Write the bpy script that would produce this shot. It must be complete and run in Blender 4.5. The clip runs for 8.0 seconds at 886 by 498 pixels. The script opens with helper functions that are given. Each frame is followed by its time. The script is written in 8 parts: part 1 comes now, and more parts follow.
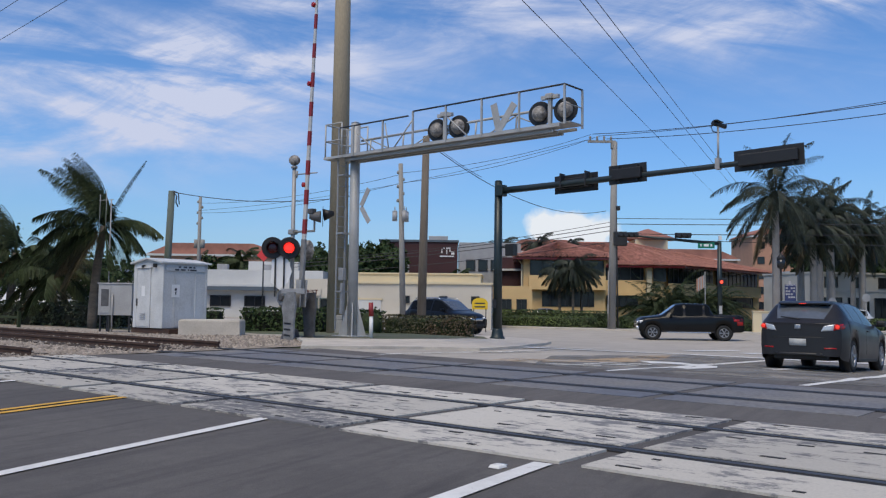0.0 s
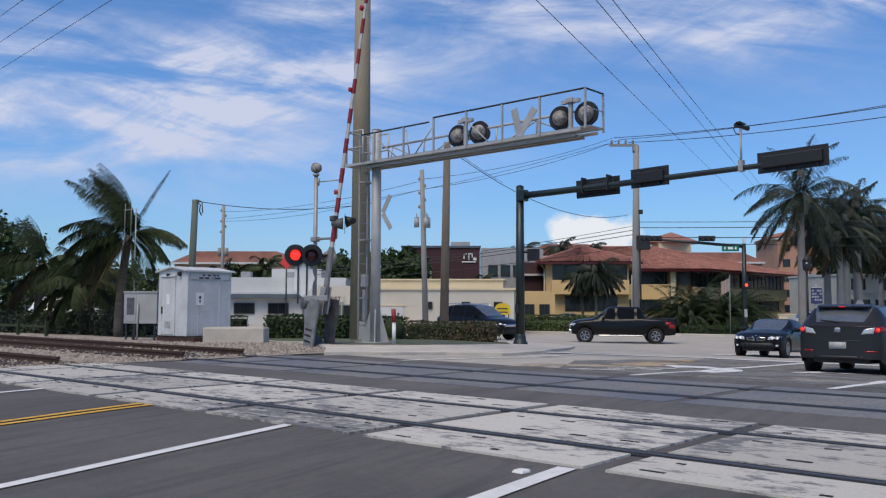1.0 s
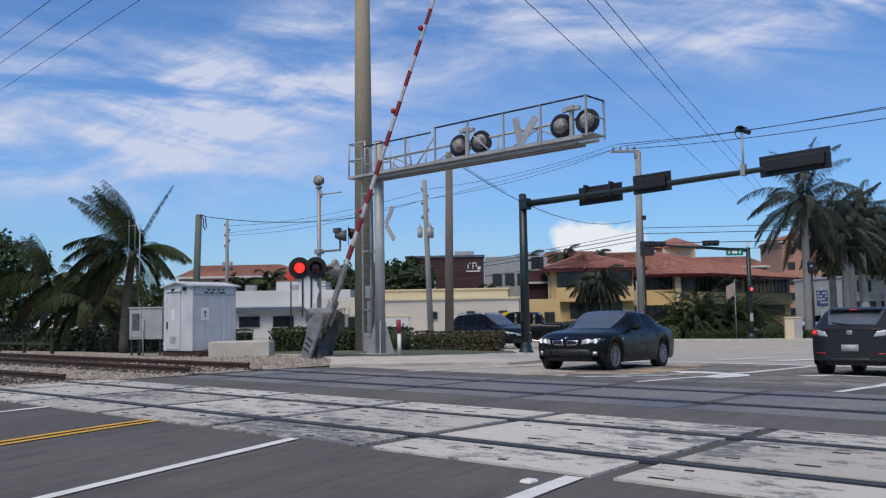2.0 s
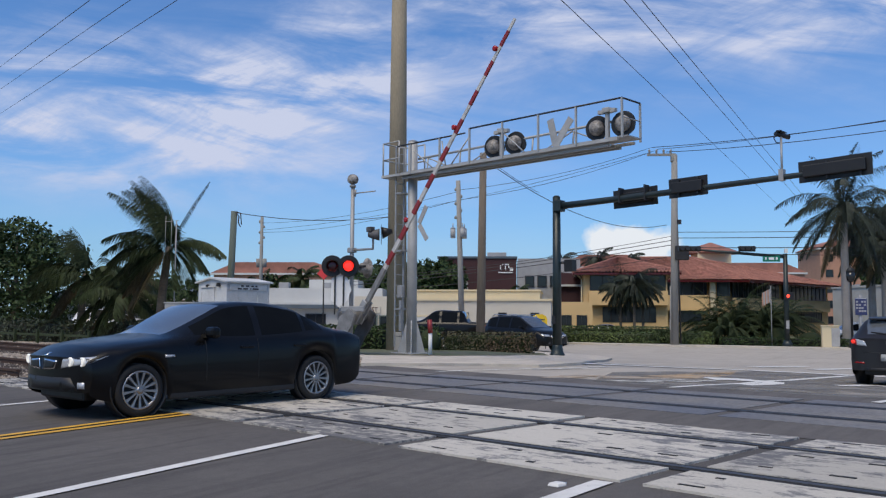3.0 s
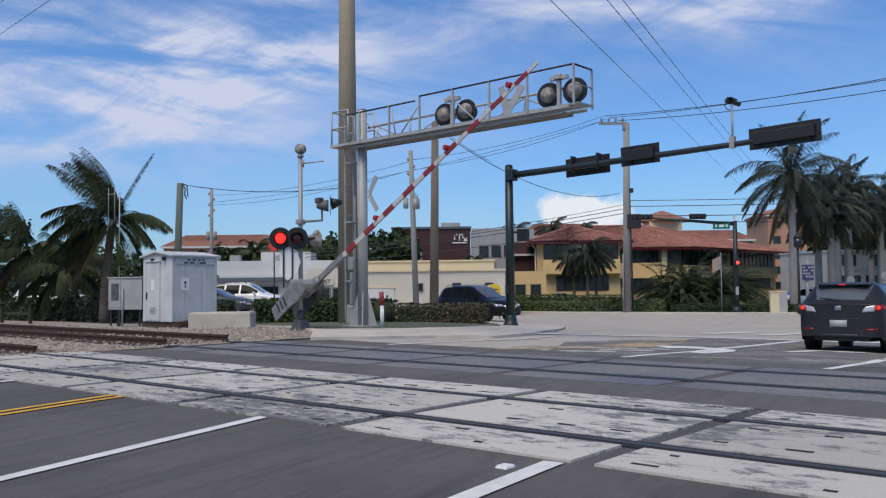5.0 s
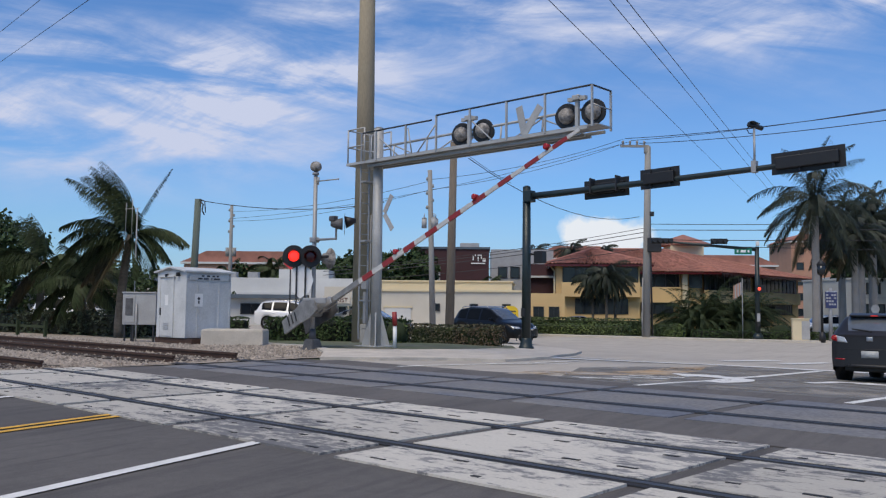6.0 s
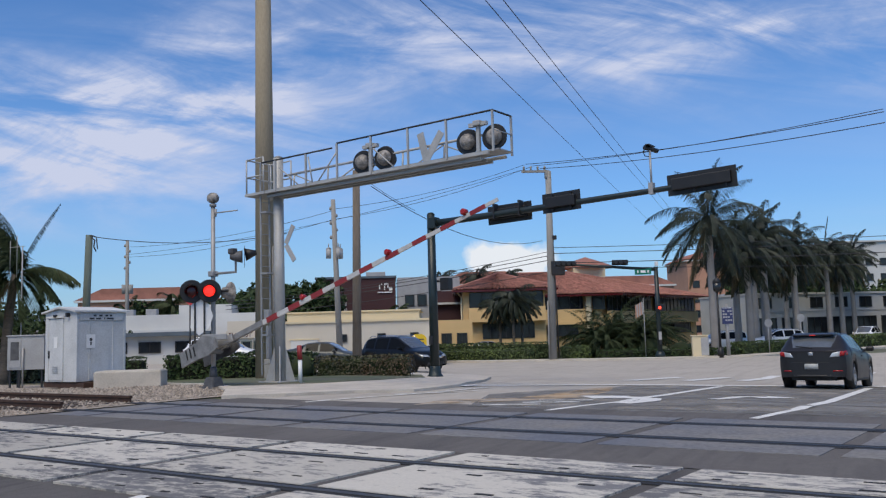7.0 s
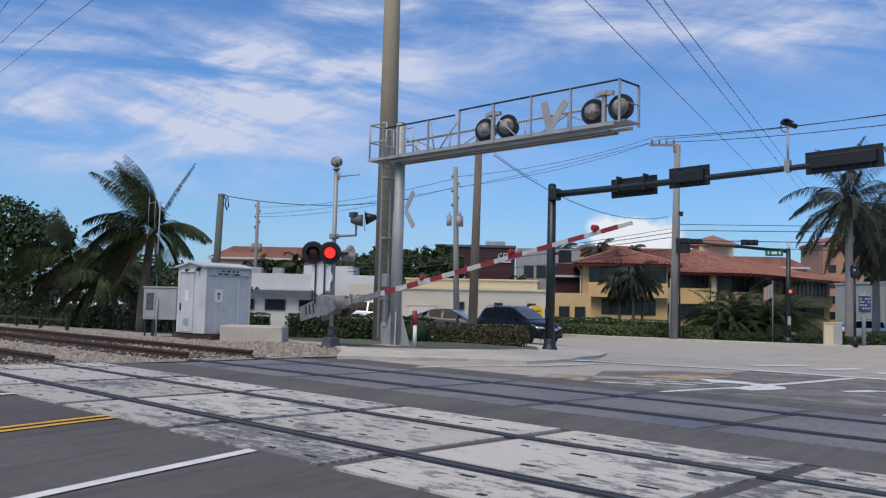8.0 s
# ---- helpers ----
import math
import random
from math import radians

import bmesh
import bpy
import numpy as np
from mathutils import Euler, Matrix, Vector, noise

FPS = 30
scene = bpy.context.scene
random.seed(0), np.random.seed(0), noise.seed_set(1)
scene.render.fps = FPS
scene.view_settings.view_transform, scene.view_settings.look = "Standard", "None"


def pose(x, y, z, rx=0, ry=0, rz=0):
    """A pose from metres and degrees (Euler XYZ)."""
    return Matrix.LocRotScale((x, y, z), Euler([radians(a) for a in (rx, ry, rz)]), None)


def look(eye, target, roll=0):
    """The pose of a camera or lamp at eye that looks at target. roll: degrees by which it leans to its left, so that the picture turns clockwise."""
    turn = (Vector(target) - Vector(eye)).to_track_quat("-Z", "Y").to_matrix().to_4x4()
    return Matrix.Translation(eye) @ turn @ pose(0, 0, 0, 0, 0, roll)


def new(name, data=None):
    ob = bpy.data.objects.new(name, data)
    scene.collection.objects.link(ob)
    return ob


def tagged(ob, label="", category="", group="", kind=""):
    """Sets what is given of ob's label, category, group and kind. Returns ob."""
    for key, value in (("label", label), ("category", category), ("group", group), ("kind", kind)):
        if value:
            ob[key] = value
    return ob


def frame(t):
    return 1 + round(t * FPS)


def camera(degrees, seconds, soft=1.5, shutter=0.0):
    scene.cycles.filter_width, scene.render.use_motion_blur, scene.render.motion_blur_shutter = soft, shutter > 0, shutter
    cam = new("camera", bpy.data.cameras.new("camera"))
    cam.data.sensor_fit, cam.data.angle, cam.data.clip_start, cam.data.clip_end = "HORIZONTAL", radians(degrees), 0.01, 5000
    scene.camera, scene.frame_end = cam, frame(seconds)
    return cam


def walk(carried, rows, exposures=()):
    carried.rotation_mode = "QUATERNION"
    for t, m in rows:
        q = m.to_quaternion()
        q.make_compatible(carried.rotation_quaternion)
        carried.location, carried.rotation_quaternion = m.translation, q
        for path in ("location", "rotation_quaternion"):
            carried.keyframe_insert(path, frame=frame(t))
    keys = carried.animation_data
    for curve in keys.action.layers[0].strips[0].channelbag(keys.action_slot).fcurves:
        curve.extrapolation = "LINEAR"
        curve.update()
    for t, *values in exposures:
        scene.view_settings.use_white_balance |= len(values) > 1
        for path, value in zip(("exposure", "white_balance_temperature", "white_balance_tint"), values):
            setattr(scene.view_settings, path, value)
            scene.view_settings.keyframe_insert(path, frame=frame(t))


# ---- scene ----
from mathutils import bvhtree

cam = camera(54.0, 8.0, soft=1.25)
PATH = [
    (0, (-0.074, 0.128, 1.216), (-0.071, 2.124, 1.339), 0.7),
    (0.5, (-0.077, 0.127, 1.209), (-0.117, 2.123, 1.34), 0.5),
    (1, (-0.067, 0.116, 1.212), (-0.115, 2.111, 1.348), 0.2),
    (1.5, (-0.063, 0.107, 1.22), (-0.1, 2.101, 1.372), -0.7),
    (3, (-0.055, 0.119, 1.217), (-0.187, 2.108, 1.377), 0.3),
    (3.5, (-0.033, 0.181, 1.209), (-0.188, 2.171, 1.345), 1.6),
    (4, (0.018, 0.202, 1.215), (-0.117, 2.193, 1.337), 1.2),
    (4.2, (0.018, 0.283, 1.213), (-0.078, 2.276, 1.342), 0.8),
    (5.3, (0.032, 0.605, 1.257), (0.006, 2.604, 1.341), -0.6),
    (5.5, (0.06, 0.686, 1.262), (-0.002, 2.683, 1.349), -0.2),
    (6, (0.165, 0.809, 1.282), (0.09, 2.803, 1.42), 0.6),
    (6.5, (0.202, 0.98, 1.292), (0.263, 2.972, 1.461), -0.7),
    (7, (0.201, 1.133, 1.303), (0.342, 3.118, 1.504), -1.7),
    (7.5, (0.242, 1.203, 1.322), (0.251, 3.193, 1.524), 0.2),
    (8, (0.284, 1.3, 1.32), (0.147, 3.291, 1.452), 1.4),
]
walk(cam, [(t, look(eye, aim, roll)) for t, eye, aim, roll in PATH])

# ---- sky and sun ----
SUN_EL, SUN_AZ = 58, 205          # degrees; azimuth clockwise from +y
world = bpy.data.worlds.new("sky")
scene.world = world
world.use_nodes = True


def build_sky():
    nt = world.node_tree
    nt.nodes.clear()
    N, L = nt.nodes.new, nt.links.new
    out, bg, sky = N("ShaderNodeOutputWorld"), N("ShaderNodeBackground"), N("ShaderNodeTexSky")
    sky.sky_type, sky.sun_disc = "NISHITA", False
    sky.sun_elevation, sky.sun_rotation = radians(SUN_EL), radians(SUN_AZ)
    sky.air_density, sky.dust_density, sky.ozone_density = 1.0, 0.6, 2.2
    tc, sep = N("ShaderNodeTexCoord"), N("ShaderNodeSeparateXYZ")
    L(tc.outputs["Generated"], sep.inputs[0])

    def math_node(op, a, b=None, clamp=False):
        n = N("ShaderNodeMath")
        n.operation, n.use_clamp = op, clamp
        for i, v in enumerate((a, b)):
            if v is None:
                continue
            if isinstance(v, (int, float)):
                n.inputs[i].default_value = v
            else:
                L(v, n.inputs[i])
        return n.outputs[0]

    up = math_node("MAXIMUM", sep.outputs["Z"], 0.0)
    den = math_node("ADD", up, 0.12)
    px, py = math_node("DIVIDE", sep.outputs["X"], den), math_node("DIVIDE", sep.outputs["Y"], den)
    com = N("ShaderNodeCombineXYZ")
    L(px, com.inputs[0]), L(py, com.inputs[1])

    def cloud(scale, sx, sy, rz, off, lo, hi, detail=9.0, rough=0.58, dist=0.6):
        mp, no, mr = N("ShaderNodeMapping"), N("ShaderNodeTexNoise"), N("ShaderNodeMapRange")
        mp.inputs["Scale"].default_value, mp.inputs["Rotation"].default_value = (sx, sy, 1), (0, 0, radians(rz))
        mp.inputs["Location"].default_value = (off, off * 0.37, 0)
        no.inputs["Scale"].default_value, no.inputs["Detail"].default_value = scale, detail
        no.inputs["Roughness"].default_value, no.inputs["Distortion"].default_value = rough, dist
        mr.inputs["From Min"].default_value, mr.inputs["From Max"].default_value = lo, hi
        mr.interpolation_type = "SMOOTHSTEP"
        L(com.outputs[0], mp.inputs[0]), L(mp.outputs[0], no.inputs["Vector"]), L(no.outputs[0], mr.inputs[0])
        return mr.outputs[0]

    # over the whole sky: thin veil; ahead: three drawn-out banks of cirrus
    wisps = cloud(1.1, 0.45, 1.5, 14, 3.2, 0.46, 0.82)
    veil = cloud(0.45, 0.6, 1.1, 10, 9.4, 0.36, 0.72, 6.0, 0.5, 0.3)
    ahead = math_node("MAXIMUM", sep.outputs["Y"], 0.03)
    U, V = math_node("DIVIDE", sep.outputs["X"], ahead), math_node("DIVIDE", sep.outputs["Z"], ahead)
    uv = N("ShaderNodeCombineXYZ")
    L(U, uv.inputs[0]), L(V, uv.inputs[1])

    def fibres(scale, sx, sy, rz, lo, hi, rough, dist, off):
        mp, no, mr = N("ShaderNodeMapping"), N("ShaderNodeTexNoise"), N("ShaderNodeMapRange")
        mp.inputs["Rotation"].default_value = (0, 0, radians(rz))
        mp.inputs["Location"].default_value = (off, off, 0)
        st = N("ShaderNodeMapping")
        st.inputs["Scale"].default_value = (sx, sy, 1)
        no.inputs["Scale"].default_value, no.inputs["Detail"].default_value = scale, 8.0
        no.inputs["Roughness"].default_value, no.inputs["Distortion"].default_value = rough, dist
        mr.inputs["From Min"].default_value, mr.inputs["From Max"].default_value = lo, hi
        mr.interpolation_type = "SMOOTHSTEP"
        L(uv.outputs[0], mp.inputs[0]), L(mp.outputs[0], st.inputs[0]), L(st.outputs[0], no.inputs["Vector"]), L(no.outputs[0], mr.inputs[0])
        return mr.outputs[0]

    streak = fibres(4.2, 0.75, 3.4, 9, 0.36, 0.72, 0.6, 0.6, 1.3)
    puffs = fibres(6.5, 0.8, 2.4, -16, 0.34, 0.68, 0.66, 0.5, 4.1)

    def bank(u, v, su, sv, tilt, amp):
        c, s = math.cos(radians(tilt)), math.sin(radians(tilt))
        du, dv = math_node("SUBTRACT", U, u), math_node("SUBTRACT", V, v)
        a = math_node("ADD", math_node("MULTIPLY", du, c / su), math_node("MULTIPLY", dv, s / su))
        b = math_node("ADD", math_node("MULTIPLY", du, -s / sv), math_node("MULTIPLY", dv, c / sv))
        r2 = math_node("ADD", math_node("MULTIPLY", a, a), math_node("MULTIPLY", b, b))
        return math_node("MULTIPLY", math_node("EXPONENT", math_node("MULTIPLY", r2, -1.0)), amp)

    low = bank(-0.50, 0.215, 0.32, 0.05, -5, 1.35)
    mid = bank(-0.42, 0.29, 0.30, 0.05, -12, 1.2)
    high = bank(-0.12, 0.335, 0.27, 0.08, 20, 1.4)
    right = bank(0.42, 0.36, 0.36, 0.07, 4, 1.4)
    banks = math_node("ADD", math_node("ADD", low, mid), math_node("ADD", high, right))
    cirrus = math_node("MULTIPLY", banks, math_node("ADD", math_node("MULTIPLY", streak, 0.4), math_node("MULTIPLY", math_node("MULTIPLY", streak, puffs), 0.9)))
    front = N("ShaderNodeMapRange")
    front.inputs["From Min"].default_value, front.inputs["From Max"].default_value = 0.75, 0.1
    L(sep.outputs["Y"], front.inputs[0])
    rest = math_node("MULTIPLY", math_node("MULTIPLY", wisps, veil), math_node("ADD", math_node("MULTIPLY", front.outputs[0], 0.8), 0.12))
    mask = math_node("ADD", math_node("ADD", cirrus, rest), math_node("MULTIPLY", veil, 0.12), True)
    # one heap of cumulus low over the roofs
    dirs = N("ShaderNodeVectorMath")
    dirs.operation = "DISTANCE"
    heap = N("ShaderNodeMapping")
    heap.inputs["Scale"].default_value = (1.0, 1.0, 1.75)
    L(tc.outputs["Generated"], heap.inputs[0])
    L(heap.outputs[0], dirs.inputs[0])
    dirs.inputs[1].default_value = (0.147, 0.984, 0.083 * 1.75)
    hn = N("ShaderNodeTexNoise")
    hn.inputs["Scale"].default_value, hn.inputs["Detail"].default_value = 22.0, 5.0
    L(tc.outputs["Generated"], hn.inputs["Vector"])
    puff = math_node("ADD", dirs.outputs["Value"], math_node("MULTIPLY", math_node("SUBTRACT", hn.outputs[0], 0.5), -0.075))
    hr = N("ShaderNodeMapRange")
    hr.inputs["From Min"].default_value, hr.inputs["From Max"].default_value = 0.056, 0.044
    L(puff, hr.inputs[0])
    # pale haze towards the horizon
    hz = N("ShaderNodeMapRange")
    hz.inputs["From Min"].default_value, hz.inputs["From Max"].default_value = 0.17, 0.0
    hz.inputs["To Max"].default_value = 0.45
    L(sep.outputs["Z"], hz.inputs[0])
    gain = N("ShaderNodeMix")
    gain.data_type, gain.blend_type = "RGBA", "MULTIPLY"
    gain.inputs[0].default_value = 1.0
    L(sky.outputs[0], gain.inputs[6])
    gain.inputs[7].default_value = SKY_GAIN

    def mixed(fac, a, colour):
        m = N("ShaderNodeMix")
        m.data_type = "RGBA"
        L(fac, m.inputs[0]), L(a, m.inputs[6])
        m.inputs[7].default_value = colour
        return m.outputs[2]

    c = mixed(hz.outputs[0], gain.outputs[2], (4.6, 7.0, 9.4, 1))
    c = mixed(mask, c, CLOUD)
    c = mixed(hr.outputs[0], c, (12.0, 12.6, 13.4, 1))
    L(c, bg.inputs[0])
    bg.inputs[1].default_value = 0.066
    L(bg.outputs[0], out.inputs[0])


SKY_GAIN, CLOUD = (1.0, 1.52, 2.14, 1), (8.7, 9.5, 12.2, 1)
build_sky()
sun = new("sun", bpy.data.lights.new("sun", "SUN"))
sun.data.energy, sun.data.angle, sun.data.color = 2.8, radians(40), (1.0, 0.86, 0.65)
az, el = radians(SUN_AZ), radians(SUN_EL)
sun.matrix_world = look((60 * math.sin(az) * math.cos(el), 60 * math.cos(az) * math.cos(el), 60 * math.sin(el)), (0, 0, 0))
scene.view_settings.exposure = 0.0


# ---- materials ----
def mat(name, col, rough=0.6, metal=0.0, var=0.25, scale=6.0, fine=60.0, bump=0.15, stretch=(1, 1, 1), alt=None, emit=None, strength=0.0, coat=0.0, island=0.0, spec=0.5, worn=None):
    m = bpy.data.materials.new(name)
    m.use_nodes = True
    nt = m.node_tree
    N, L = nt.nodes.new, nt.links.new
    b = nt.nodes["Principled BSDF"]
    b.inputs["Roughness"].default_value, b.inputs["Metallic"].default_value = rough, metal
    b.inputs["Coat Weight"].default_value, b.inputs["Specular IOR Level"].default_value = coat, spec
    b.inputs["Coat Roughness"].default_value = 0.05
    tc, mp = N("ShaderNodeTexCoord"), N("ShaderNodeMapping")
    mp.inputs["Scale"].default_value = stretch
    L(tc.outputs["Object"], mp.inputs[0])
    big, small = N("ShaderNodeTexNoise"), N("ShaderNodeTexNoise")
    big.inputs["Scale"].default_value, small.inputs["Scale"].default_value = scale, fine
    big.inputs["Detail"].default_value, small.inputs["Detail"].default_value = 5.0, 3.0
    L(mp.outputs[0], big.inputs["Vector"]), L(mp.outputs[0], small.inputs["Vector"])
    ramp, mix, mul = N("ShaderNodeMapRange"), N("ShaderNodeMix"), N("ShaderNodeMix")
    ramp.inputs["From Min"].default_value, ramp.inputs["From Max"].default_value = 0.32, 0.68
    L(big.outputs[0], ramp.inputs[0])
    mix.data_type = mul.data_type = "RGBA"
    dark = alt or tuple(c * (1 - var) for c in col)
    mix.inputs[6].default_value, mix.inputs[7].default_value = (*dark, 1), (*col, 1)
    L(ramp.outputs[0], mix.inputs[0])
    mul.blend_type, mul.inputs[0].default_value = "OVERLAY", min(1.0, var)
    L(mix.outputs[2], mul.inputs[6])
    grey = N("ShaderNodeCombineColor")
    for i in range(3):
        L(small.outputs[0], grey.inputs[i])
    L(grey.outputs[0], mul.inputs[7])
    colour = mul.outputs[2]
    if island:
        geo, hsv = N("ShaderNodeNewGeometry"), N("ShaderNodeHueSaturation")
        mr = N("ShaderNodeMapRange")
        mr.inputs["To Min"].default_value, mr.inputs["To Max"].default_value = 1 - island, 1 + island
        L(geo.outputs["Random Per Island"], mr.inputs[0]), L(mr.outputs[0], hsv.inputs["Value"]), L(colour, hsv.inputs["Color"])
        colour = hsv.outputs[0]
    L(colour, b.inputs["Base Color"])
    rr = N("ShaderNodeMapRange")
    rr.inputs["To Min"].default_value, rr.inputs["To Max"].default_value = max(0.02, rough - 0.08), min(1, rough + 0.1)
    L(big.outputs[0], rr.inputs[0]), L(rr.outputs[0], b.inputs["Roughness"])
    if bump:
        bp = N("ShaderNodeBump")
        bp.inputs["Strength"].default_value, bp.inputs["Distance"].default_value = bump, 0.01
        L(small.outputs[0], bp.inputs["Height"]), L(bp.outputs[0], b.inputs["Normal"])
    if worn:
        wn, wr = N("ShaderNodeTexNoise"), N("ShaderNodeMapRange")
        wn.inputs["Scale"].default_value, wn.inputs["Detail"].default_value, wn.inputs["Roughness"].default_value = worn[0], 9.0, 0.68
        wr.inputs["From Min"].default_value, wr.inputs["From Max"].default_value = worn[1], worn[2]
        L(mp.outputs[0], wn.inputs["Vector"]), L(wn.outputs[0], wr.inputs[0]), L(wr.outputs[0], b.inputs["Alpha"])
    if emit:
        b.inputs["Emission Color"].default_value, b.inputs["Emission Strength"].default_value = (*emit, 1), strength
    return m


def asphalt(name, col, dark):
    """Asphalt with stains, rubbed tyre tracks along the road and stone grain."""
    m = bpy.data.materials.new(name)
    m.use_nodes = True
    nt = m.node_tree
    N, L = nt.nodes.new, nt.links.new
    b = nt.nodes["Principled BSDF"]
    b.inputs["Roughness"].default_value = 0.86
    b.inputs["Specular IOR Level"].default_value = 0.3
    tc, rot, st = N("ShaderNodeTexCoord"), N("ShaderNodeMapping"), N("ShaderNodeMapping")
    rot.inputs["Rotation"].default_value = (0, 0, radians(-59))
    st.inputs["Scale"].default_value = (0.16, 1.5, 1)
    L(tc.outputs["Object"], rot.inputs[0]), L(rot.outputs[0], st.inputs[0])
    prev = None
    for k, (src, scale, lo, hi, amt) in enumerate(((rot, 0.5, 0.35, 0.7, 0.35), (st, 1.6, 0.5, 0.7, 0.55), (st, 5.0, 0.52, 0.72, 0.45), (rot, 70.0, 0.3, 0.7, 0.4), (rot, 9.0, 0.35, 0.65, 0.2))):
        no, mr, mx = N("ShaderNodeTexNoise"), N("ShaderNodeMapRange"), N("ShaderNodeMix")
        no.inputs["Scale"].default_value, no.inputs["Detail"].default_value = scale, 6.0
        mr.inputs["From Min"].default_value, mr.inputs["From Max"].default_value, mr.inputs["To Max"].default_value = lo, hi, amt
        L(src.outputs[0], no.inputs["Vector"]), L(no.outputs[0], mr.inputs[0])
        mx.data_type = "RGBA"
        if prev is None:
            mx.inputs[6].default_value = (*col, 1)
        else:
            L(prev, mx.inputs[6])
        mx.inputs[7].default_value = (*dark, 1)
        L(mr.outputs[0], mx.inputs[0])
        prev = mx.outputs[2]
        if scale == 70.0:
            bp = N("ShaderNodeBump")
            bp.inputs["Strength"].default_value, bp.inputs["Distance"].default_value = 0.6, 0.008
            L(no.outputs[0], bp.inputs["Height"]), L(bp.outputs[0], b.inputs["Normal"])
    L(prev, b.inputs["Base Color"])
    return m


ASPHALT = asphalt("asphalt", (0.142, 0.131, 0.122), (0.045, 0.042, 0.042))
ASPHALT2 = asphalt("crossing_asphalt", (0.16, 0.147, 0.136), (0.062, 0.057, 0.056))
PALE = asphalt("pale_paving", (0.48, 0.44, 0.385), (0.3, 0.272, 0.235))
EARTH = mat("earth", (0.14, 0.13, 0.09), 0.95, var=0.4, scale=0.5, fine=12, bump=0.4, alt=(0.06, 0.09, 0.035))
GRAVEL = mat("gravel", (0.44, 0.37, 0.29), 0.95, var=0.5, scale=7, fine=38, bump=1.0, alt=(0.17, 0.15, 0.13))
STONE = mat("ballast", (0.34, 0.29, 0.24), 0.95, var=0.3, scale=6, fine=30, bump=0.4, island=0.45)
WHITELINE = mat("white_line", (0.74, 0.73, 0.7), 0.7, var=0.2, scale=5, fine=45, bump=0.1, worn=(9.0, 0.28, 0.36))
FADED = mat("faded_white", (0.68, 0.67, 0.63), 0.8, var=0.25, scale=2.5, fine=30, bump=0.1, worn=(5.0, 0.3, 0.5))
YELLOW = mat("yellow_line", (0.75, 0.42, 0.05), 0.7, var=0.25, scale=5, fine=45, bump=0.1, worn=(9.0, 0.28, 0.36))
ORANGE = mat("rust_stain", (0.42, 0.28, 0.14), 0.85, var=0.35, scale=1.2, fine=20, bump=0.2, alt=(0.34, 0.31, 0.27), worn=(0.9, 0.36, 0.54))
CONCRETE = mat("concrete", (0.55, 0.5, 0.43), 0.85, var=0.25, scale=1.5, fine=30, bump=0.25)
POLECON = mat("spun_concrete", (0.36, 0.3, 0.21), 0.9, var=0.25, scale=0.8, fine=25, bump=0.25, stretch=(1, 1, 0.25))
GREYPOLE = mat("weathered_pole", (0.3, 0.29, 0.27), 0.85, var=0.25, scale=0.9, fine=25, bump=0.2, stretch=(1, 1, 0.2))
WOODPOLE = mat("timber_pole", (0.22, 0.18, 0.14), 0.9, var=0.4, scale=1.5, fine=30, bump=0.4, stretch=(1, 1, 0.1))
GREENPOLE = mat("treated_pole", (0.13, 0.16, 0.14), 0.9, var=0.3, scale=1.5, fine=30, bump=0.3, stretch=(1, 1, 0.1))
GALV = mat("galvanised", (0.36, 0.36, 0.36), 0.55, 0.3, var=0.2, scale=3, fine=40, bump=0.1)
ALU = mat("aluminium_paint", (0.44, 0.44, 0.43), 0.55, 0.2, var=0.2, scale=2.5, fine=40, bump=0.08)
DARKMET = mat("dark_metal", (0.035, 0.035, 0.037), 0.5, 0.3, var=0.3, scale=4, fine=40, bump=0.08)
MASTGREEN = mat("mast_paint", (0.018, 0.03, 0.032), 0.4, 0.1, var=0.25, scale=3, fine=40, bump=0.05)
BLACK = mat("black_paint", (0.012, 0.012, 0.013), 0.5, var=0.3, scale=4, fine=40, bump=0.05)
RUST = mat("rusty_rail", (0.07, 0.038, 0.027), 0.9, 0.0, var=0.4, scale=5, fine=60, bump=0.4)
RAILTOP = mat("worn_rail", (0.1, 0.095, 0.093), 0.5, 0.6, var=0.25, scale=3, fine=40, bump=0.1)
RUBBER = mat("flangeway", (0.022, 0.022, 0.024), 0.8, var=0.3, scale=5, fine=40, bump=0.3)
CABWHITE = mat("cabinet_paint", (0.6, 0.61, 0.61), 0.55, var=0.24, scale=1.2, fine=20, bump=0.05)
CABGREY = mat("grey_cabinet", (0.38, 0.38, 0.38), 0.6, var=0.2, scale=1.5, fine=20, bump=0.05)
WHITE = mat("white_paint", (0.78, 0.78, 0.77), 0.6, var=0.12, scale=2, fine=30, bump=0.05)
# arm tape: white greyed and red dulled so the colour carries its shade
ARMWHITE = mat("shade_greyed_white_tape", (0.56, 0.55, 0.53), 0.5, var=0.25, scale=3, fine=40, bump=0.03)
REDTAPE = mat("red_tape", (0.27, 0.024, 0.026), 0.45, var=0.2, scale=4, fine=40, bump=0.03)
REDGLOW = mat("red_lamp_lit", (0.8, 0.05, 0.02), 0.3, emit=(1.0, 0.025, 0.018), strength=1.7, bump=0)
REDSIGN = mat("red_sign_sheet", (0.75, 0.06, 0.06), 0.4, var=0.1, scale=4, fine=40, bump=0.0)
REDDARK = mat("red_lamp_dark", (0.09, 0.008, 0.008), 0.2, var=0.2, bump=0.0)
PEDRED = mat("signal_glow", (0.8, 0.1, 0.05), 0.3, emit=(1.0, 0.06, 0.03), strength=1.6, bump=0)
LEAF = mat("leaves", (0.046, 0.074, 0.024), 0.65, var=0.4, scale=1.0, fine=8, bump=0.0, island=0.45, alt=(0.024, 0.045, 0.013), spec=0.3)
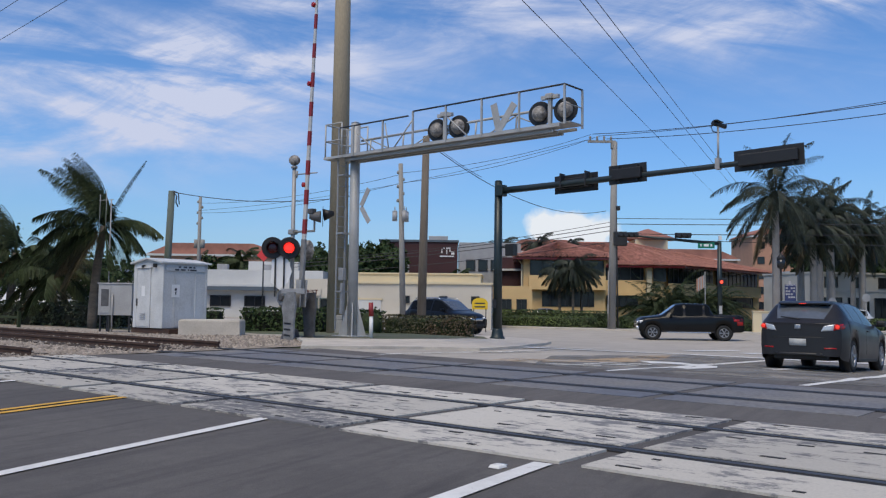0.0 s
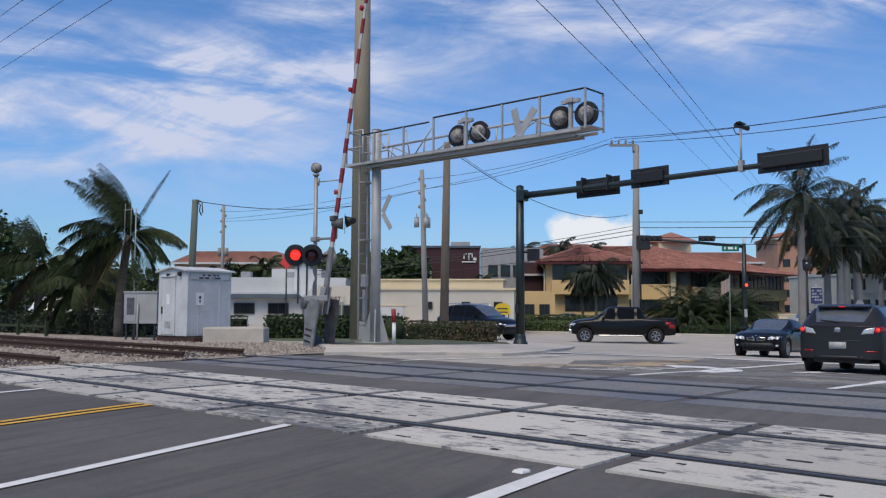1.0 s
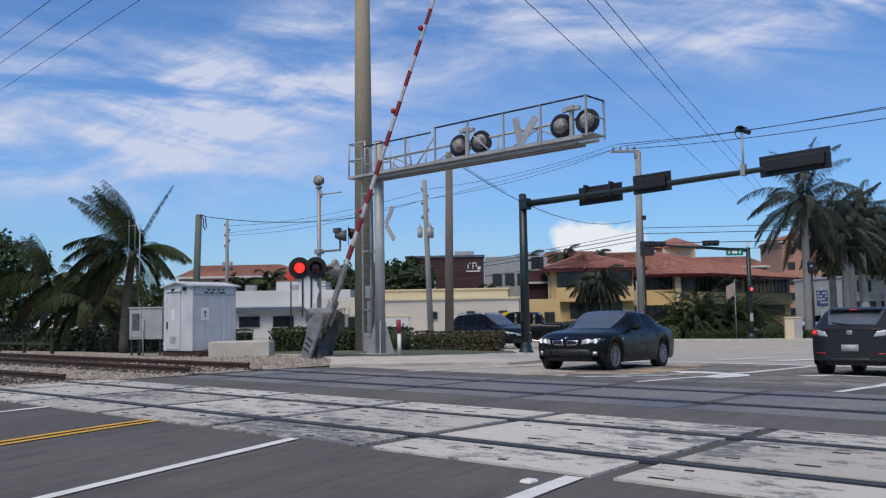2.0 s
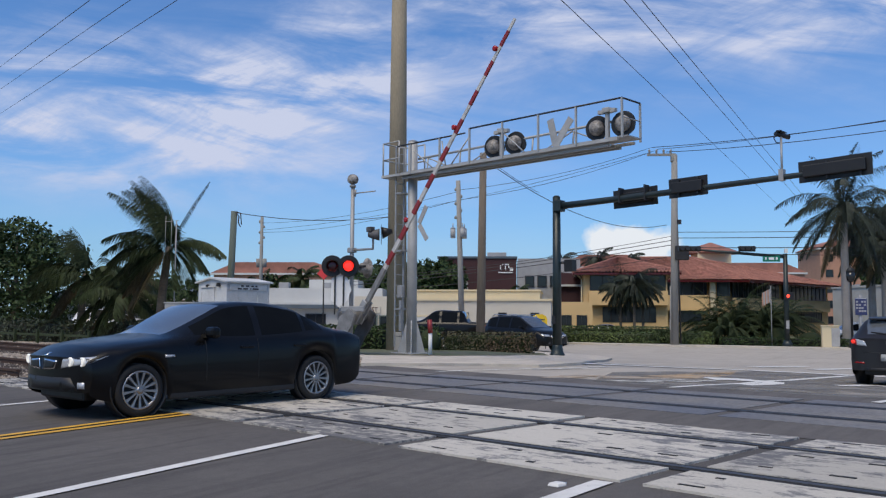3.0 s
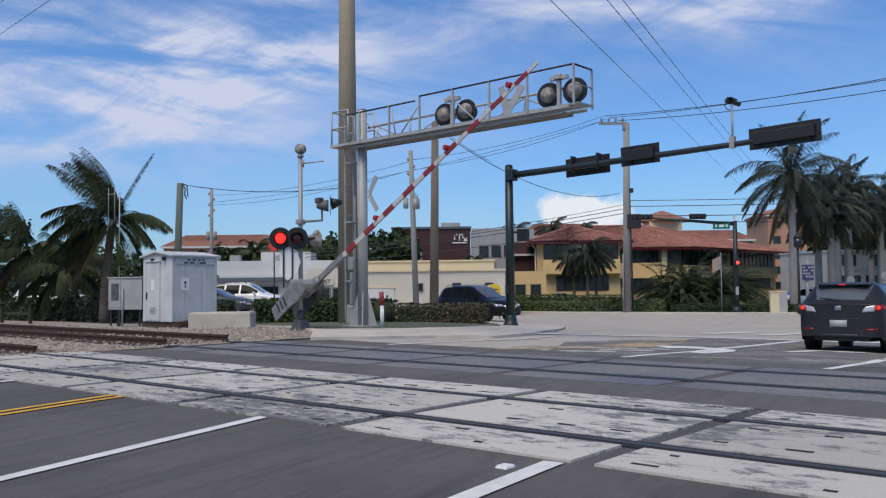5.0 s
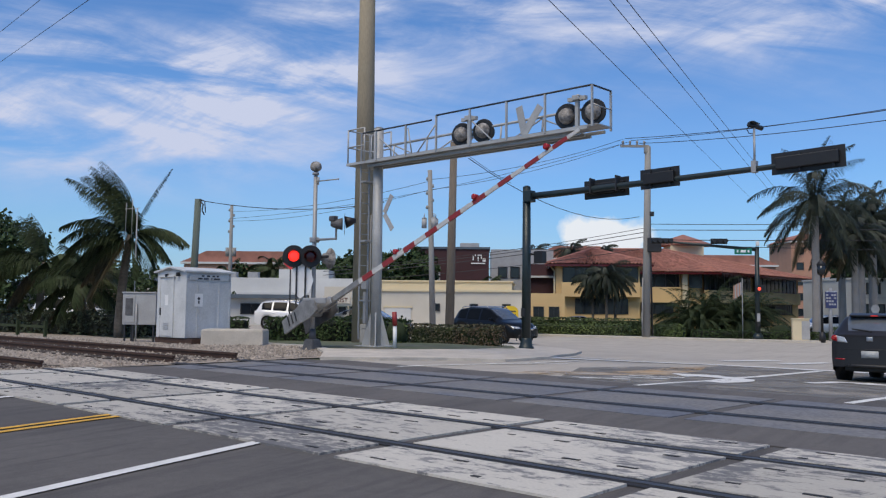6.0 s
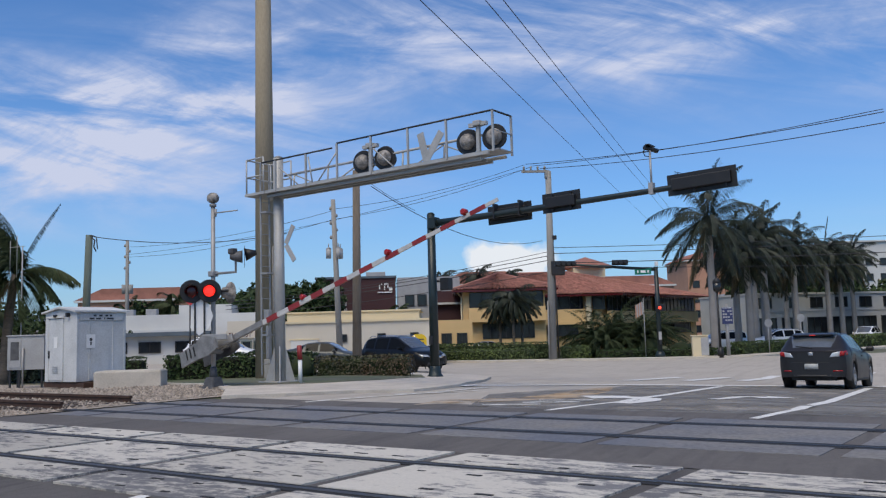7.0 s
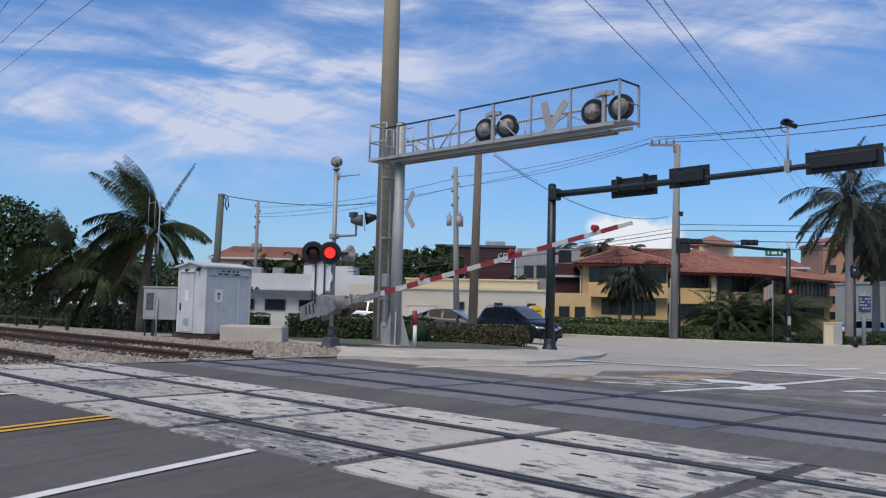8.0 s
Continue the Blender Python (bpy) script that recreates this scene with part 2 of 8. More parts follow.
DARKLEAF = mat("dark_hedge_leaves", (0.03, 0.046, 0.018), 0.6, var=0.4, scale=1.0, fine=8, bump=0.0, island=0.4)
PALMLEAF = mat("palm_leaves", (0.044, 0.06, 0.025), 0.65, var=0.4, scale=1.0, fine=8, bump=0.0, island=0.45, alt=(0.03, 0.045, 0.016), spec=0.25)
DRYLEAF = mat("dry_palm_leaves", (0.14, 0.11, 0.055), 0.8, var=0.4, scale=1.0, fine=8, bump=0.0, island=0.4)
ROYALLEAF = mat("royal_palm_leaves", (0.03, 0.042, 0.026), 0.6, var=0.35, scale=1.0, fine=8, bump=0.0, island=0.5)
HEDGE = mat("hedge_leaves", (0.1, 0.14, 0.032), 0.6, var=0.4, scale=1.0, fine=8, bump=0.0, island=0.4, alt=(0.03, 0.05, 0.015))
REDHEDGE = mat("reddish_hedge_leaves", (0.085, 0.055, 0.03), 0.6, var=0.4, scale=1.0, fine=8, bump=0.0, island=0.55, alt=(0.04, 0.055, 0.02))
# foliage cores: colour darker than the leaves, standing for the shade inside
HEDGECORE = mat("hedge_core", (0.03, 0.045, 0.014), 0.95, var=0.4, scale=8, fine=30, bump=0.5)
SHADECORE = mat("shaded_thicket_core", (0.012, 0.016, 0.008), 0.95, var=0.4, scale=8, fine=30, bump=0.5)
BARK = mat("palm_bark", (0.16, 0.13, 0.1), 0.95, var=0.4, scale=3, fine=20, bump=0.6, stretch=(1, 1, 3))
ROYALBARK = mat("royal_palm_bark", (0.3, 0.28, 0.26), 0.9, var=0.2, scale=1.2, fine=20, bump=0.3)
STUCCO = mat("white_stucco", (0.6, 0.55, 0.46), 0.9, var=0.12, scale=0.5, fine=25, bump=0.15)
STUCCO2 = mat("pale_stucco", (0.6, 0.6, 0.58), 0.9, var=0.12, scale=0.5, fine=25, bump=0.15)
SHOPGREY = mat("pale_grey_stucco", (0.46, 0.46, 0.44), 0.9, var=0.15, scale=0.5, fine=25, bump=0.15)
TAN = mat("tan_stucco", (0.72, 0.5, 0.24), 0.9, var=0.12, scale=0.4, fine=20, bump=0.15)
CREAM = mat("cream_trim", (0.66, 0.56, 0.37), 0.85, var=0.1, scale=0.5, fine=20, bump=0.1)
TILE = mat("clay_tile", (0.42, 0.185, 0.135), 0.85, var=0.35, scale=0.6, fine=10, bump=0.3, island=0.3)
MAROON = mat("maroon_wall", (0.06, 0.024, 0.026), 0.85, var=0.2, scale=0.6, fine=15, bump=0.15)
PINK = mat("salmon_wall", (0.5, 0.27, 0.18), 0.9, var=0.15, scale=0.5, fine=15, bump=0.1)
BLUEGREY = mat("slate_fascia", (0.1, 0.13, 0.16), 0.8, var=0.2, scale=1, fine=15, bump=0.1)
WINDOW = mat("window_glass", (0.02, 0.024, 0.028), 0.08, var=0.2, scale=0.6, fine=5, bump=0.0)
GLASS = mat("car_glass", (0.008, 0.009, 0.01), 0.06, var=0.2, scale=2, fine=10, bump=0.0, spec=0.08)
# grey base colour stands in for sky reflected in the screens
SCREEN = mat("sky_grey_screen_glass", (0.1, 0.11, 0.12), 0.05, var=0.2, scale=2, fine=10, bump=0.0, spec=1.0, coat=0.6)
CARBLACK = mat("black_car_paint", (0.005, 0.005, 0.0055), 0.3, 0.0, var=0.2, scale=2, fine=50, bump=0.0, coat=0.18, spec=0.2)
CARGREY = mat("graphite_car_paint", (0.02, 0.019, 0.021), 0.4, 0.0, var=0.15, scale=2, fine=50, bump=0.0, coat=0.15, spec=0.25)
CARDUSK = mat("dark_silver_car_paint", (0.07, 0.078, 0.08), 0.35, 0.3, var=0.1, scale=2, fine=50, bump=0.0, coat=0.12, spec=0.2)
CARWHITE = mat("white_car_paint", (0.75, 0.75, 0.75), 0.3, var=0.08, scale=2, fine=50, bump=0.0, coat=0.7)
CARSILVER = mat("silver_car_paint", (0.3, 0.33, 0.36), 0.3, 0.6, var=0.1, scale=2, fine=50, bump=0.0, coat=0.7)
TRIM = mat("black_plastic", (0.015, 0.015, 0.016), 0.6, var=0.2, scale=4, fine=40, bump=0.05)
TYRE = mat("tyre_rubber", (0.018, 0.018, 0.018), 0.85, var=0.3, scale=8, fine=40, bump=0.2)
RIM = mat("alloy", (0.36, 0.36, 0.37), 0.35, 0.85, var=0.1, scale=4, fine=40, bump=0.0)
CHROME = mat("chrome", (0.7, 0.7, 0.7), 0.12, 1.0, var=0.05, scale=4, fine=40, bump=0.0)
LENS = mat("lamp_lens", (0.55, 0.57, 0.6), 0.1, 0.3, var=0.2, scale=6, fine=30, bump=0.0)
HEADLIT = mat("head_lamp_lit", (0.9, 0.9, 0.85), 0.1, emit=(1.0, 0.95, 0.85), strength=0.3, bump=0)
TAIL = mat("tail_lens", (0.35, 0.01, 0.01), 0.15, var=0.2, scale=6, fine=30, bump=0.0)
TAILLIT = mat("brake_lit", (0.6, 0.02, 0.01), 0.2, emit=(1.0, 0.05, 0.03), strength=0.6, bump=0)
PLATE = mat("plate", (0.4, 0.41, 0.4), 0.5, var=0.2, scale=20, fine=60, bump=0.0)
SIGNGREEN = mat("sign_green", (0.0, 0.16, 0.1), 0.5, var=0.1, bump=0.0)
SIGNYELLOW = mat("sign_yellow", (0.75, 0.5, 0.02), 0.5, var=0.1, bump=0.0)
SIGNBLUE = mat("sign_blue", (0.03, 0.04, 0.12), 0.5, var=0.1, bump=0.0)
INK = mat("sign_ink", (0.04, 0.04, 0.045), 0.6, var=0.1, bump=0.0)
WIRE = mat("wire", (0.03, 0.03, 0.035), 0.6, var=0.1, bump=0.0)


# ---- building helpers ----
class Shape:
    """A bmesh with a few ways of adding solids to it."""

    def __init__(self):
        self.bm = bmesh.new()

    def verts_in(self, m, cs):
        return [self.bm.verts.new(m @ Vector(c) if m else Vector(c)) for c in cs]

    def box(self, c, s, m=None, bev=0.0, taper=1.0):
        x, y, z = (v / 2 for v in s)
        pts = [(c[0] + i * x * (taper if k > 0 else 1), c[1] + j * y * (taper if k > 0 else 1), c[2] + k * z) for k in (-1, 1) for i, j in ((-1, -1), (1, -1), (1, 1), (-1, 1))]
        v = self.verts_in(m, pts)
        fs = [self.bm.faces.new([v[i] for i in q]) for q in ((3, 2, 1, 0), (4, 5, 6, 7), (0, 1, 5, 4), (1, 2, 6, 5), (2, 3, 7, 6), (3, 0, 4, 7))]
        if bev:
            es = list({e for f in fs for e in f.edges})
            bmesh.ops.bevel(self.bm, geom=es, offset=bev, segments=2, affect="EDGES", profile=0.5)
        return self

    def tube(self, a, b, r, r2=None, n=10, caps=True):
        a, b = Vector(a), Vector(b)
        r2 = r if r2 is None else r2
        q = (b - a).to_track_quat("Z", "Y").to_matrix()
        rings = []
        for p, rad in ((a, r), (b, r2)):
            rings.append([self.bm.verts.new(p + q @ Vector((rad * math.cos(2 * math.pi * i / n), rad * math.sin(2 * math.pi * i / n), 0))) for i in range(n)])
        for i in range(n):
            f = self.bm.faces.new((rings[0][i], rings[0][(i + 1) % n], rings[1][(i + 1) % n], rings[1][i]))
            f.smooth = True
        if caps:
            self.bm.faces.new(rings[0][::-1]), self.bm.faces.new(rings[1])
        return self

    def path(self, pts, r, n=6, r2=None):
        """One bent tube through the points."""
        pts = [Vector(p) for p in pts]
        rings, side = [], None
        for i, p in enumerate(pts):
            d = (pts[min(i + 1, len(pts) - 1)] - pts[max(i - 1, 0)]).normalized()
            side = d.orthogonal().normalized() if side is None else (side - d * side.dot(d)).normalized()
            up, rad = d.cross(side), r + ((r if r2 is None else r2) - r) * i / (len(pts) - 1)
            rings.append([p + (side * math.cos(6.2832 * k / n) + up * math.sin(6.2832 * k / n)) * rad for k in range(n)])
        return self.loft(rings)

    def lathe(self, c, axis, prof, n=20):
        """prof: (radius, along axis) pairs."""
        q, c = Vector(axis).to_track_quat("Z", "Y").to_matrix(), Vector(c)
        rings = []
        for rad, h in prof:
            rings.append([self.bm.verts.new(c + q @ Vector((rad * math.cos(2 * math.pi * i / n), rad * math.sin(2 * math.pi * i / n), h))) for i in range(n)])
        for a, b in zip(rings, rings[1:]):
            for i in range(n):
                f = self.bm.faces.new((a[i], a[(i + 1) % n], b[(i + 1) % n], b[i]))
                f.smooth = True
        self.bm.faces.new(rings[0][::-1]), self.bm.faces.new(rings[-1])
        return self

    def prism(self, pts, depth, m=None):
        """pts in the xz plane, pushed from y = -depth/2 to depth/2."""
        a = self.verts_in(m, [(x, -depth / 2, z) for x, z in pts])
        b = self.verts_in(m, [(x, depth / 2, z) for x, z in pts])
        self.bm.faces.new(a), self.bm.faces.new(b[::-1])
        for i in range(len(pts)):
            j = (i + 1) % len(pts)
            self.bm.faces.new((a[j], a[i], b[i], b[j]))
        return self

    def slab(self, pts, z0, z1):
        """pts in the xy plane."""
        a = [self.bm.verts.new((x, y, z0)) for x, y in pts]
        b = [self.bm.verts.new((x, y, z1)) for x, y in pts]
        self.bm.faces.new(a[::-1]), self.bm.faces.new(b)
        for i in range(len(pts)):
            j = (i + 1) % len(pts)
            self.bm.faces.new((a[i], a[j], b[j], b[i]))
        return self

    def loft(self, rings, smooth=True, cap=True):
        vs = [[self.bm.verts.new(p) for p in r] for r in rings]
        n = len(vs[0])
        for a, b in zip(vs, vs[1:]):
            for i in range(n):
                f = self.bm.faces.new((a[i], a[(i + 1) % n], b[(i + 1) % n], b[i]))
                f.smooth = smooth
        if cap:
            self.bm.faces.new(vs[0][::-1]), self.bm.faces.new(vs[-1])
        return self

    def mesh(self, name, material):
        bmesh.ops.recalc_face_normals(self.bm, faces=self.bm.faces[:])
        me = bpy.data.meshes.new(name)
        self.bm.to_mesh(me)
        self.bm.free()
        me.materials.append(material)
        return me


def part(name, shape, material, parent, label=""):
    ob = new(name, shape.mesh(name, material))
    ob.parent = parent
    if label:
        ob["label"] = label
    return ob


def thing(name, m, label, category, group="", kind=""):
    ob = new(name)
    ob.matrix_world = m
    ob.empty_display_size = 0.2
    return tagged(ob, label, category, group, kind)


def solo(name, shape, material, label="", category="", group="", kind="", m=None):
    ob = new(name, shape.mesh(name, material))
    if m is not None:
        ob.matrix_world = m
    return tagged(ob, label, category, group, kind)


# ---- lie of the land: the rails run along R, the road crosses along N ----
R, N_ = Vector((0.76, -0.65)), Vector((0.65, 0.76))
R_ANG = math.degrees(math.atan2(-0.65, 0.76))


def ease(v):
    v = min(max(v, 0.0), 1.0)
    return v * v * (3 - 2 * v)


def gz(x, y):
    n, m = 0.65 * x + 0.76 * y, 0.9 * x + 0.43 * y
    return (0.11 * ease((n - 0.5) / 6.0) - 0.11 * ease((n - 12.5) / 6.0) - 0.6 * min(max((m - 12.5) / 14.6, 0), 1)
            + 0.14 * math.exp(-((x + 3) ** 2 + (y - 26) ** 2) / 18))


def sn(s, n):
    """The place s along the rails and n across them."""
    return (0.76 * s + 0.65 * n, -0.65 * s + 0.76 * n)


def stand(x, y, rz=0.0, dz=0.0):
    return pose(x, y, gz(x, y) + dz, 0, 0, rz)


def drape(name, pts, dz, material, step=1.0, thick=0.0, kind="structure", label="", category=""):
    bm = bmesh.new()
    bm.faces.new([bm.verts.new((x, y, 0)) for x, y in pts])
    for ax in (0, 1):
        lo, hi = min(p[ax] for p in pts), max(p[ax] for p in pts)
        k = math.ceil(lo / step) * step
        while k < hi:
            co, no = [0, 0, 0], [0, 0, 0]
            co[ax], no[ax] = k, 1
            bmesh.ops.bisect_plane(bm, geom=bm.verts[:] + bm.edges[:] + bm.faces[:], plane_co=co, plane_no=no)
            k += step
    for v in bm.verts:
        v.co.z = gz(v.co.x, v.co.y) + dz
    if thick:
        edge = [e for e in bm.edges if e.is_boundary]
        ext = bmesh.ops.extrude_edge_only(bm, edges=edge)
        for v in ext["geom"]:
            if isinstance(v, bmesh.types.BMVert):
                v.co.z -= thick
    bmesh.ops.recalc_face_normals(bm, faces=bm.faces[:])
    if sum(f.normal.z * f.calc_area() for f in bm.faces) < 0:
        bmesh.ops.reverse_faces(bm, faces=bm.faces[:])
    me = bpy.data.meshes.new(name)
    bm.to_mesh(me)
    bm.free()
    me.materials.append(material)
    return tagged(new(name, me), label, category, "", kind)


def strip(a, b, w):
    """The corners of a painted line of width w from a to b."""
    a, b = Vector(a), Vector(b)
    p = (b - a).orthogonal().normalized() * (w / 2)
    return [tuple(a + p), tuple(b + p), tuple(b - p), tuple(a - p)]


# ---- ground ----
def ground_sheet():
    ax = [-2500, -1200, -600, -300, -180, -120, -90, -70] + [-60 + 1.5 * i for i in range(81)] + [70, 90, 120, 180, 300, 600, 1200, 2500]
    ay = [-2500, -1200, -500, -200, -100, -50, -25] + [-12 + 1.5 * i for i in range(64)] + [95, 110, 140, 180, 300, 600, 1200, 2500, 4000]
    vs = [(x, y, gz(x, y) - 0.03) for y in ay for x in ax]
    w = len(ax)
    fs = [(j * w + i, j * w + i + 1, (j + 1) * w + i + 1, (j + 1) * w + i) for j in range(len(ay) - 1) for i in range(w - 1)]
    me = bpy.data.meshes.new("ground")
    me.from_pydata(vs, [], fs)
    me.materials.append(EARTH)
    return tagged(new("ground", me), "dry earth and thin grass", "ground", "", "structure")


ground_sheet()
S0, S1 = -16.6, 9.0
drape("road", [sn(S0, -14), sn(S1, -14), sn(S1 + 2, 14), sn(S0 + 0.6, 13.2)], -0.006, ASPHALT, 1.2, label="dark grey asphalt road with worn tyre tracks", category="road")
drape("road_crossing", [sn(S0 + 0.2, 8.4), sn(S1 + 2, 8.4), sn(S1 + 2, 14.4), sn(S0 + 1.2, 13.6)], 0.0, ASPHALT2, 1.2, label="greyish asphalt between and beyond the rails", category="road")
drape("road_junction", [sn(-15.0, 13.7), sn(11, 14.4), (40, 12), (75, 40), (75, 57), (18.5, 58.0), (12, 61.6), (7.3, 63.6), (2.7, 68), (-45, 74), (-45, 44), (-8, 40), (-3, 25)], -0.012, PALE, 1.5, label="pale sun-bleached paving of the road junction", category="road")
drape("gravel_bed", [sn(-60, 3.0), sn(S0 - 0.1, 4.2), sn(S0 + 0.3, 13.4), (-3.2, 21.2), (-2.8, 25), (-4.5, 27.5), (-8, 31.5), (-14, 35), (-40, 62), (-60, 70)], -0.004, GRAVEL, 1.2, label="pale crushed stone beside the tracks", category="gravel")

# corner island: kerbed concrete apron with soil behind it
ISLAND = [(-3.3, 20.3), (-2.0, 20.6), (-0.5, 21.6), (0.9, 21.9), (2.1, 23.6), (3.2, 27.5), (3.9, 31.5), (3.7, 34.5), (2.2, 36.5), (-4, 37.5), (-9, 37), (-9, 33), (-4.4, 25.2), (-3.6, 22.5)]
drape("pavement", ISLAND, 0.06, CONCRETE, 1.2, thick=0.16, label="pale concrete corner pavement with low kerb", category="pavement")
drape("planting_bed", [(-3.7, 23.9), (-1.6, 24.6), (0.2, 26.2), (1.5, 29.0), (1.6, 34.0), (-3.5, 36.5), (-8.5, 36.2), (-8.2, 33), (-4.4, 25.6)], 0.068, EARTH, 1.2, label="bare soil bed behind the pavement", category="soil")


KERB = [(-45, 73.9), (2.7, 67.9), (7.3, 63.5), (12.0, 61.5), (18.5, 57.9), (24.5, 57.2), (40.0, 67.5), (60.0, 84.0)]
drape("pavement_far", KERB + [(x + (-1.0 if x > 24 else 0.6), y + 1.9) for x, y in KERB[::-1]], 0.1, CONCRETE, 2.0, thick=0.2, label="pale concrete pavement along the far kerb", category="pavement")


# ---- road markings ----
def line(name, a, b, w, material, label):
    drape(name, strip(a, b, w), 0.004 if material is not FADED else 0.003, material, 1.2, label=label, category="road marking")


def along(p, d, k):
    v = Vector(d).normalized()
    return (p[0] + v.x * k, p[1] + v.y * k)


DA = (0.47, 0.88)
line("lane_line", (-1.72, 8.5), along((-1.72, 8.5), DA, -14), 0.13, WHITELINE, "solid white lane line on asphalt")
line("lane_line", (0.66, 6.32), along((0.66, 6.32), (0.57, 0.82), -3.0), 0.15, WHITELINE, "white lane dash on asphalt")
line("lane_line", (-5.8, 11.95), along((-5.8, 11.95), (0.62, 0.78), -9), 0.13, WHITELINE, "white edge line on asphalt")
for k in (-0.1, 0.1):
    a = (-3.72 + k * 0.88, 10.18 - k * 0.47)
    line("centre_line", a, along(a, (0.55, 0.84), -13), 0.1, YELLOW, "yellow centre line on asphalt")
for a, b, w, mt, lb in (
        ((2.72, 14.8), (4.53, 16.8), 0.13, WHITELINE, "white lane line beyond the tracks"),
        ((4.53, 16.8), (9.4, 24.6), 0.2, WHITELINE, "white lane line beyond the tracks"),
        ((5.04, 12.45), (6.26, 13.75), 0.14, WHITELINE, "white lane line beyond the tracks"),
        ((6.26, 13.75), (13.0, 23.6), 0.2, WHITELINE, "white lane line beyond the tracks"),
        ((1.8, 23.9), (7.0, 25.65), 0.55, WHITELINE, "white stop line"),
        ((-1.4, 18.5), (2.8, 23.1), 0.16, FADED, "worn white edge line"),
        ((7.0, 25.65), (9.9, 25.3), 0.7, WHITELINE, "white stop line"),
        ((9.9, 25.3), (14.5, 25.0), 0.7, WHITELINE, "white stop line"),
        ((0.4, 20.8), (2.4, 21.9), 0.15, FADED, "worn white edge line"),
        ((0.8, 24.9), (4.5, 26.3), 0.2, FADED, "worn white crossing line")):
    line("lane_line" if "lane" in lb else "stop_line", a, b, w, mt, lb)
for i in range(5):
    x, y = 8.3 + 1.95 * i, 29.8 + 0.08 * i
    line("crosswalk_bar", (x, y), (x + 3.3, y + 4.6), 0.5, WHITELINE, "worn white crosswalk bar")
for x, y, w in ((1.9, 16.4, 0.2), (2.7, 16.9, 0.34), (3.1, 17.5, 0.22)):
    line("worn_marking", (x, y + 0.12), (x + 1.0, y - 0.1), w, FADED, "faint worn white marking on paving")


def arrow(x, y, ang, turn, size):
    c, s = math.cos(radians(ang)), math.sin(radians(ang))
    pts = [(-1.3, -0.15), (0.7, -0.15), (1.05, 0.0), (1.25, 0.3), (1.25, 0.55), (1.7, 0.5), (1.1, 1.55), (0.45, 0.5), (0.88, 0.52), (0.84, 0.36), (0.74, 0.22), (0.55, 0.17), (-1.3, 0.17)]
    pts = [(u * size, v * size * turn) for u, v in dict.fromkeys(pts)]
    if turn < 0:
        pts = pts[::-1]
    drape("turn_arrow", [(x + u * c - v * s, y + u * s + v * c) for u, v in pts], 0.004, WHITELINE, 1.2, label="white painted turn arrow on paving", category="road marking")


drape("turn_arrow", [(4.4, 16.0), (4.75, 16.3), (5.2, 16.8), (5.4, 17.4), (5.25, 18.0), (5.0, 18.35), (5.2, 18.6), (4.2, 19.0), (4.2, 17.8), (4.5, 18.0), (4.85, 17.7), (4.98, 17.4), (4.85, 17.0), (4.5, 16.65), (4.2, 16.35)], 0.004, WHITELINE, 1.2, label="white painted turn arrow on paving", category="road marking")
arrow(7.0, 18.1, 50, -1, 0.75)
PATCH = mat("patched_asphalt", (0.22, 0.212, 0.2), 0.85, var=0.45, scale=0.9, fine=30, bump=0.25, worn=(0.8, 0.3, 0.6))
drape("asphalt_patch", [(1.6, 16.1), (5.6, 12.9), (10.5, 9.2), (19.0, 15.5), (15.5, 24.4), (9.9, 24.9), (7.0, 25.2), (5.6, 22.6), (2.5, 20.4)], 0.0015, PATCH, 1.0, label="dark patched asphalt between track and stop line", category="road patch")
drape("stain", [(0.7, 16.9), (2.4, 17.4), (4.1, 18.4), (5.2, 20.6), (6.2, 23.8), (5.2, 22.6), (4.0, 20.2), (2.7, 18.6), (1.3, 18.3)], 0.0025, ORANGE, 1.0, label="orange-brown rust stain on the paving", category="stain")
for x, y, rz in ((0.33, 6.2, 50), (-2.4, 4.3, 20)):
    mk = thing("road_stud", stand(x, y, rz), "small worn white road stud", "road stud")
    part("body", Shape().box((0, 0, 0.006), (0.11, 0.1, 0.024), bev=0.008, taper=0.75), WHITELINE, mk)
    part("reflector", Shape().box((0.052, 0, 0.008), (0.012, 0.08, 0.014)), LENS, mk)


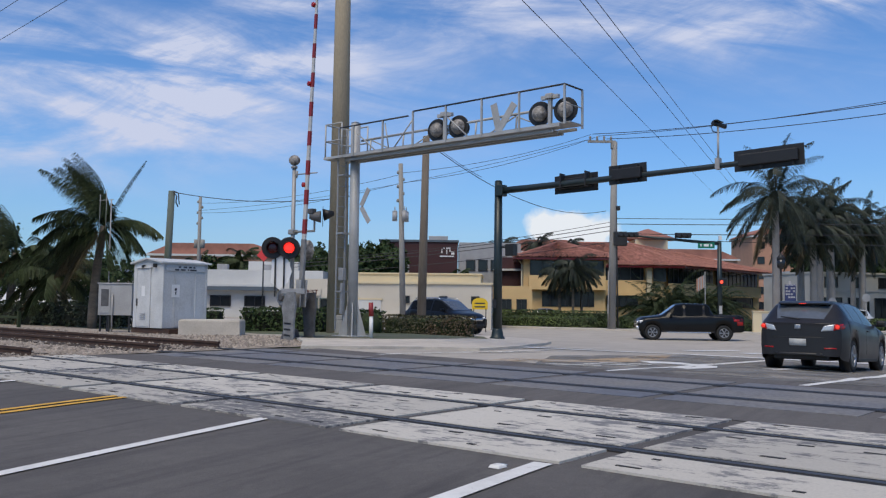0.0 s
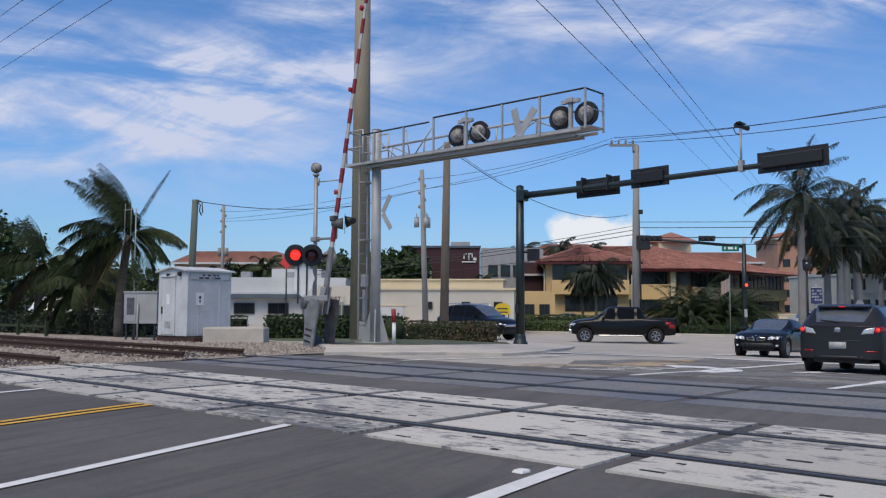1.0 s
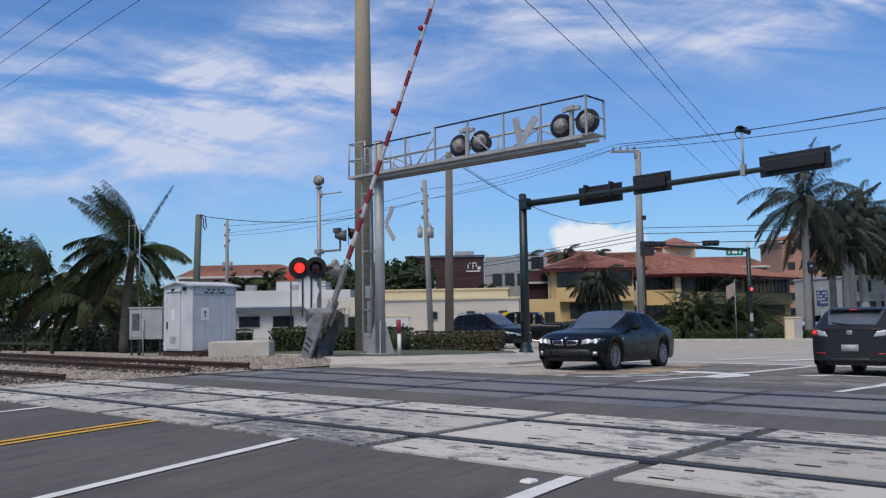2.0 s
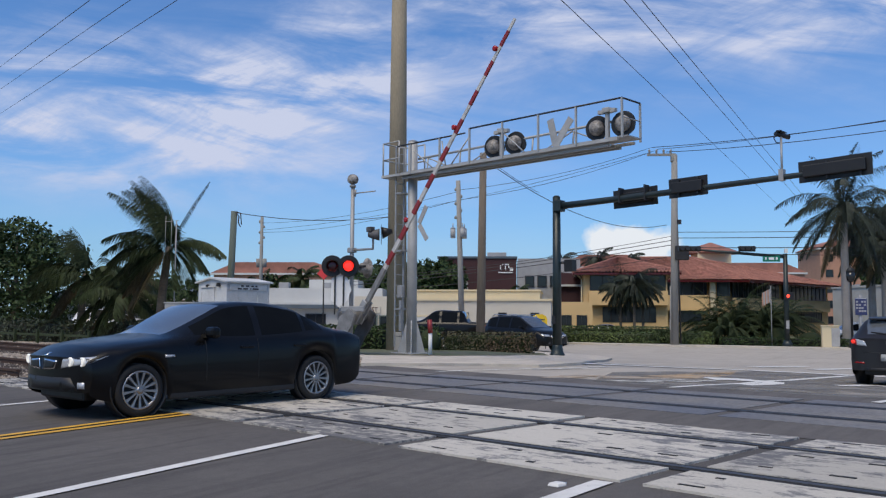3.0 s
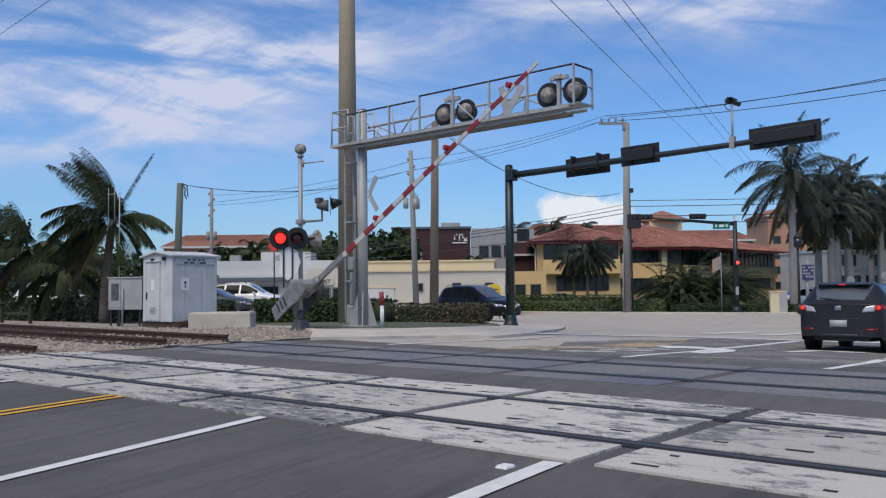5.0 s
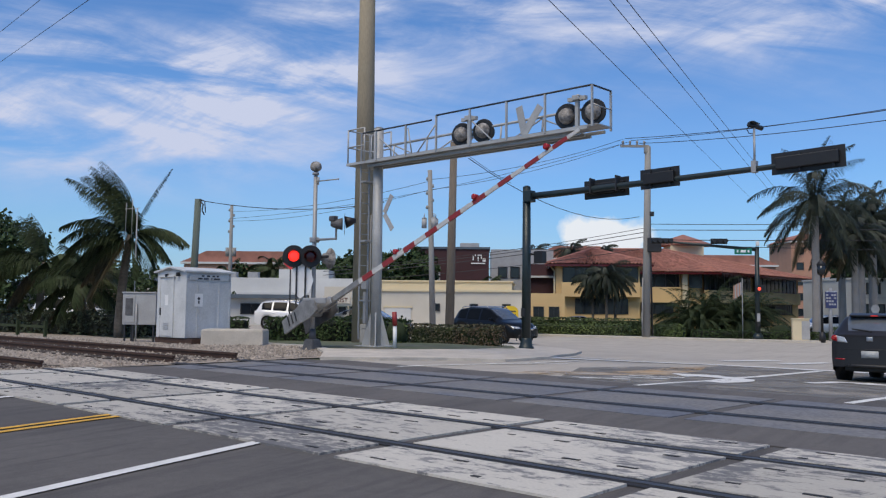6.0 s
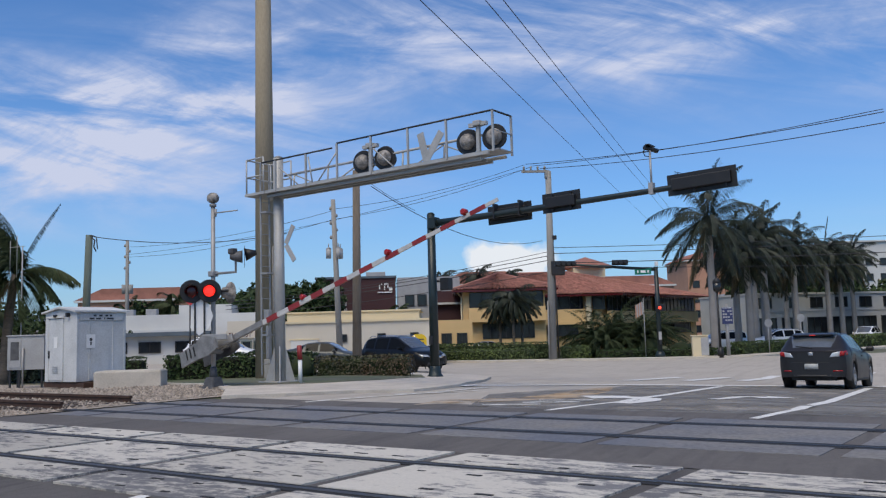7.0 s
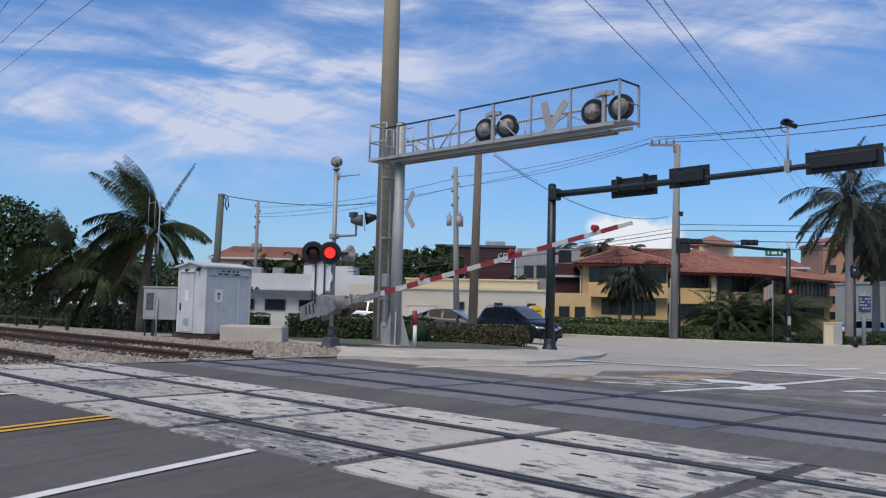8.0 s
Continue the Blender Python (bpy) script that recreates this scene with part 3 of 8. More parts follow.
# ---- tracks ----
SLEEPER = mat("dark_sleeper", (0.07, 0.055, 0.045), 0.9, var=0.4, scale=3, fine=30, bump=0.3)
def rails():
    for tr, (na, nb) in enumerate(((6.08, 7.6), (10.3, 11.82))):
        t = thing("railway_track", Matrix(), "rusty railway track crossing the road" if tr else "near railway track set in concrete crossing panels", "railway track", "railway tracks", "structure")
        for n in (na, nb):
            for nm, off, w, h0, h1, mt in (("rail", 0.0, 0.07, -0.02, 0.012, DARKMET if tr else RAILTOP), ("flangeway", 0.0, 0.28 if tr else 0.22, -0.03, 0.009 if tr else 0.005, RUBBER)):
                sh = Shape()
                pts = [S0 - 0.3 + 1.4 * i for i in range(int((S1 + 5 - S0) / 1.4) + 1)]
                rings = []
                for s in pts:
                    r = []
                    for dn, top in ((-w / 2, 0), (w / 2, 0), (w / 2, 1), (-w / 2, 1)):
                        x, y = sn(s, n + dn)
                        r.append((x, y, gz(x, y) + (h1 if top else h0)))
                    rings.append(r)
                sh.loft(rings, smooth=False)
                part(nm, sh, mt, t)
            # the open rail beyond the paving, with web and foot
            prof = [(-0.07, -0.13), (0.07, -0.13), (0.07, -0.115), (0.012, -0.1), (0.012, -0.03), (0.036, -0.02), (0.036, 0.015), (-0.036, 0.015), (-0.036, -0.02), (-0.012, -0.03), (-0.012, -0.1), (-0.07, -0.115)]
            rings = []
            for i in range(40):
                s = S0 - 0.2 - 2.2 * i
                x, y = sn(s, n)
                bend = 0.0022 * max(0.0, -s - 17) ** 2 * 0.25
                rings.append([(x + 0.65 * (d + bend), y + 0.76 * (d + bend), gz(*sn(-17, n)) + 0.13 + z * 1.25) for d, z in prof])
            part("rail", Shape().loft(rings, smooth=False), RUST, t, "rusty open rail")
        for i in range(70):
            s = S0 - 0.6 - 0.55 * i
            bend = 0.0022 * max(0.0, -s - 17) ** 2 * 0.25
            x, y = sn(s, (na + nb) / 2 + bend)
            part("sleeper", Shape().box((x, y, 0.035), (0.23, 2.5, 0.1), Matrix.Translation((x, y, 0)) @ pose(0, 0, 0, 0, 0, R_ANG) @ Matrix.Translation((-x, -y, gz(*sn(-17, na)) - 0.06)), 0.012), SLEEPER, t)


rails()


def panel_material():
    m = bpy.data.materials.new("worn_panel")
    m.use_nodes = True
    nt = m.node_tree
    Nn, L = nt.nodes.new, nt.links.new
    b = nt.nodes["Principled BSDF"]
    b.inputs["Roughness"].default_value = 0.8
    geo, mp = Nn("ShaderNodeNewGeometry"), Nn("ShaderNodeMapping")
    mp.inputs["Rotation"].default_value = (0, 0, radians(-R_ANG))
    L(geo.outputs["Position"], mp.inputs[0])
    st = Nn("ShaderNodeMapping")
    st.inputs["Scale"].default_value = (0.8, 1.75, 1)
    L(mp.outputs[0], st.inputs[0])
    wear, fine, rub = Nn("ShaderNodeTexNoise"), Nn("ShaderNodeTexNoise"), Nn("ShaderNodeTexNoise")
    wear.inputs["Scale"].default_value, wear.inputs["Detail"].default_value, wear.inputs["Roughness"].default_value = 4.2, 10.0, 0.74
    fine.inputs["Scale"].default_value, fine.inputs["Detail"].default_value = 45.0, 4.0
    rub.inputs["Scale"].default_value, rub.inputs["Detail"].default_value = 0.33, 3.0
    L(st.outputs[0], wear.inputs["Vector"]), L(mp.outputs[0], fine.inputs["Vector"]), L(mp.outputs[0], rub.inputs["Vector"])
    sm = Nn("ShaderNodeMath")
    sm.operation = "MULTIPLY_ADD"
    L(rub.outputs[0], sm.inputs[0])
    sm.inputs[1].default_value = 0.55
    L(wear.outputs[0], sm.inputs[2])
    mr = Nn("ShaderNodeMapRange")
    mr.inputs["From Min"].default_value, mr.inputs["From Max"].default_value = 0.785, 0.87
    L(sm.outputs[0], mr.inputs[0])
    info = Nn("ShaderNodeObjectInfo")
    tone = Nn("ShaderNodeMapRange")
    tone.inputs["To Min"].default_value, tone.inputs["To Max"].default_value = 0.8, 1.1
    L(info.outputs["Random"], tone.inputs[0])
    light, mix = Nn("ShaderNodeMix"), Nn("ShaderNodeMix")
    light.data_type = mix.data_type = "RGBA"
    light.inputs[6].default_value, light.inputs[7].default_value = (0.4, 0.375, 0.33, 1), (0.58, 0.545, 0.475, 1)
    L(fine.outputs[0], light.inputs[0])
    L(mr.outputs[0], mix.inputs[0]), L(light.outputs[2], mix.inputs[6])
    mix.inputs[7].default_value = (0.16, 0.157, 0.157, 1)
    hsv = Nn("ShaderNodeHueSaturation")
    L(mix.outputs[2], hsv.inputs["Color"]), L(tone.outputs[0], hsv.inputs["Value"])
    L(hsv.outputs[0], b.inputs["Base Color"])
    bp = Nn("ShaderNodeBump")
    bp.inputs["Strength"].default_value, bp.inputs["Distance"].default_value = 0.3, 0.01
    L(wear.outputs[0], bp.inputs["Height"]), L(bp.outputs[0], b.inputs["Normal"])
    return m


PANEL = panel_material()


def crossing_panels():
    t = thing("crossing_surface", Matrix(), "pale worn concrete crossing panels between the rails", "crossing panel", "", "structure")
    for k in range(-6, 4):
        s0, s1 = -3.43 + 2.44 * k, -3.43 + 2.44 * (k + 1)
        lo, hi = max(s0 + 0.09, S0), min(s1 - 0.09, S1 + 4)
        for n0, n1 in ((5.3, 5.96), (6.2, 7.48), (7.72, 8.36)):
            if hi - lo < 0.3:
                continue
            sh = Shape()
            top, low = [], []
            for s, n in ((lo, n0), (hi, n0), (hi, n1), (lo, n1)):
                x, y = sn(s, n)
                top.append((x, y, gz(x, y) + 0.012))
                low.append((x, y, gz(x, y) - 0.05))
            sh.loft([low, top], smooth=False)
            part("panel", sh, PANEL, t)
            slots = Shape()
            for u in (0.14, 0.38, 0.62, 0.86):
                for v in (0.22, 0.78):
                    if random.random() < 0.4:
                        continue
                    s, n = lo + (hi - lo) * u + random.uniform(-0.05, 0.05), n0 + (n1 - n0) * v
                    x, y = sn(s, n)
                    slots.box((0, 0, 0), (random.uniform(0.06, 0.19), random.uniform(0.022, 0.045), 0.008), Matrix.Translation((x, y, gz(x, y) + 0.0125)) @ pose(0, 0, 0, 0, 0, R_ANG))
            if slots.bm.faces:
                part("lifting_slot", slots, RUBBER, t)


crossing_panels()
# smoother dark panels at the second track
t2 = thing("second_crossing_surface", Matrix(), "dark rubbed crossing panels at the second track", "crossing panel", "", "structure")
DARKPANEL = mat("dark_panel", (0.2, 0.187, 0.17), 0.75, var=0.6, scale=0.7, fine=20, bump=0.2, alt=(0.118, 0.125, 0.148))
for k in range(-6, 5):
    lo, hi = max(-2.6 + 2.44 * k + 0.09, S0 + 0.6), -2.6 + 2.44 * (k + 1) - 0.09
    for n0, n1 in ((9.55, 10.18), (10.42, 11.7), (11.94, 12.5)):
        if hi - lo > 0.3:
            part("panel", Shape().loft([[(*sn(s, n), gz(*sn(s, n)) + z) for s, n in ((lo, n0), (hi, n0), (hi, n1), (lo, n1))] for z in (-0.05, 0.008)], smooth=False), DARKPANEL, t2)


# ---- crossing gate ----
LAMPGREY = mat("grimy_lamp_back", (0.4, 0.37, 0.34), 0.7, var=0.75, scale=7, fine=30, bump=0.3)
GATEGREY = mat("weathered_gate_metal", (0.26, 0.26, 0.26), 0.6, 0.2, var=0.35, scale=5, fine=40, bump=0.15)
# dark castings and panels; also the shade painted on one counterweight
GATEDARK = mat("grimy_and_shaded_gate_metal", (0.11, 0.11, 0.115), 0.65, 0.2, var=0.4, scale=5, fine=40, bump=0.2)
def gate():
    G = (-4.21, 24.2)
    z0 = gz(*G)
    g = thing("crossing_gate", pose(G[0], G[1], 0, 0, 0, R_ANG), "grey steel railway crossing gate mast with flashing red lamps", "crossing gate")
    part("mast", Shape().tube((0, 0, z0 - 0.05), (0, 0, 4.98), 0.062, 0.055, 14).tube((0, 0, 4.9), (0, 0, 4.96), 0.09, n=14), GALV, g, "grey tubular steel mast")
    part("base", Shape().box((0, 0, z0 + 0.12), (0.44, 0.44, 0.34), bev=0.05, taper=0.7).tube((0, 0, z0 + 0.25), (0, 0, z0 + 0.55), 0.11, 0.08, 12), GATEDARK, g, "cast steel mast base")
    part("bell", Shape().lathe((0, 0, 4.96), (0, 0, 1), [(0.03, 0), (0.05, 0.03), (0.1, 0.05), (0.15, 0.1), (0.16, 0.17), (0.14, 0.24), (0.09, 0.29), (0.03, 0.31)], 18), LAMPGREY, g, "weathered brown crossing bell")
    part("bracket", Shape().tube((0.03, 0, 4.72), (0.85, 0.1, 4.72), 0.018, n=8).tube((0.1, 0, 4.62), (0.12, 0, 4.82), 0.03, n=8), GALV, g)
    # flashing lamps facing the road, as seen side by side
    cross = part("crossarm", Shape().tube((-0.55, -0.2, 2.66), (0.45, 0.12, 2.66), 0.035, n=8).box((0, -0.02, 2.66), (0.2, 0.16, 0.2), bev=0.02), DARKMET, g)
    yaw = -R_ANG
    inv = Matrix.Rotation(radians(yaw), 4, "Z")
    for wx in (-0.5, -0.05):
        c = inv @ Vector((wx + 0.0, -0.26, 2.66))
        f = inv @ Vector((0.16, -0.99, 0.0))
        part("lamp_housing", Shape().lathe(c + f * 0.0, f, [(0.08, -0.3), (0.13, -0.24), (0.155, -0.1), (0.165, 0.0), (0.15, 0.01)], 20), BLACK, g)
        part("backplate", Shape().lathe(c - f * 0.02, f, [(0.29, -0.006), (0.3, 0.0), (0.29, 0.006)], 28), BLACK, g, "round black backplate")
        hood = Shape()
        rings = []
        for k, d in ((1.0, 0.01), (1.04, 0.22), (1.0, 0.22), (0.96, 0.01)):
            side, up = f.cross(Vector((0, 0, 1))).normalized(), Vector((0, 0, 1))
            rings.append([c + f * d * (0.55 + 0.45 * math.sin(math.pi * i / 14)) + (side * math.cos(math.pi * (i / 14 * 1.3 - 0.15)) + up * math.sin(math.pi * (i / 14 * 1.3 - 0.15))) * 0.17 * k for i in range(15)])
        hood.loft(rings + rings[:1], cap=False)
        part("hood", hood, BLACK, g)
    # lamps for the other lane, seen edge on
    for wx, wz, far in ((1.06, 3.5, 0.1),):
        c = Vector((wx, 0.15, wz))
        f = inv @ Vector((0.98, 0.15, 0))
        part("side_arm", Shape().path([(0, 0, 3.12), (0.8, 0.08, 3.12), (0.8, 0.08, 3.62)], 0.035, 8).box((0, 0, 3.12), (0.2, 0.2, 0.14), bev=0.02), GALV, g)
        part("lamp_housing", Shape().lathe(c - f * 0.05, f, [(0.06, -0.32), (0.1, -0.25), (0.15, -0.06), (0.16, 0.0)], 18).box(c - f * 0.3 + Vector((0, 0, 0.14)), (0.2, 0.16, 0.14), bev=0.02), GATEDARK, g)
        part("backplate", Shape().lathe(c, f, [(0.27, -0.006), (0.29, 0.0), (0.27, 0.006)], 24), BLACK, g)
        part("hood", Shape().tube(c + f * 0.01 + Vector((0, 0, 0.05)), c + f * 0.3 + Vector((0, 0, 0.1)), 0.17, 0.06, 14), BLACK, g)
    c, f = inv @ Vector((0.42, 0.1, 2.62)), inv @ Vector((0.75, 0.6, 0))
    part("lamp_housing", Shape().lathe(c, f, [(0.07, -0.26), (0.14, -0.2), (0.17, -0.02), (0.29, 0.0), (0.28, 0.02)], 18), LAMPGREY, g, "grey back of a lamp facing away")
    # signs hung below the lamps, seen from behind
    b = inv @ Vector((-0.33, -0.16, 2.02))
    mm = Matrix.Translation(b) @ Matrix.Rotation(radians(yaw), 4, "Z")
    part("sign_back", Shape().prism([(0, -0.5), (0.24, -0.32), (0.36, 0.0), (0.24, 0.32), (0, 0.48), (-0.2, 0.3), (-0.22, -0.3)], 0.012, mm), WHITE, g, "white back of a sign plate")
    part("sign_post", Shape().box((-0.1, -0.03, -0.1), (0.04, 0.03, 1.2), mm).box((0.14, -0.03, -0.05), (0.04, 0.03, 1.0), mm), DARKMET, g)
    # mechanism
    mach = part("gate_machine", Shape().box((-0.12, 0.05, 1.28), (0.5, 0.46, 0.5), bev=0.08).tube((0.2, -0.3, 1.3), (0.2, 0.34, 1.3), 0.13, n=16).tube((-0.12, -0.26, 1.3), (-0.12, -0.18, 1.3), 0.2, 0.16, n=18), GATEGREY, g, "weathered grey gate machine")
    part("bolt_ring", Shape().lathe((-0.12, -0.27, 1.3), (0, -1, 0), [(0.1, 0), (0.11, 0.02), (0.06, 0.03)], 12), GATEDARK, mach)
    part("bracket", Shape().box((0.42, -0.3, 1.47), (0.95, 0.06, 0.15), bev=0.02).box((0.2, -0.27, 1.38), (0.5, 0.05, 0.06)), GALV, g, "pale steel shelf bracket")
    # the arm lies along +x in its own space, turning about y
    arm_mesh = Shape()
    rings = [[(x, y * w, z * h) for y, z in ((-1, -1), (1, -1), (1, 1), (-1, 1))] for x, w, h in ((0.15, 0.035, 0.065), (2.0, 0.032, 0.06), (5.0, 0.026, 0.05), (8.95, 0.018, 0.036))]
    a = arm_mesh.loft(rings, smooth=False).mesh("gate_arm", ARMWHITE)
    arm_ob = new("gate_arm", a)
    arm_ob.parent = g
    arm_ob["label"] = "long white gate arm with red bands"
    part("arm_root", Shape().box((0.85, 0, 0), (1.5, 0.09, 0.15), bev=0.012), GATEGREY, arm_ob, "bare grey metal root of the arm")
    x = 1.75
    k = 0
    while x < 8.7:
        w0, h0 = 0.035 - 0.0019 * x + 0.004, 0.066 - 0.0033 * x + 0.004
        part("red_band", Shape().box((x + 0.2, 0, 0), (0.4, 2 * w0, 2 * h0)), REDTAPE, arm_ob)
        x += 0.81
    for x in (3.1, 5.9, 8.1):
        part("arm_lamp", Shape().lathe((x, 0, 0.1), (0, -1, 0), [(0.035, -0.07), (0.065, -0.06), (0.07, 0.06), (0.04, 0.075)], 12).box((x, 0, 0.05), (0.06, 0.05, 0.07)), TAIL, arm_ob, "small red arm lamp")
    part("arm_bracket", Shape().box((0.12, -0.1, 0), (0.75, 0.05, 0.2), bev=0.02).box((0.12, 0.1, 0), (0.75, 0.05, 0.2), bev=0.02), GALV, arm_ob)
    for y in (-0.36, 0.36):
        cw = Shape().prism([(0.16, -0.16), (0.14, 0.14), (-0.3, 0.32), (-0.55, 0.24), (-1.3, 0.16), (-1.32, -0.22), (-0.62, -0.2), (-0.2, -0.24)], 0.06, Matrix.Translation((0, y, 0)))
        # same metal on both sides; the +y one is darkened to paint its shade
        part("counterweight", cw, GATEGREY if y < 0 else GATEDARK, arm_ob, "grey slotted counterweight arm" if y < 0 else "counterweight arm coloured dark for its shade")
    for x in (-1.02, -0.86, -0.7):
        part("slot", Shape().box((x, -0.395, 0.03), (0.045, 0.012, 0.26)), BLACK, arm_ob)
    # turning lens discs: one face glows, the other is dark
    discs = []
    for wx in (-0.5, -0.05):
        c = inv @ Vector((wx, -0.26, 2.66)) + inv @ Vector((0.16, -0.99, 0.0)) * 0.03
        disc = part("lamp_lens", Shape().lathe((0, 0, 0), (0, -1, 0), [(0.14, 0.004), (0.145, 0.008), (0.1, 0.02), (0.03, 0.026)], 24), REDGLOW, g, "round red lamp lens")
        part("unlit_lens", Shape().lathe((0, 0, 0), (0, 1, 0), [(0.145, -0.003), (0.145, 0.008), (0.1, 0.02), (0.03, 0.026)], 24), REDDARK, disc, "dark red unlit lens")
        discs.append((disc, c))
    return arm_ob, discs


GATE_ARM, LAMP_DISCS = gate()
rm = thing("warning_sign", stand(-8.47, 41.1), "small red diamond warning sign on a thin dark post", "sign")
part("post", Shape().tube((0, 0, -0.1), (0, 0, 3.5), 0.035, n=8), DARKMET, rm)
part("sign_plate", Shape().box((0, -0.05, 0), (0.44, 0.02, 0.44), Matrix.Translation((0, 0, 3.35)) @ pose(0, 0, 0, 0, 40, 0)), REDSIGN, rm, "bright red diamond plate")


# ---- cantilever signal gantry ----
def gantry():
    A, B = Vector((-2.69, 25.5)), Vector((2.98, 20.6))
    ln = (B - A).length
    ang = math.degrees(math.atan2(B.y - A.y, B.x - A.x))
    zg = gz(*A)
    g = thing("signal_gantry", pose(A.x, A.y, 0, 0, 0, ang), "galvanised steel cantilever signal gantry with walkway and railing", "signal gantry")
    part("post", Shape().tube((0.06, 0, zg - 0.1), (0.06, 0, 6.45), 0.15, 0.14, 24).tube((0.06, 0, 6.45), (0.06, 0, 6.5), 0.15, 0.04, 24), ALU, g, "thick grey steel post")
    base = Shape().box((0, 0, zg + 0.05), (0.8, 0.8, 0.08), bev=0.01)
    for i in range(4):
        base.prism([(0.13, 0), (0.4, 0), (0.13, 1.0)], 0.03, Matrix.Translation((0.06, 0, zg + 0.09)) @ pose(0, 0, 0, 0, 0, 45 + 90 * i))
    part("base", base, ALU, g)
    z0, z1 = 5.42, 5.98
    for y in (-0.42, 0.3):
        part("lower_chord", Shape().box((ln / 2 - 0.2, y, z0), (ln + 0.3, 0.07, 0.07)), ALU, g)
    part("upper_chord", Shape().tube((0, 0.3, z1), (ln - 0.5, 0.3, z1 + 0.06), 0.035, n=8), ALU, g)
    xs = [0.35 + (ln - 0.9) / 5 * i for i in range(6)]
    for i, (a, b) in enumerate(zip(xs, xs[1:])):
        part("brace", Shape().tube((a, 0.3, z0 if i % 2 else z1), (b, 0.3, z1 if i % 2 else z0), 0.02, n=6), ALU, g)
        part("strut", Shape().tube((a, 0.3, z0), (a + 0.05, 0.3, z1), 0.024, n=6), ALU, g)
    for xa, za, xb, zb in ((0.55, 0.62, 1.3, 0.05), (1.68, 0.75, 1.83, 0.05), (2.72, 0.72, 2.05, 0.05), (3.98, 0.62, 4.65, 0.05)):
        part("brace", Shape().tube((xa, -0.42, z0 + za), (xb, -0.42, z0 + zb), 0.019, n=6), ALU, g)
    part("walkway", Shape().box((ln / 2 + 0.05, -0.1, z0 + 0.05), (ln + 0.3, 0.6, 0.03)), GALV, g, "steel grating walkway")
    for y in (-0.3, -0.06, 0.18):
        part("beam", Shape().box((ln / 2 - 0.2, y, z0 - 0.09), (ln - 0.3, 0.05, 0.07)), ALU, g, "underslung steel beam")
    for x0, x1, dz in ((-0.1, 2.6, 0.84), (2.77, ln + 0.1, 0.94)):
        part("handrail", Shape().tube((x0, -0.46, z0 + dz), (x1, -0.46, z0 + dz), 0.024, n=8), DARKMET, g)
    part("handrail", Shape().tube((ln + 0.1, -0.46, z0 + 0.94), (ln + 0.1, 0.32, z0 + 0.94), 0.024, n=8), DARKMET, g)
    part("end_rail", Shape().tube((ln + 0.1, -0.46, z0 + 0.5), (ln + 0.1, 0.32, z0 + 0.5), 0.016, n=8), GALV, g)
    for x, dz in ((0.45, 0.84), (1.63, 0.84), (2.77, 0.94), (3.94, 0.94), (5.13, 0.94), (6.29, 0.94), (ln + 0.1, 0.94)):
        part("rail_post", Shape().box((x, -0.46, z0 + dz / 2), (0.045, 0.045, dz)), ALU, g)
    part("rail_post", Shape().box((ln + 0.1, 0.32, z0 + 0.47), (0.045, 0.045, 0.94)), ALU, g)
    # landing behind the post, with its ladder
    cage = Shape()
    for x, y in ((-0.75, -0.45), (-0.75, 0.45), (-0.05, -0.45), (0.1, 0.45)):
        cage.tube((x, y, z0), (x, y, z0 + 1.0), 0.024, n=6)
    for z in (0.5, 1.0):
        cage.path([(-0.05, -0.45, z0 + z), (-0.75, -0.45, z0 + z), (-0.75, 0.45, z0 + z), (0.1, 0.45, z0 + z)], 0.022, 6)
    cage.box((-0.4, 0, z0), (0.8, 0.95, 0.07))
    part("landing", cage, ALU, g, "railed landing at the post")
    lad = Shape()
    for y in (-0.42, -0.1):
        lad.box((-0.32, y + 0.1, 3.35), (0.05, 0.03, 5.9))
    for i in range(19):
        lad.tube((-0.32, -0.32, 0.7 + 0.3 * i), (-0.32, 0.0, 0.7 + 0.3 * i), 0.012, n=6)
    for z in (1.5, 3.2, 4.9):
        lad.box((-0.2, -0.16, z), (0.26, 0.36, 0.05))
    part("ladder", lad, GALV, g, "steel access ladder")
    # paired lamps, seen from behind
    for x in (3.06, 3.81, 6.44, 7.19):
        c = Vector((x, 0.2, z0 + 0.5))
        inv = Matrix.Rotation(radians(-ang), 4, "Z")
        f = inv @ Vector((0.5, 0.86, 0))
        part("backplate", Shape().lathe(c + f * 0.03, f, [(0.3, -0.01), (0.315, 0.0), (0.3, 0.01)], 28), BLACK, g, "round black lamp backplate")
        part("lamp_housing", Shape().lathe(c, f, [(0.05, -0.2), (0.1, -0.19), (0.16, -0.12), (0.2, -0.02), (0.2, 0.02)], 22), LAMPGREY, g, "grimy grey rounded lamp housing")
        part("hood", Shape().lathe(c + f * 0.04, f, [(0.2, 0), (0.2, 0.26), (0.185, 0.26), (0.185, 0.01)], 20), BLACK, g)
    for x in (3.44, 6.82):
        part("lamp_bracket", Shape().box((x, 0.1, z0 + 0.44), (0.09, 0.08, 0.88)).box((x, 0.1, z0 + 0.84), (0.5, 0.1, 0.09)).box((x, 0.1, z0 + 0.86), (0.2, 0.2, 0.13), bev=0.02), ALU, g)
    part("side_frame", Shape().box((6.8, 0.02, z0 + 0.08), (1.3, 0.1, 0.08)), ALU, g)
    # crossbuck, back to the camera
    for a in (38, -52):
        part("crossbuck_blade", Shape().box((0, 0, 0), (0.2, 0.02, 0.85), Matrix.Translation((5.3 + (0.2 if a > 0 else -0.12), 0.1 - (0.03 if a > 0 else 0), z0 + 0.5)) @ pose(0, 0, 0, 0, a if a > 0 else -14, 0)), ALU, g, "grey back of a crossbuck blade")
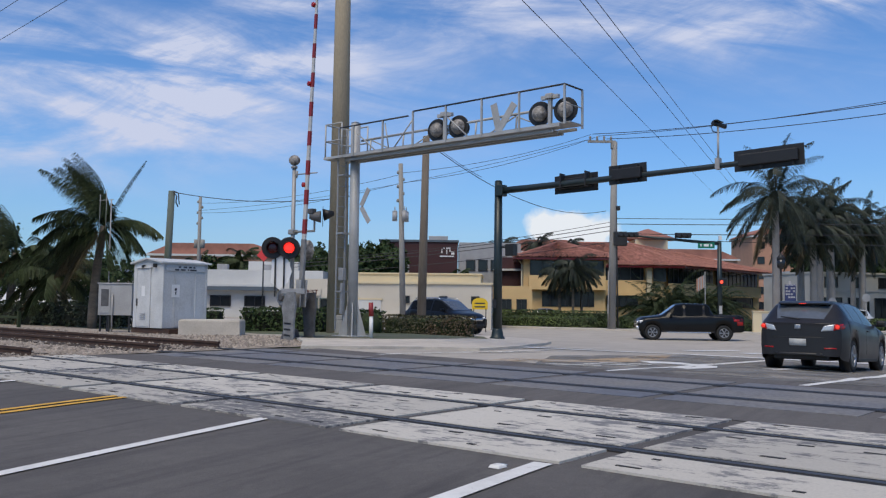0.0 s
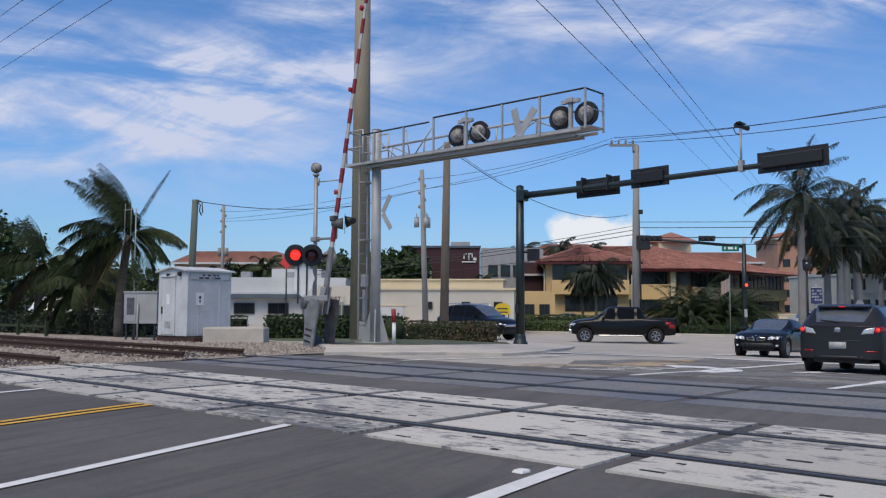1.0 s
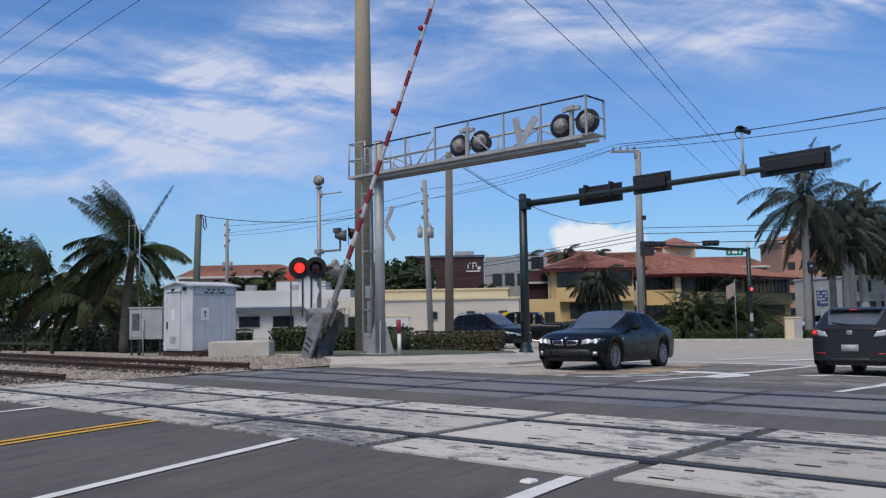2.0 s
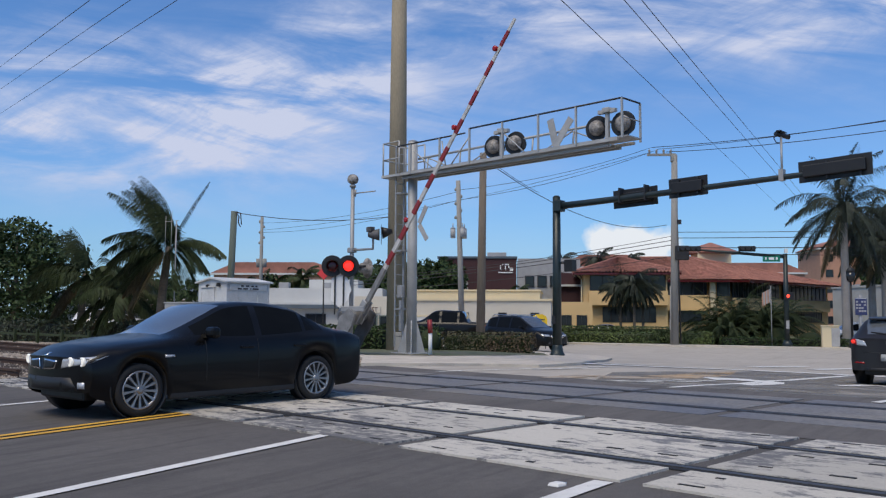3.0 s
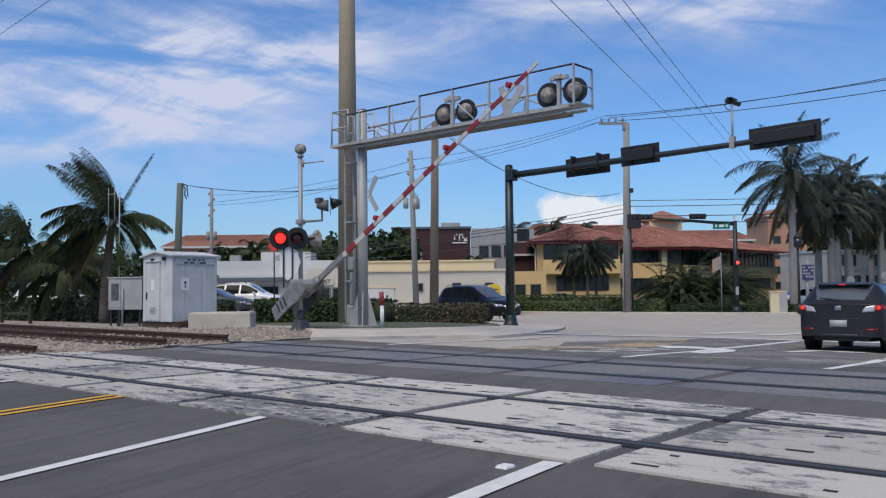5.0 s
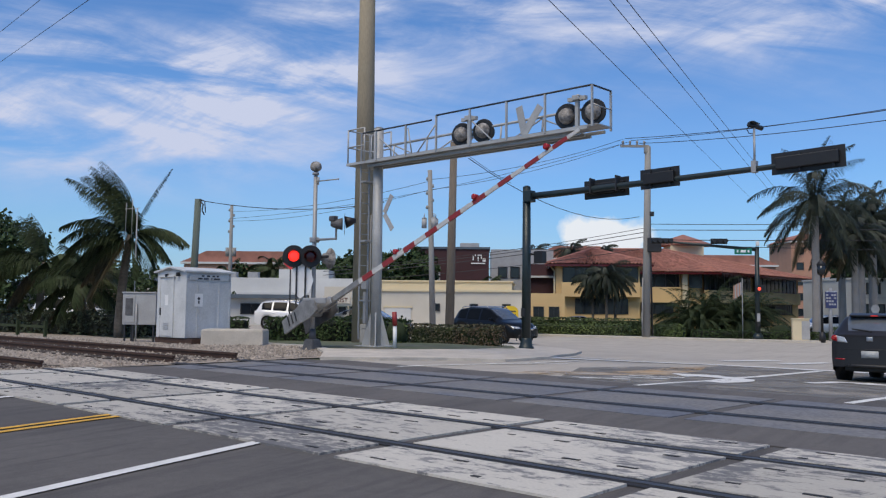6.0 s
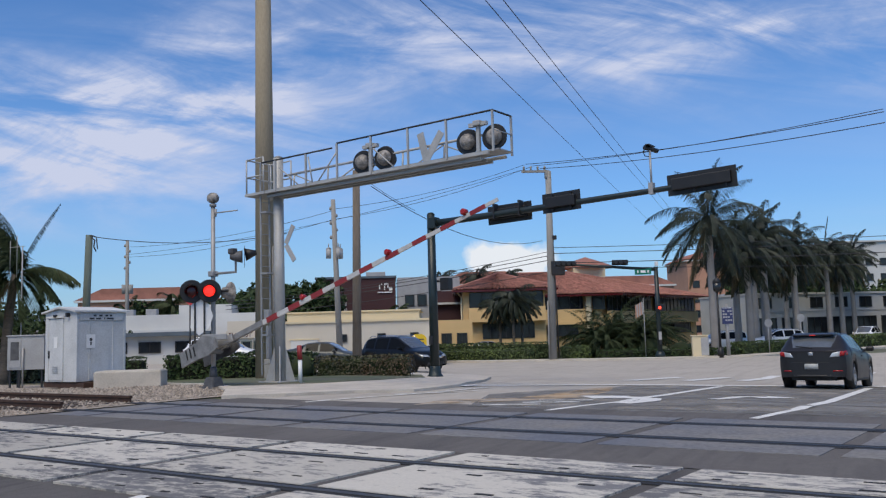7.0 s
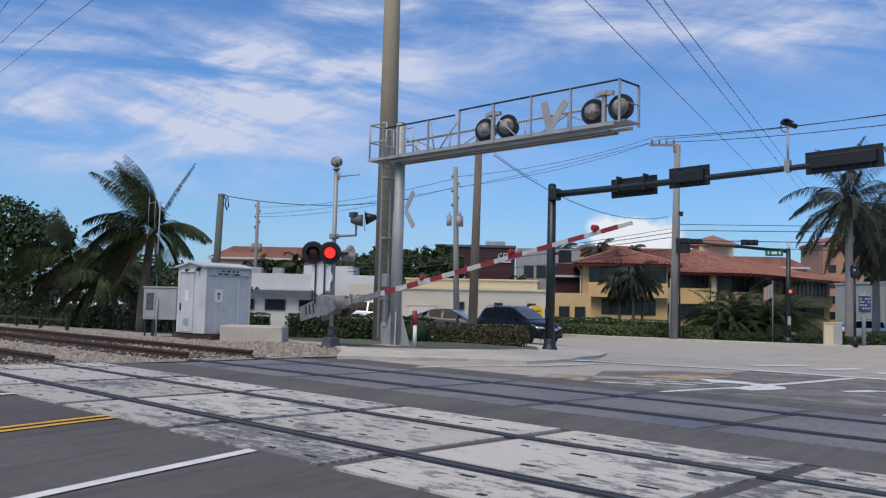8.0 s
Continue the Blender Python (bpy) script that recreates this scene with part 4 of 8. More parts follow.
    # crossbuck low on the post, edge on
    for a in (32, -36):
        part("crossbuck_blade", Shape().box((0, 0, 0.3 if a > 0 else -0.3), (0.15, 0.02, 0.56), Matrix.Translation((0.5, -0.16, 3.95)) @ pose(0, 0, 0, 0, a, 0)), CABGREY, g, "white crossbuck blade")
    part("junction_box", Shape().box((-0.14, -0.25, 2.0), (0.2, 0.14, 0.36), bev=0.02).box((-0.12, -0.25, 1.3), (0.1, 0.1, 0.9)), GALV, g)


gantry()


# ---- poles ----
def big_pole():
    x, y = -3.755, 31.0
    p = thing("concrete_pole", stand(x, y), "tall tapered tan concrete utility pole", "utility pole")
    part("shaft", Shape().tube((0, 0, -0.3), (0, 0, 20), 0.37, 0.22, 28), POLECON, p)
    part("ground_plate", Shape().box((0.1, -0.36, 0.35), (0.26, 0.05, 0.7), bev=0.02).tube((0.28, -0.3, 0), (0.28, -0.22, 4.5), 0.02, n=6), GREYPOLE, p)


big_pole()


def pole(x, y, zt, r0, r1, material, label, lean=(0, 0)):
    p = thing("utility_pole", stand(x, y), label, "utility pole", "utility poles")
    h = zt - gz(x, y)
    part("shaft", Shape().tube((0, 0, -0.1), (lean[0], lean[1], h), r0, r1, 16), material, p)
    return p, h


p, h = pole(12.05, 62.0, 12.85, 0.3, 0.21, GREYPOLE, "grey square-topped concrete utility pole with crossarm", (0.2, 0))
part("crossarm", Shape().box((-0.72, 0, h + 0.05), (2.0, 0.16, 0.16)).box((0.15, 0, h - 0.2), (0.4, 0.4, 0.5), bev=0.03), GREYPOLE, p)
for i in range(4):
    part("insulator", Shape().lathe((-1.55 + 0.5 * i, 0, h + 0.12), (0, 0, 1), [(0.05, 0), (0.09, 0.06), (0.05, 0.14), (0.1, 0.2), (0.05, 0.32)], 10), GREYPOLE, p)
part("riser", Shape().tube((0.42, -0.1, 0.2), (0.3, -0.1, 8.6), 0.06, n=8).box((0.33, 0, 8.7), (0.5, 0.4, 0.3), bev=0.03).box((0.55, -0.2, 6.5), (0.95, 0.5, 1.0), bev=0.04), DARKMET, p)
part("conduit", Shape().tube((-0.3, -0.25, 0.2), (-0.26, -0.25, 4.2), 0.05, n=8).box((-0.32, -0.3, 1.5), (0.1, 0.04, 0.7)), GREYPOLE, p)
pole(-0.93, 38.0, 8.5, 0.2, 0.15, WOODPOLE, "plain brown timber pole behind a hedge", (0.12, 0))
p, h = pole(-2.45, 55.0, 10.0, 0.2, 0.14, GREYPOLE, "pale concrete utility pole with transformers", (-0.3, 0))
for i, (dx, dy) in enumerate(((-0.5, 0), (0.28, -0.3), (0.38, 0.4))):
    part("transformer", Shape().tube((dx * 0.8 - 0.22, dy, 6.7), (dx * 0.8 - 0.22, dy, 7.3), 0.16, n=14).tube((dx * 0.8 - 0.22, dy, 7.3), (dx * 0.8 - 0.22, dy, 7.38), 0.17, 0.07, n=14).tube((dx * 0.8 - 0.22, dy, 7.38), (dx * 0.8 - 0.22, dy, 7.62), 0.03, n=6), CABGREY, p)
for i in range(5):
    part("insulator", Shape().lathe((-0.45 + (0.34 if i % 2 else 0), 0, 7.9 + 0.45 * i), (0, 0, 1), [(0.05, 0), (0.1, 0.08), (0.05, 0.22)], 10).tube((-0.3, 0, 7.9 + 0.45 * i), (-0.45 + (0.34 if i % 2 else 0), 0, 7.95 + 0.45 * i), 0.03, n=6), GREYPOLE, p)
p, h = pole(-12.1, 38.0, 5.95, 0.165, 0.14, GREENPOLE, "short green treated timber pole with cable ends", (0.18, 0))
part("cable_end", Shape().path([(0.28, -0.1, h - 0.05), (0.45, -0.15, h - 0.25), (0.4, -0.1, h - 0.5), (0.5, -0.1, h - 0.7)], 0.03).path([(0.25, 0, h), (0.5, -0.1, h - 0.1), (0.55, -0.1, h - 0.6)], 0.025), WIRE, p)
p, h = pole(-22.4, 80.0, 10.7, 0.2, 0.14, GREYPOLE, "distant pale concrete pole with transformers")
for i in range(5):
    part("insulator", Shape().lathe((0.2 if i % 2 else -0.2, 0, h - 2.6 + 0.5 * i), (0, 0, 1), [(0.06, 0), (0.12, 0.1), (0.06, 0.25)], 8), GREYPOLE, p)
part("transformer", Shape().tube((-0.28, 0, 6.0), (-0.28, 0, 6.8), 0.2, n=12).tube((0.32, 0, 6.0), (0.32, 0, 6.8), 0.2, n=12), GREYPOLE, p)


# ---- traffic signal mast near ----
def signal_head(parent, x, z, n, w, tilt, y=-0.05, plate=True):
    """A horizontal signal head of n lenses along the arm, seen from behind."""
    L_ = 0.34 * n
    m = Matrix.Translation((x, y, z)) @ pose(0, 0, 0, 0, tilt, 0)
    h = part("signal_head", Shape().box((0, 0, 0), (L_, 0.2, 0.34), m, 0.02), BLACK, parent, "black horizontal traffic signal head")
    for i in range(n):
        part("visor", Shape().tube(m @ Vector((-L_ / 2 + 0.17 + 0.34 * i, 0.1, 0.0)), m @ Vector((-L_ / 2 + 0.17 + 0.34 * i, 0.34, -0.01)), 0.15, 0.15, 14), BLACK, h)
    if plate:
        part("backplate", Shape().box((0, 0.06, 0), (L_ + 0.3, 0.015, 0.62), m, 0.0), BLACK, h)
    return h


def near_mast():
    A, E_ = Vector((1.93, 31.0)), Vector((10.1, 24.55))
    ang = math.degrees(math.atan2(E_.y - A.y, E_.x - A.x))
    ln = (E_ - A).length
    z0 = gz(*A)
    g = thing("traffic_signal_mast", pose(A.x, A.y, 0, 0, 0, ang), "dark green traffic signal mast with long arm over the junction", "traffic signal")
    part("post", Shape().tube((0, 0, z0), (0, 0, 5.55), 0.165, 0.135, 20).tube((0, 0, 5.55), (0, 0, 5.6), 0.14, 0.08, 20), MASTGREEN, g, "dark green tapered post")
    part("base", Shape().lathe((0, 0, z0), (0, 0, 1), [(0.27, 0), (0.27, 0.1), (0.22, 0.16), (0.2, 0.3), (0.175, 0.4), (0.165, 0.42)], 16), MASTGREEN, g, "flared cast base")
    pts = [Vector((0.1 + (ln - 0.4) * t, 0, 5.22 + 0.26 * t ** 1.2)) for t in [i / 8 for i in range(9)]]
    part("arm", Shape().path(pts, 0.12, 14, 0.075), MASTGREEN, g, "long tapered mast arm")
    part("collar", Shape().box((0.12, 0, 5.22), (0.3, 0.34, 0.4), bev=0.03), MASTGREEN, g)
    signal_head(g, 3.0, 5.3, 4, 1, -1.5, y=0.2)
    h = signal_head(g, 5.05, 5.42, 3, 1, -1.5, y=-0.1)
    signal_head(g, 9.5, 5.52, 5, 1, -2.0, y=-0.1)
    for x in (2.6, 3.55, 4.75, 5.4, 9.3, 10.2):
        part("clamp", Shape().box((x, 0.02, 5.32 + 0.02 * x), (0.05, 0.3, 0.5)), DARKMET, g)
    part("camera_stand", Shape().tube((8.0, 0, 5.3), (8.0, 0, 6.62), 0.035, n=8).box((8.0, 0, 5.48), (0.14, 0.2, 0.34)), GALV, g, "slim pale camera stand")
    part("video_detector", Shape().tube((7.88, -0.12, 6.72), (8.12, 0.3, 6.64), 0.07, n=12).box((8.0, 0.05, 6.78), (0.13, 0.5, 0.03)).path([(7.95, -0.1, 6.7), (7.82, -0.1, 6.6), (7.85, 0, 6.48), (7.98, 0, 6.44)], 0.015), DARKMET, g, "dark video detection camera")
    part("pedestrian_signal", Shape().box((0.5, 0.1, 3.1), (0.34, 0.3, 0.42), bev=0.02).tube((0.15, 0.05, 3.2), (0.4, 0.05, 3.2), 0.03, n=8), BLACK, g)
    part("push_button", Shape().box((0, -0.2, 1.2), (0.12, 0.08, 0.3), bev=0.01), DARKMET, g)


near_mast()


# ---- overhead wires ----
def wire(a, b, sag=0.3, r=0.012, name="overhead_wire", label="thin black overhead wire between poles"):
    a, b = Vector(a), Vector(b)
    pts = [a.lerp(b, i / 12) - Vector((0, 0, 4 * sag * (i / 12) * (1 - i / 12))) for i in range(13)]
    return solo(name, Shape().path(pts, r * 0.75, 5), WIRE, label, "wire", "overhead wires")


def stretch(a, b, ka, kb):
    a, b = Vector(a), Vector(b)
    return a + (a - b) * ka, b + (b - a) * kb


for a, b in (((1.41, 16.0, 6.81), (23.75, 75.0, 10.64)), ((2.49, 16.0, 6.81), (26.17, 75.0, 10.19)), ((2.79, 16.0, 6.81), (26.72, 75.0, 10.2))):
    a, b = stretch(a, b, 0.12, 0.35)
    wire(a, b, 0.0, 0.011)
for a, b in (((-9.7, 18.0, 7.55), (-20.67, 34.0, 11.48)), ((-8.84, 18.0, 7.55), (-20.62, 34.0, 10.54)), ((-7.82, 18.0, 7.55), (-20.56, 34.0, 9.53))):
    a, b = stretch(a, b, 0.6, 1.2)
    wire(a, b, 0.0, 0.009)
for a, b, s, r in (
        ((10.66, 62, 13.44), (22.9, 38, 10.8), 0.3, 0.03), ((11.67, 62, 13.1), (22.9, 38, 10.3), 0.3, 0.03), ((11.06, 62, 13.3), (24.1, 40, 11.45), 0.3, 0.025),
        ((10.54, 62, 13.4), (-2.77, 55, 9.4), 0.4, 0.02), ((10.86, 62, 13.2), (-2.77, 55, 8.75), 0.4, 0.02), ((10.25, 62, 13.0), (-22.3, 79, 9.3), 0.8, 0.02),
        ((-0.19, 40, 8.14), (11.62, 62, 7.9), 1.1, 0.025), ((-11.83, 38, 5.89), (-4.0, 40, 6.1), 0.35, 0.022),
        ((-22.44, 80, 10.1), (-2.77, 55, 9.3), 0.5, 0.02), ((-22.42, 80, 9.2), (-2.77, 55, 8.74), 0.5, 0.02), ((-3.34, 29.5, 6.1), (-0.8, 38, 8.3), 0.2, 0.018),
        ((-12.0, 70, 4.2), (12.0, 62, 6.81), 0.3, 0.035), ((-12.0, 70, 3.9), (12.0, 62, 6.49), 0.25, 0.035), ((-12.0, 72, 3.5), (12.0, 62, 5.68), 0.35, 0.03), ((-12.0, 72, 4.6), (12.0, 62, 7.1), 0.4, 0.025),
        ((12.2, 62, 7.38), (52, 58.7, 8.0), 0.25, 0.03), ((12.2, 62, 6.97), (52, 58.7, 7.5), 0.2, 0.035), ((12.2, 62, 6.28), (52, 58.7, 6.7), 0.2, 0.04), ((12.2, 62, 5.96), (52, 58.7, 5.4), 0.15, 0.03),
        ((-0.8, 38, 8.4), (1.9, 44, 7.6), 0.1, 0.015)):
    wire(a, b, s, r)


# ---- trackside cabinets ----
def signal_hut():
    # corner towards the road at the origin; door side along -x, long side along +y
    t = thing("signal_hut", pose(-9.15, 28.5, gz(-9.15, 28.5), 0, 0, R_ANG), "white metal railway signal hut with a shallow gable roof", "equipment hut")
    lx, ly, h = 1.78, 1.7, 2.2
    part("body", Shape().box((-lx / 2, ly / 2, 0.2 + h / 2), (lx, ly, h), bev=0.012), CABWHITE, t, "white painted ribbed metal walls")
    part("plinth", Shape().box((-lx / 2 + 0.1, ly / 2, 0.1), (lx + 0.5, ly - 0.1, 0.16)), RUST, t, "rusty steel skid")
    roof = Shape().prism([(-lx - 0.09, 2.38), (-lx / 2, 2.53), (0.09, 2.38), (0.09, 2.33), (-lx / 2, 2.48), (-lx - 0.09, 2.33)], ly + 0.2, Matrix.Translation((0, ly / 2, 0)))
    part("roof", roof, CABWHITE, t)
    part("gable", Shape().prism([(-lx, 2.38), (0, 2.38), (-lx / 2, 2.5)], ly - 0.02, Matrix.Translation((0, ly / 2, 0))), CABWHITE, t)
    # door with its frame, on the side along the rails
    d = part("door", Shape().box((-1.12, -0.012, 1.2), (0.86, 0.03, 1.9), bev=0.008), CABWHITE, t)
    part("door_handle", Shape().box((-1.48, -0.04, 1.05), (0.05, 0.05, 0.24), bev=0.01), DARKMET, d)
    part("notice", Shape().box((-1.12, -0.03, 1.42), (0.2, 0.006, 0.34)), WHITE, d)
    for z in (0.48, 0.54, 0.6, 0.66):
        part("vent_slat", Shape().box((-1.12, -0.034, z), (0.32, 0.02, 0.025)), CABGREY, d)
    for x in (-1.53, -0.71):
        part("hinge_post", Shape().box((x, -0.02, 1.2), (0.05, 0.05, 1.98), bev=0.006), CABWHITE, d)
    part("lintel", Shape().box((-1.12, -0.03, 2.2), (0.96, 0.07, 0.06), bev=0.01), CABWHITE, d)
    part("lamp", Shape().box((-1.1, -0.06, 2.24), (0.1, 0.1, 0.09), bev=0.02), DARKMET, t)
    part("lamp", Shape().box((-0.4, -0.06, 2.26), (0.1, 0.12, 0.13), bev=0.02), DARKMET, t)
    for i in range(5):
        part("seam", Shape().box((0.006, 0.03 + ly / 4.2 * i, 1.3), (0.02, 0.045, 2.14), bev=0.004), CABWHITE, t)
    part("panel_door", Shape().box((0.008, 0.78, 1.05), (0.02, 0.62, 1.6), bev=0.005), CABWHITE, t)
    part("notice", Shape().box((0.024, 0.47, 1.43), (0.008, 0.3, 0.42)), WHITE, t, "white notice with dark mark")
    part("mark", Shape().lathe((0.03, 0.47, 1.48), (1, 0, 0), [(0.05, 0), (0.05, 0.003)], 12).box((0.03, 0.47, 1.36), (0.003, 0.05, 0.1)), INK, t)
    pl = part("name_plate", Shape().box((0.02, 0.85, 2.18), (0.02, 1.5, 0.2), bev=0.006), CABWHITE, t)
    for z, segs in ((2.22, ((0.6, 0.1), (0.8, 0.12), (1.0, 0.1), (1.15, 0.08))), (2.13, ((0.5, 0.16), (0.72, 0.18), (0.93, 0.04), (1.12, 0.24)))):
        for y, w in segs:
            part("lettering", Shape().box((0.032, y, z), (0.004, w, 0.055)), INK, pl)


signal_hut()
c = thing("relay_cabinet", pose(-12.15, 31.2, gz(-12, 31), 0, 0, -6), "grey metal relay cabinet on thin legs", "equipment cabinet")
part("body", Shape().box((0.62, 0, 1.13), (1.24, 0.6, 1.1), bev=0.015), CABGREY, c)
part("door", Shape().box((0.26, -0.31, 1.13), (0.4, 0.02, 0.94), bev=0.006), CABGREY, c)
part("window_panel", Shape().box((0.26, -0.322, 1.2), (0.28, 0.012, 0.6), bev=0.004), GATEDARK, c, "dark recessed panel")
part("lid", Shape().box((0.62, 0, 1.7), (1.3, 0.66, 0.05), bev=0.01), CABGREY, c)
for x, y in ((0.08, -0.25), (0.4, -0.25), (1.15, -0.25), (0.08, 0.25), (1.15, 0.25)):
    part("leg", Shape().box((x, y, 0.29), (0.05, 0.05, 0.6)), DARKMET, c)
part("conduit", Shape().tube((0.55, -0.34, 0), (0.55, -0.34, 1.3), 0.03, n=8), GALV, c)
c = thing("concrete_vault", pose(-7.4, 27.75, gz(-7.4, 27.7) - 0.02, 0, 0, 4), "pale concrete cable vault standing on gravel", "cable vault")
part("body", Shape().box((0, 0.55, 0.25), (1.92, 1.15, 0.5), bev=0.025), CONCRETE, c)
part("lid", Shape().box((0, 0.55, 0.5), (1.86, 1.1, 0.05), bev=0.015), CONCRETE, c)
m = thing("marker_post", stand(-2.05, 24.9, 0, 0.06), "white flexible marker post with red top", "marker post")
part("post", Shape().tube((0, 0, 0), (0, 0, 0.62), 0.055, n=12), WHITE, m)
part("cap", Shape().tube((0, 0, 0.62), (-0.02, 0, 1.0), 0.07, 0.065, 12), REDTAPE, m, "red sleeve")
a = thing("radio_aerial", stand(-13.4, 35), "thin metal radio aerial mast behind the hut", "aerial")
part("mast", Shape().tube((0, 0, 0), (0, 0, 5.2), 0.025, n=8), GALV, a)
part("element", Shape().tube((-0.5, 0, 5.15), (0.1, 0, 5.2), 0.012, n=6).tube((-0.45, 0, 4.0), (-0.45, 0, 5.4), 0.012, n=6).tube((-0.2, 0, 4.0), (-0.2, 0, 5.6), 0.012, n=6), GALV, a)
for i in range(9):
    x, y = -16.2 - 1.9 * i, 33.5 + 1.55 * i
    g = thing("fence_post", stand(x, y, R_ANG), "short dark timber fence post", "fence post", "trackside fence posts")
    part("post", Shape().box((0, 0, 0.3), (0.12, 0.12, 0.6), bev=0.015), HEDGECORE, g)
    part("plank", Shape().box((-1.2, 0, 0.38), (2.4, 0.04, 0.1), bev=0.01), HEDGECORE, g)


# ---- plants ----
def quads(name, items, material, parent=None, kind="stuff"):
    """items: lists of four corners."""
    vs = [c for q in items for c in q]
    me = bpy.data.meshes.new(name)
    me.from_pydata(vs, [], [tuple(range(4 * i, 4 * i + 4)) for i in range(len(items))])
    me.materials.append(material)
    ob = new(name, me)
    ob.parent = parent
    if kind:
        ob["kind"] = kind
    return ob


def leaf(rng, p, size, out=None):
    d = Vector((rng.gauss(0, 1), rng.gauss(0, 1), rng.gauss(0, 1)))
    if out is not None:
        d = d + Vector(out) * 1.2
    d.normalize()
    u = d.orthogonal().normalized()
    u.rotate(Matrix.Rotation(rng.uniform(0, 6.28), 3, d))
    v = d.cross(u)
    s = size * rng.uniform(0.6, 1.3)
    p = Vector(p)
    return [p - u * s * 0.5, p + v * s * 0.3 + d * s * 0.1, p + u * s * 0.55, p - v * s * 0.3 + d * s * 0.1]


def hedge(a, b, w, h, material, label, seed, density=150, size=0.11, wob=0.08):
    rng = random.Random(seed)
    a, b = Vector(a), Vector(b)
    ln = (b - a).length
    ang = math.degrees(math.atan2(b.y - a.y, b.x - a.x))
    t = thing("hedge", stand((a.x + b.x) / 2, (a.y + b.y) / 2, ang), label, "hedge", "hedges")
    # solid filler box whose dark colour gives the shade behind the leaves
    part("core", Shape().box((0, 0, h * 0.46), (ln * 0.97, w * 0.84, h * 0.9), bev=min(0.12, w * 0.2)), SHADECORE if material in (LEAF, DARKLEAF) else HEDGECORE, t)
    items = []
    for _ in range(int((ln * h * 2 + ln * w + w * h * 2) * density)):
        k = rng.random()
        x, y, z = rng.uniform(-ln / 2, ln / 2), rng.uniform(-w / 2, w / 2), rng.uniform(0.02, h)
        bump = wob * (noise.noise((x * 1.1, y + seed, z * 1.4)) + 0.6 * noise.noise((x * 3.1, seed, z * 3)))
        if k < 0.45:
            y, o = (-w / 2 - bump, (0, -1, 0.4))
        elif k < 0.55:
            y, o = (w / 2 + bump, (0, 1, 0.4))
        elif k < 0.9:
            z, o = h + bump, (0, 0, 1)
        else:
            x = (ln / 2 + bump) * rng.choice((-1, 1))
            o = (1 if x > 0 else -1, 0, 0.4)
        items.append(leaf(rng, (x, y, z), size, o))
    quads("foliage", items, material, t)
    return t


def bush(x, y, rx, ry, h, material, label, seed, n=900, size=0.16, name="bush"):
    rng = random.Random(seed)
    t = thing(name, stand(x, y), label, "bush", "bushes")
    core = Shape()
    core.lathe((0, 0, 0), (0, 0, 1), [(0.3 * rx, 0), (0.75 * rx, h * 0.2), (0.8 * rx, h * 0.5), (0.5 * rx, h * 0.8), (0.1 * rx, h * 0.92)], 12)
    # filler solid, coloured dark for the shade within the bush
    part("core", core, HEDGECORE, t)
    items = []
    for _ in range(n):
        d = Vector((rng.gauss(0, 1), rng.gauss(0, 1), abs(rng.gauss(0, 1)))).normalized()
        k = (0.78 + 0.3 * noise.noise(d * 2.2 + Vector((seed, 0, 0)))) * rng.uniform(0.85, 1.1)
        items.append(leaf(rng, (d.x * rx * k, d.y * ry * k, d.z * h * k), size, d))
    quads("foliage", items, material, t)
    return t


def tree(x, y, h, clumps, seed, label, n=5000, size=0.28, material=None):
    rng = random.Random(seed)
    t = thing("tree", stand(x, y), label, "tree", "broadleaf trees")
    tr = Shape()
    tr.tube((0, 0, -0.1), (0.1, 0, h * 0.3), 0.32, 0.24, 12)
    items, total = [], sum(c[3] * c[4] for c in clumps)
    for cx, cy, cz, rx, rz in clumps:
        mid = Vector((cx * 0.4, cy * 0.4, (h * 0.3 + cz) * 0.5))
        tr.tube((0.1, 0, h * 0.28), mid, 0.18, 0.12, 8).tube(mid, (cx, cy, cz), 0.12, 0.03, 8)
        for _ in range(int(n * rx * rz / total)):
            d = Vector((rng.gauss(0, 1), rng.gauss(0, 1), rng.gauss(0, 1))).normalized()
            k = rng.uniform(0.35, 1.0) ** 0.4 * (0.8 + 0.45 * noise.noise(d * 2.4 + Vector((cx + seed, cy, cz))))
            items.append(leaf(rng, (cx + d.x * rx * k, cy + d.y * rx * k, cz + d.z * rz * k), size, d))
    part("trunk", tr, BARK, t)
    quads("crown", items, material or LEAF, t)
    return t


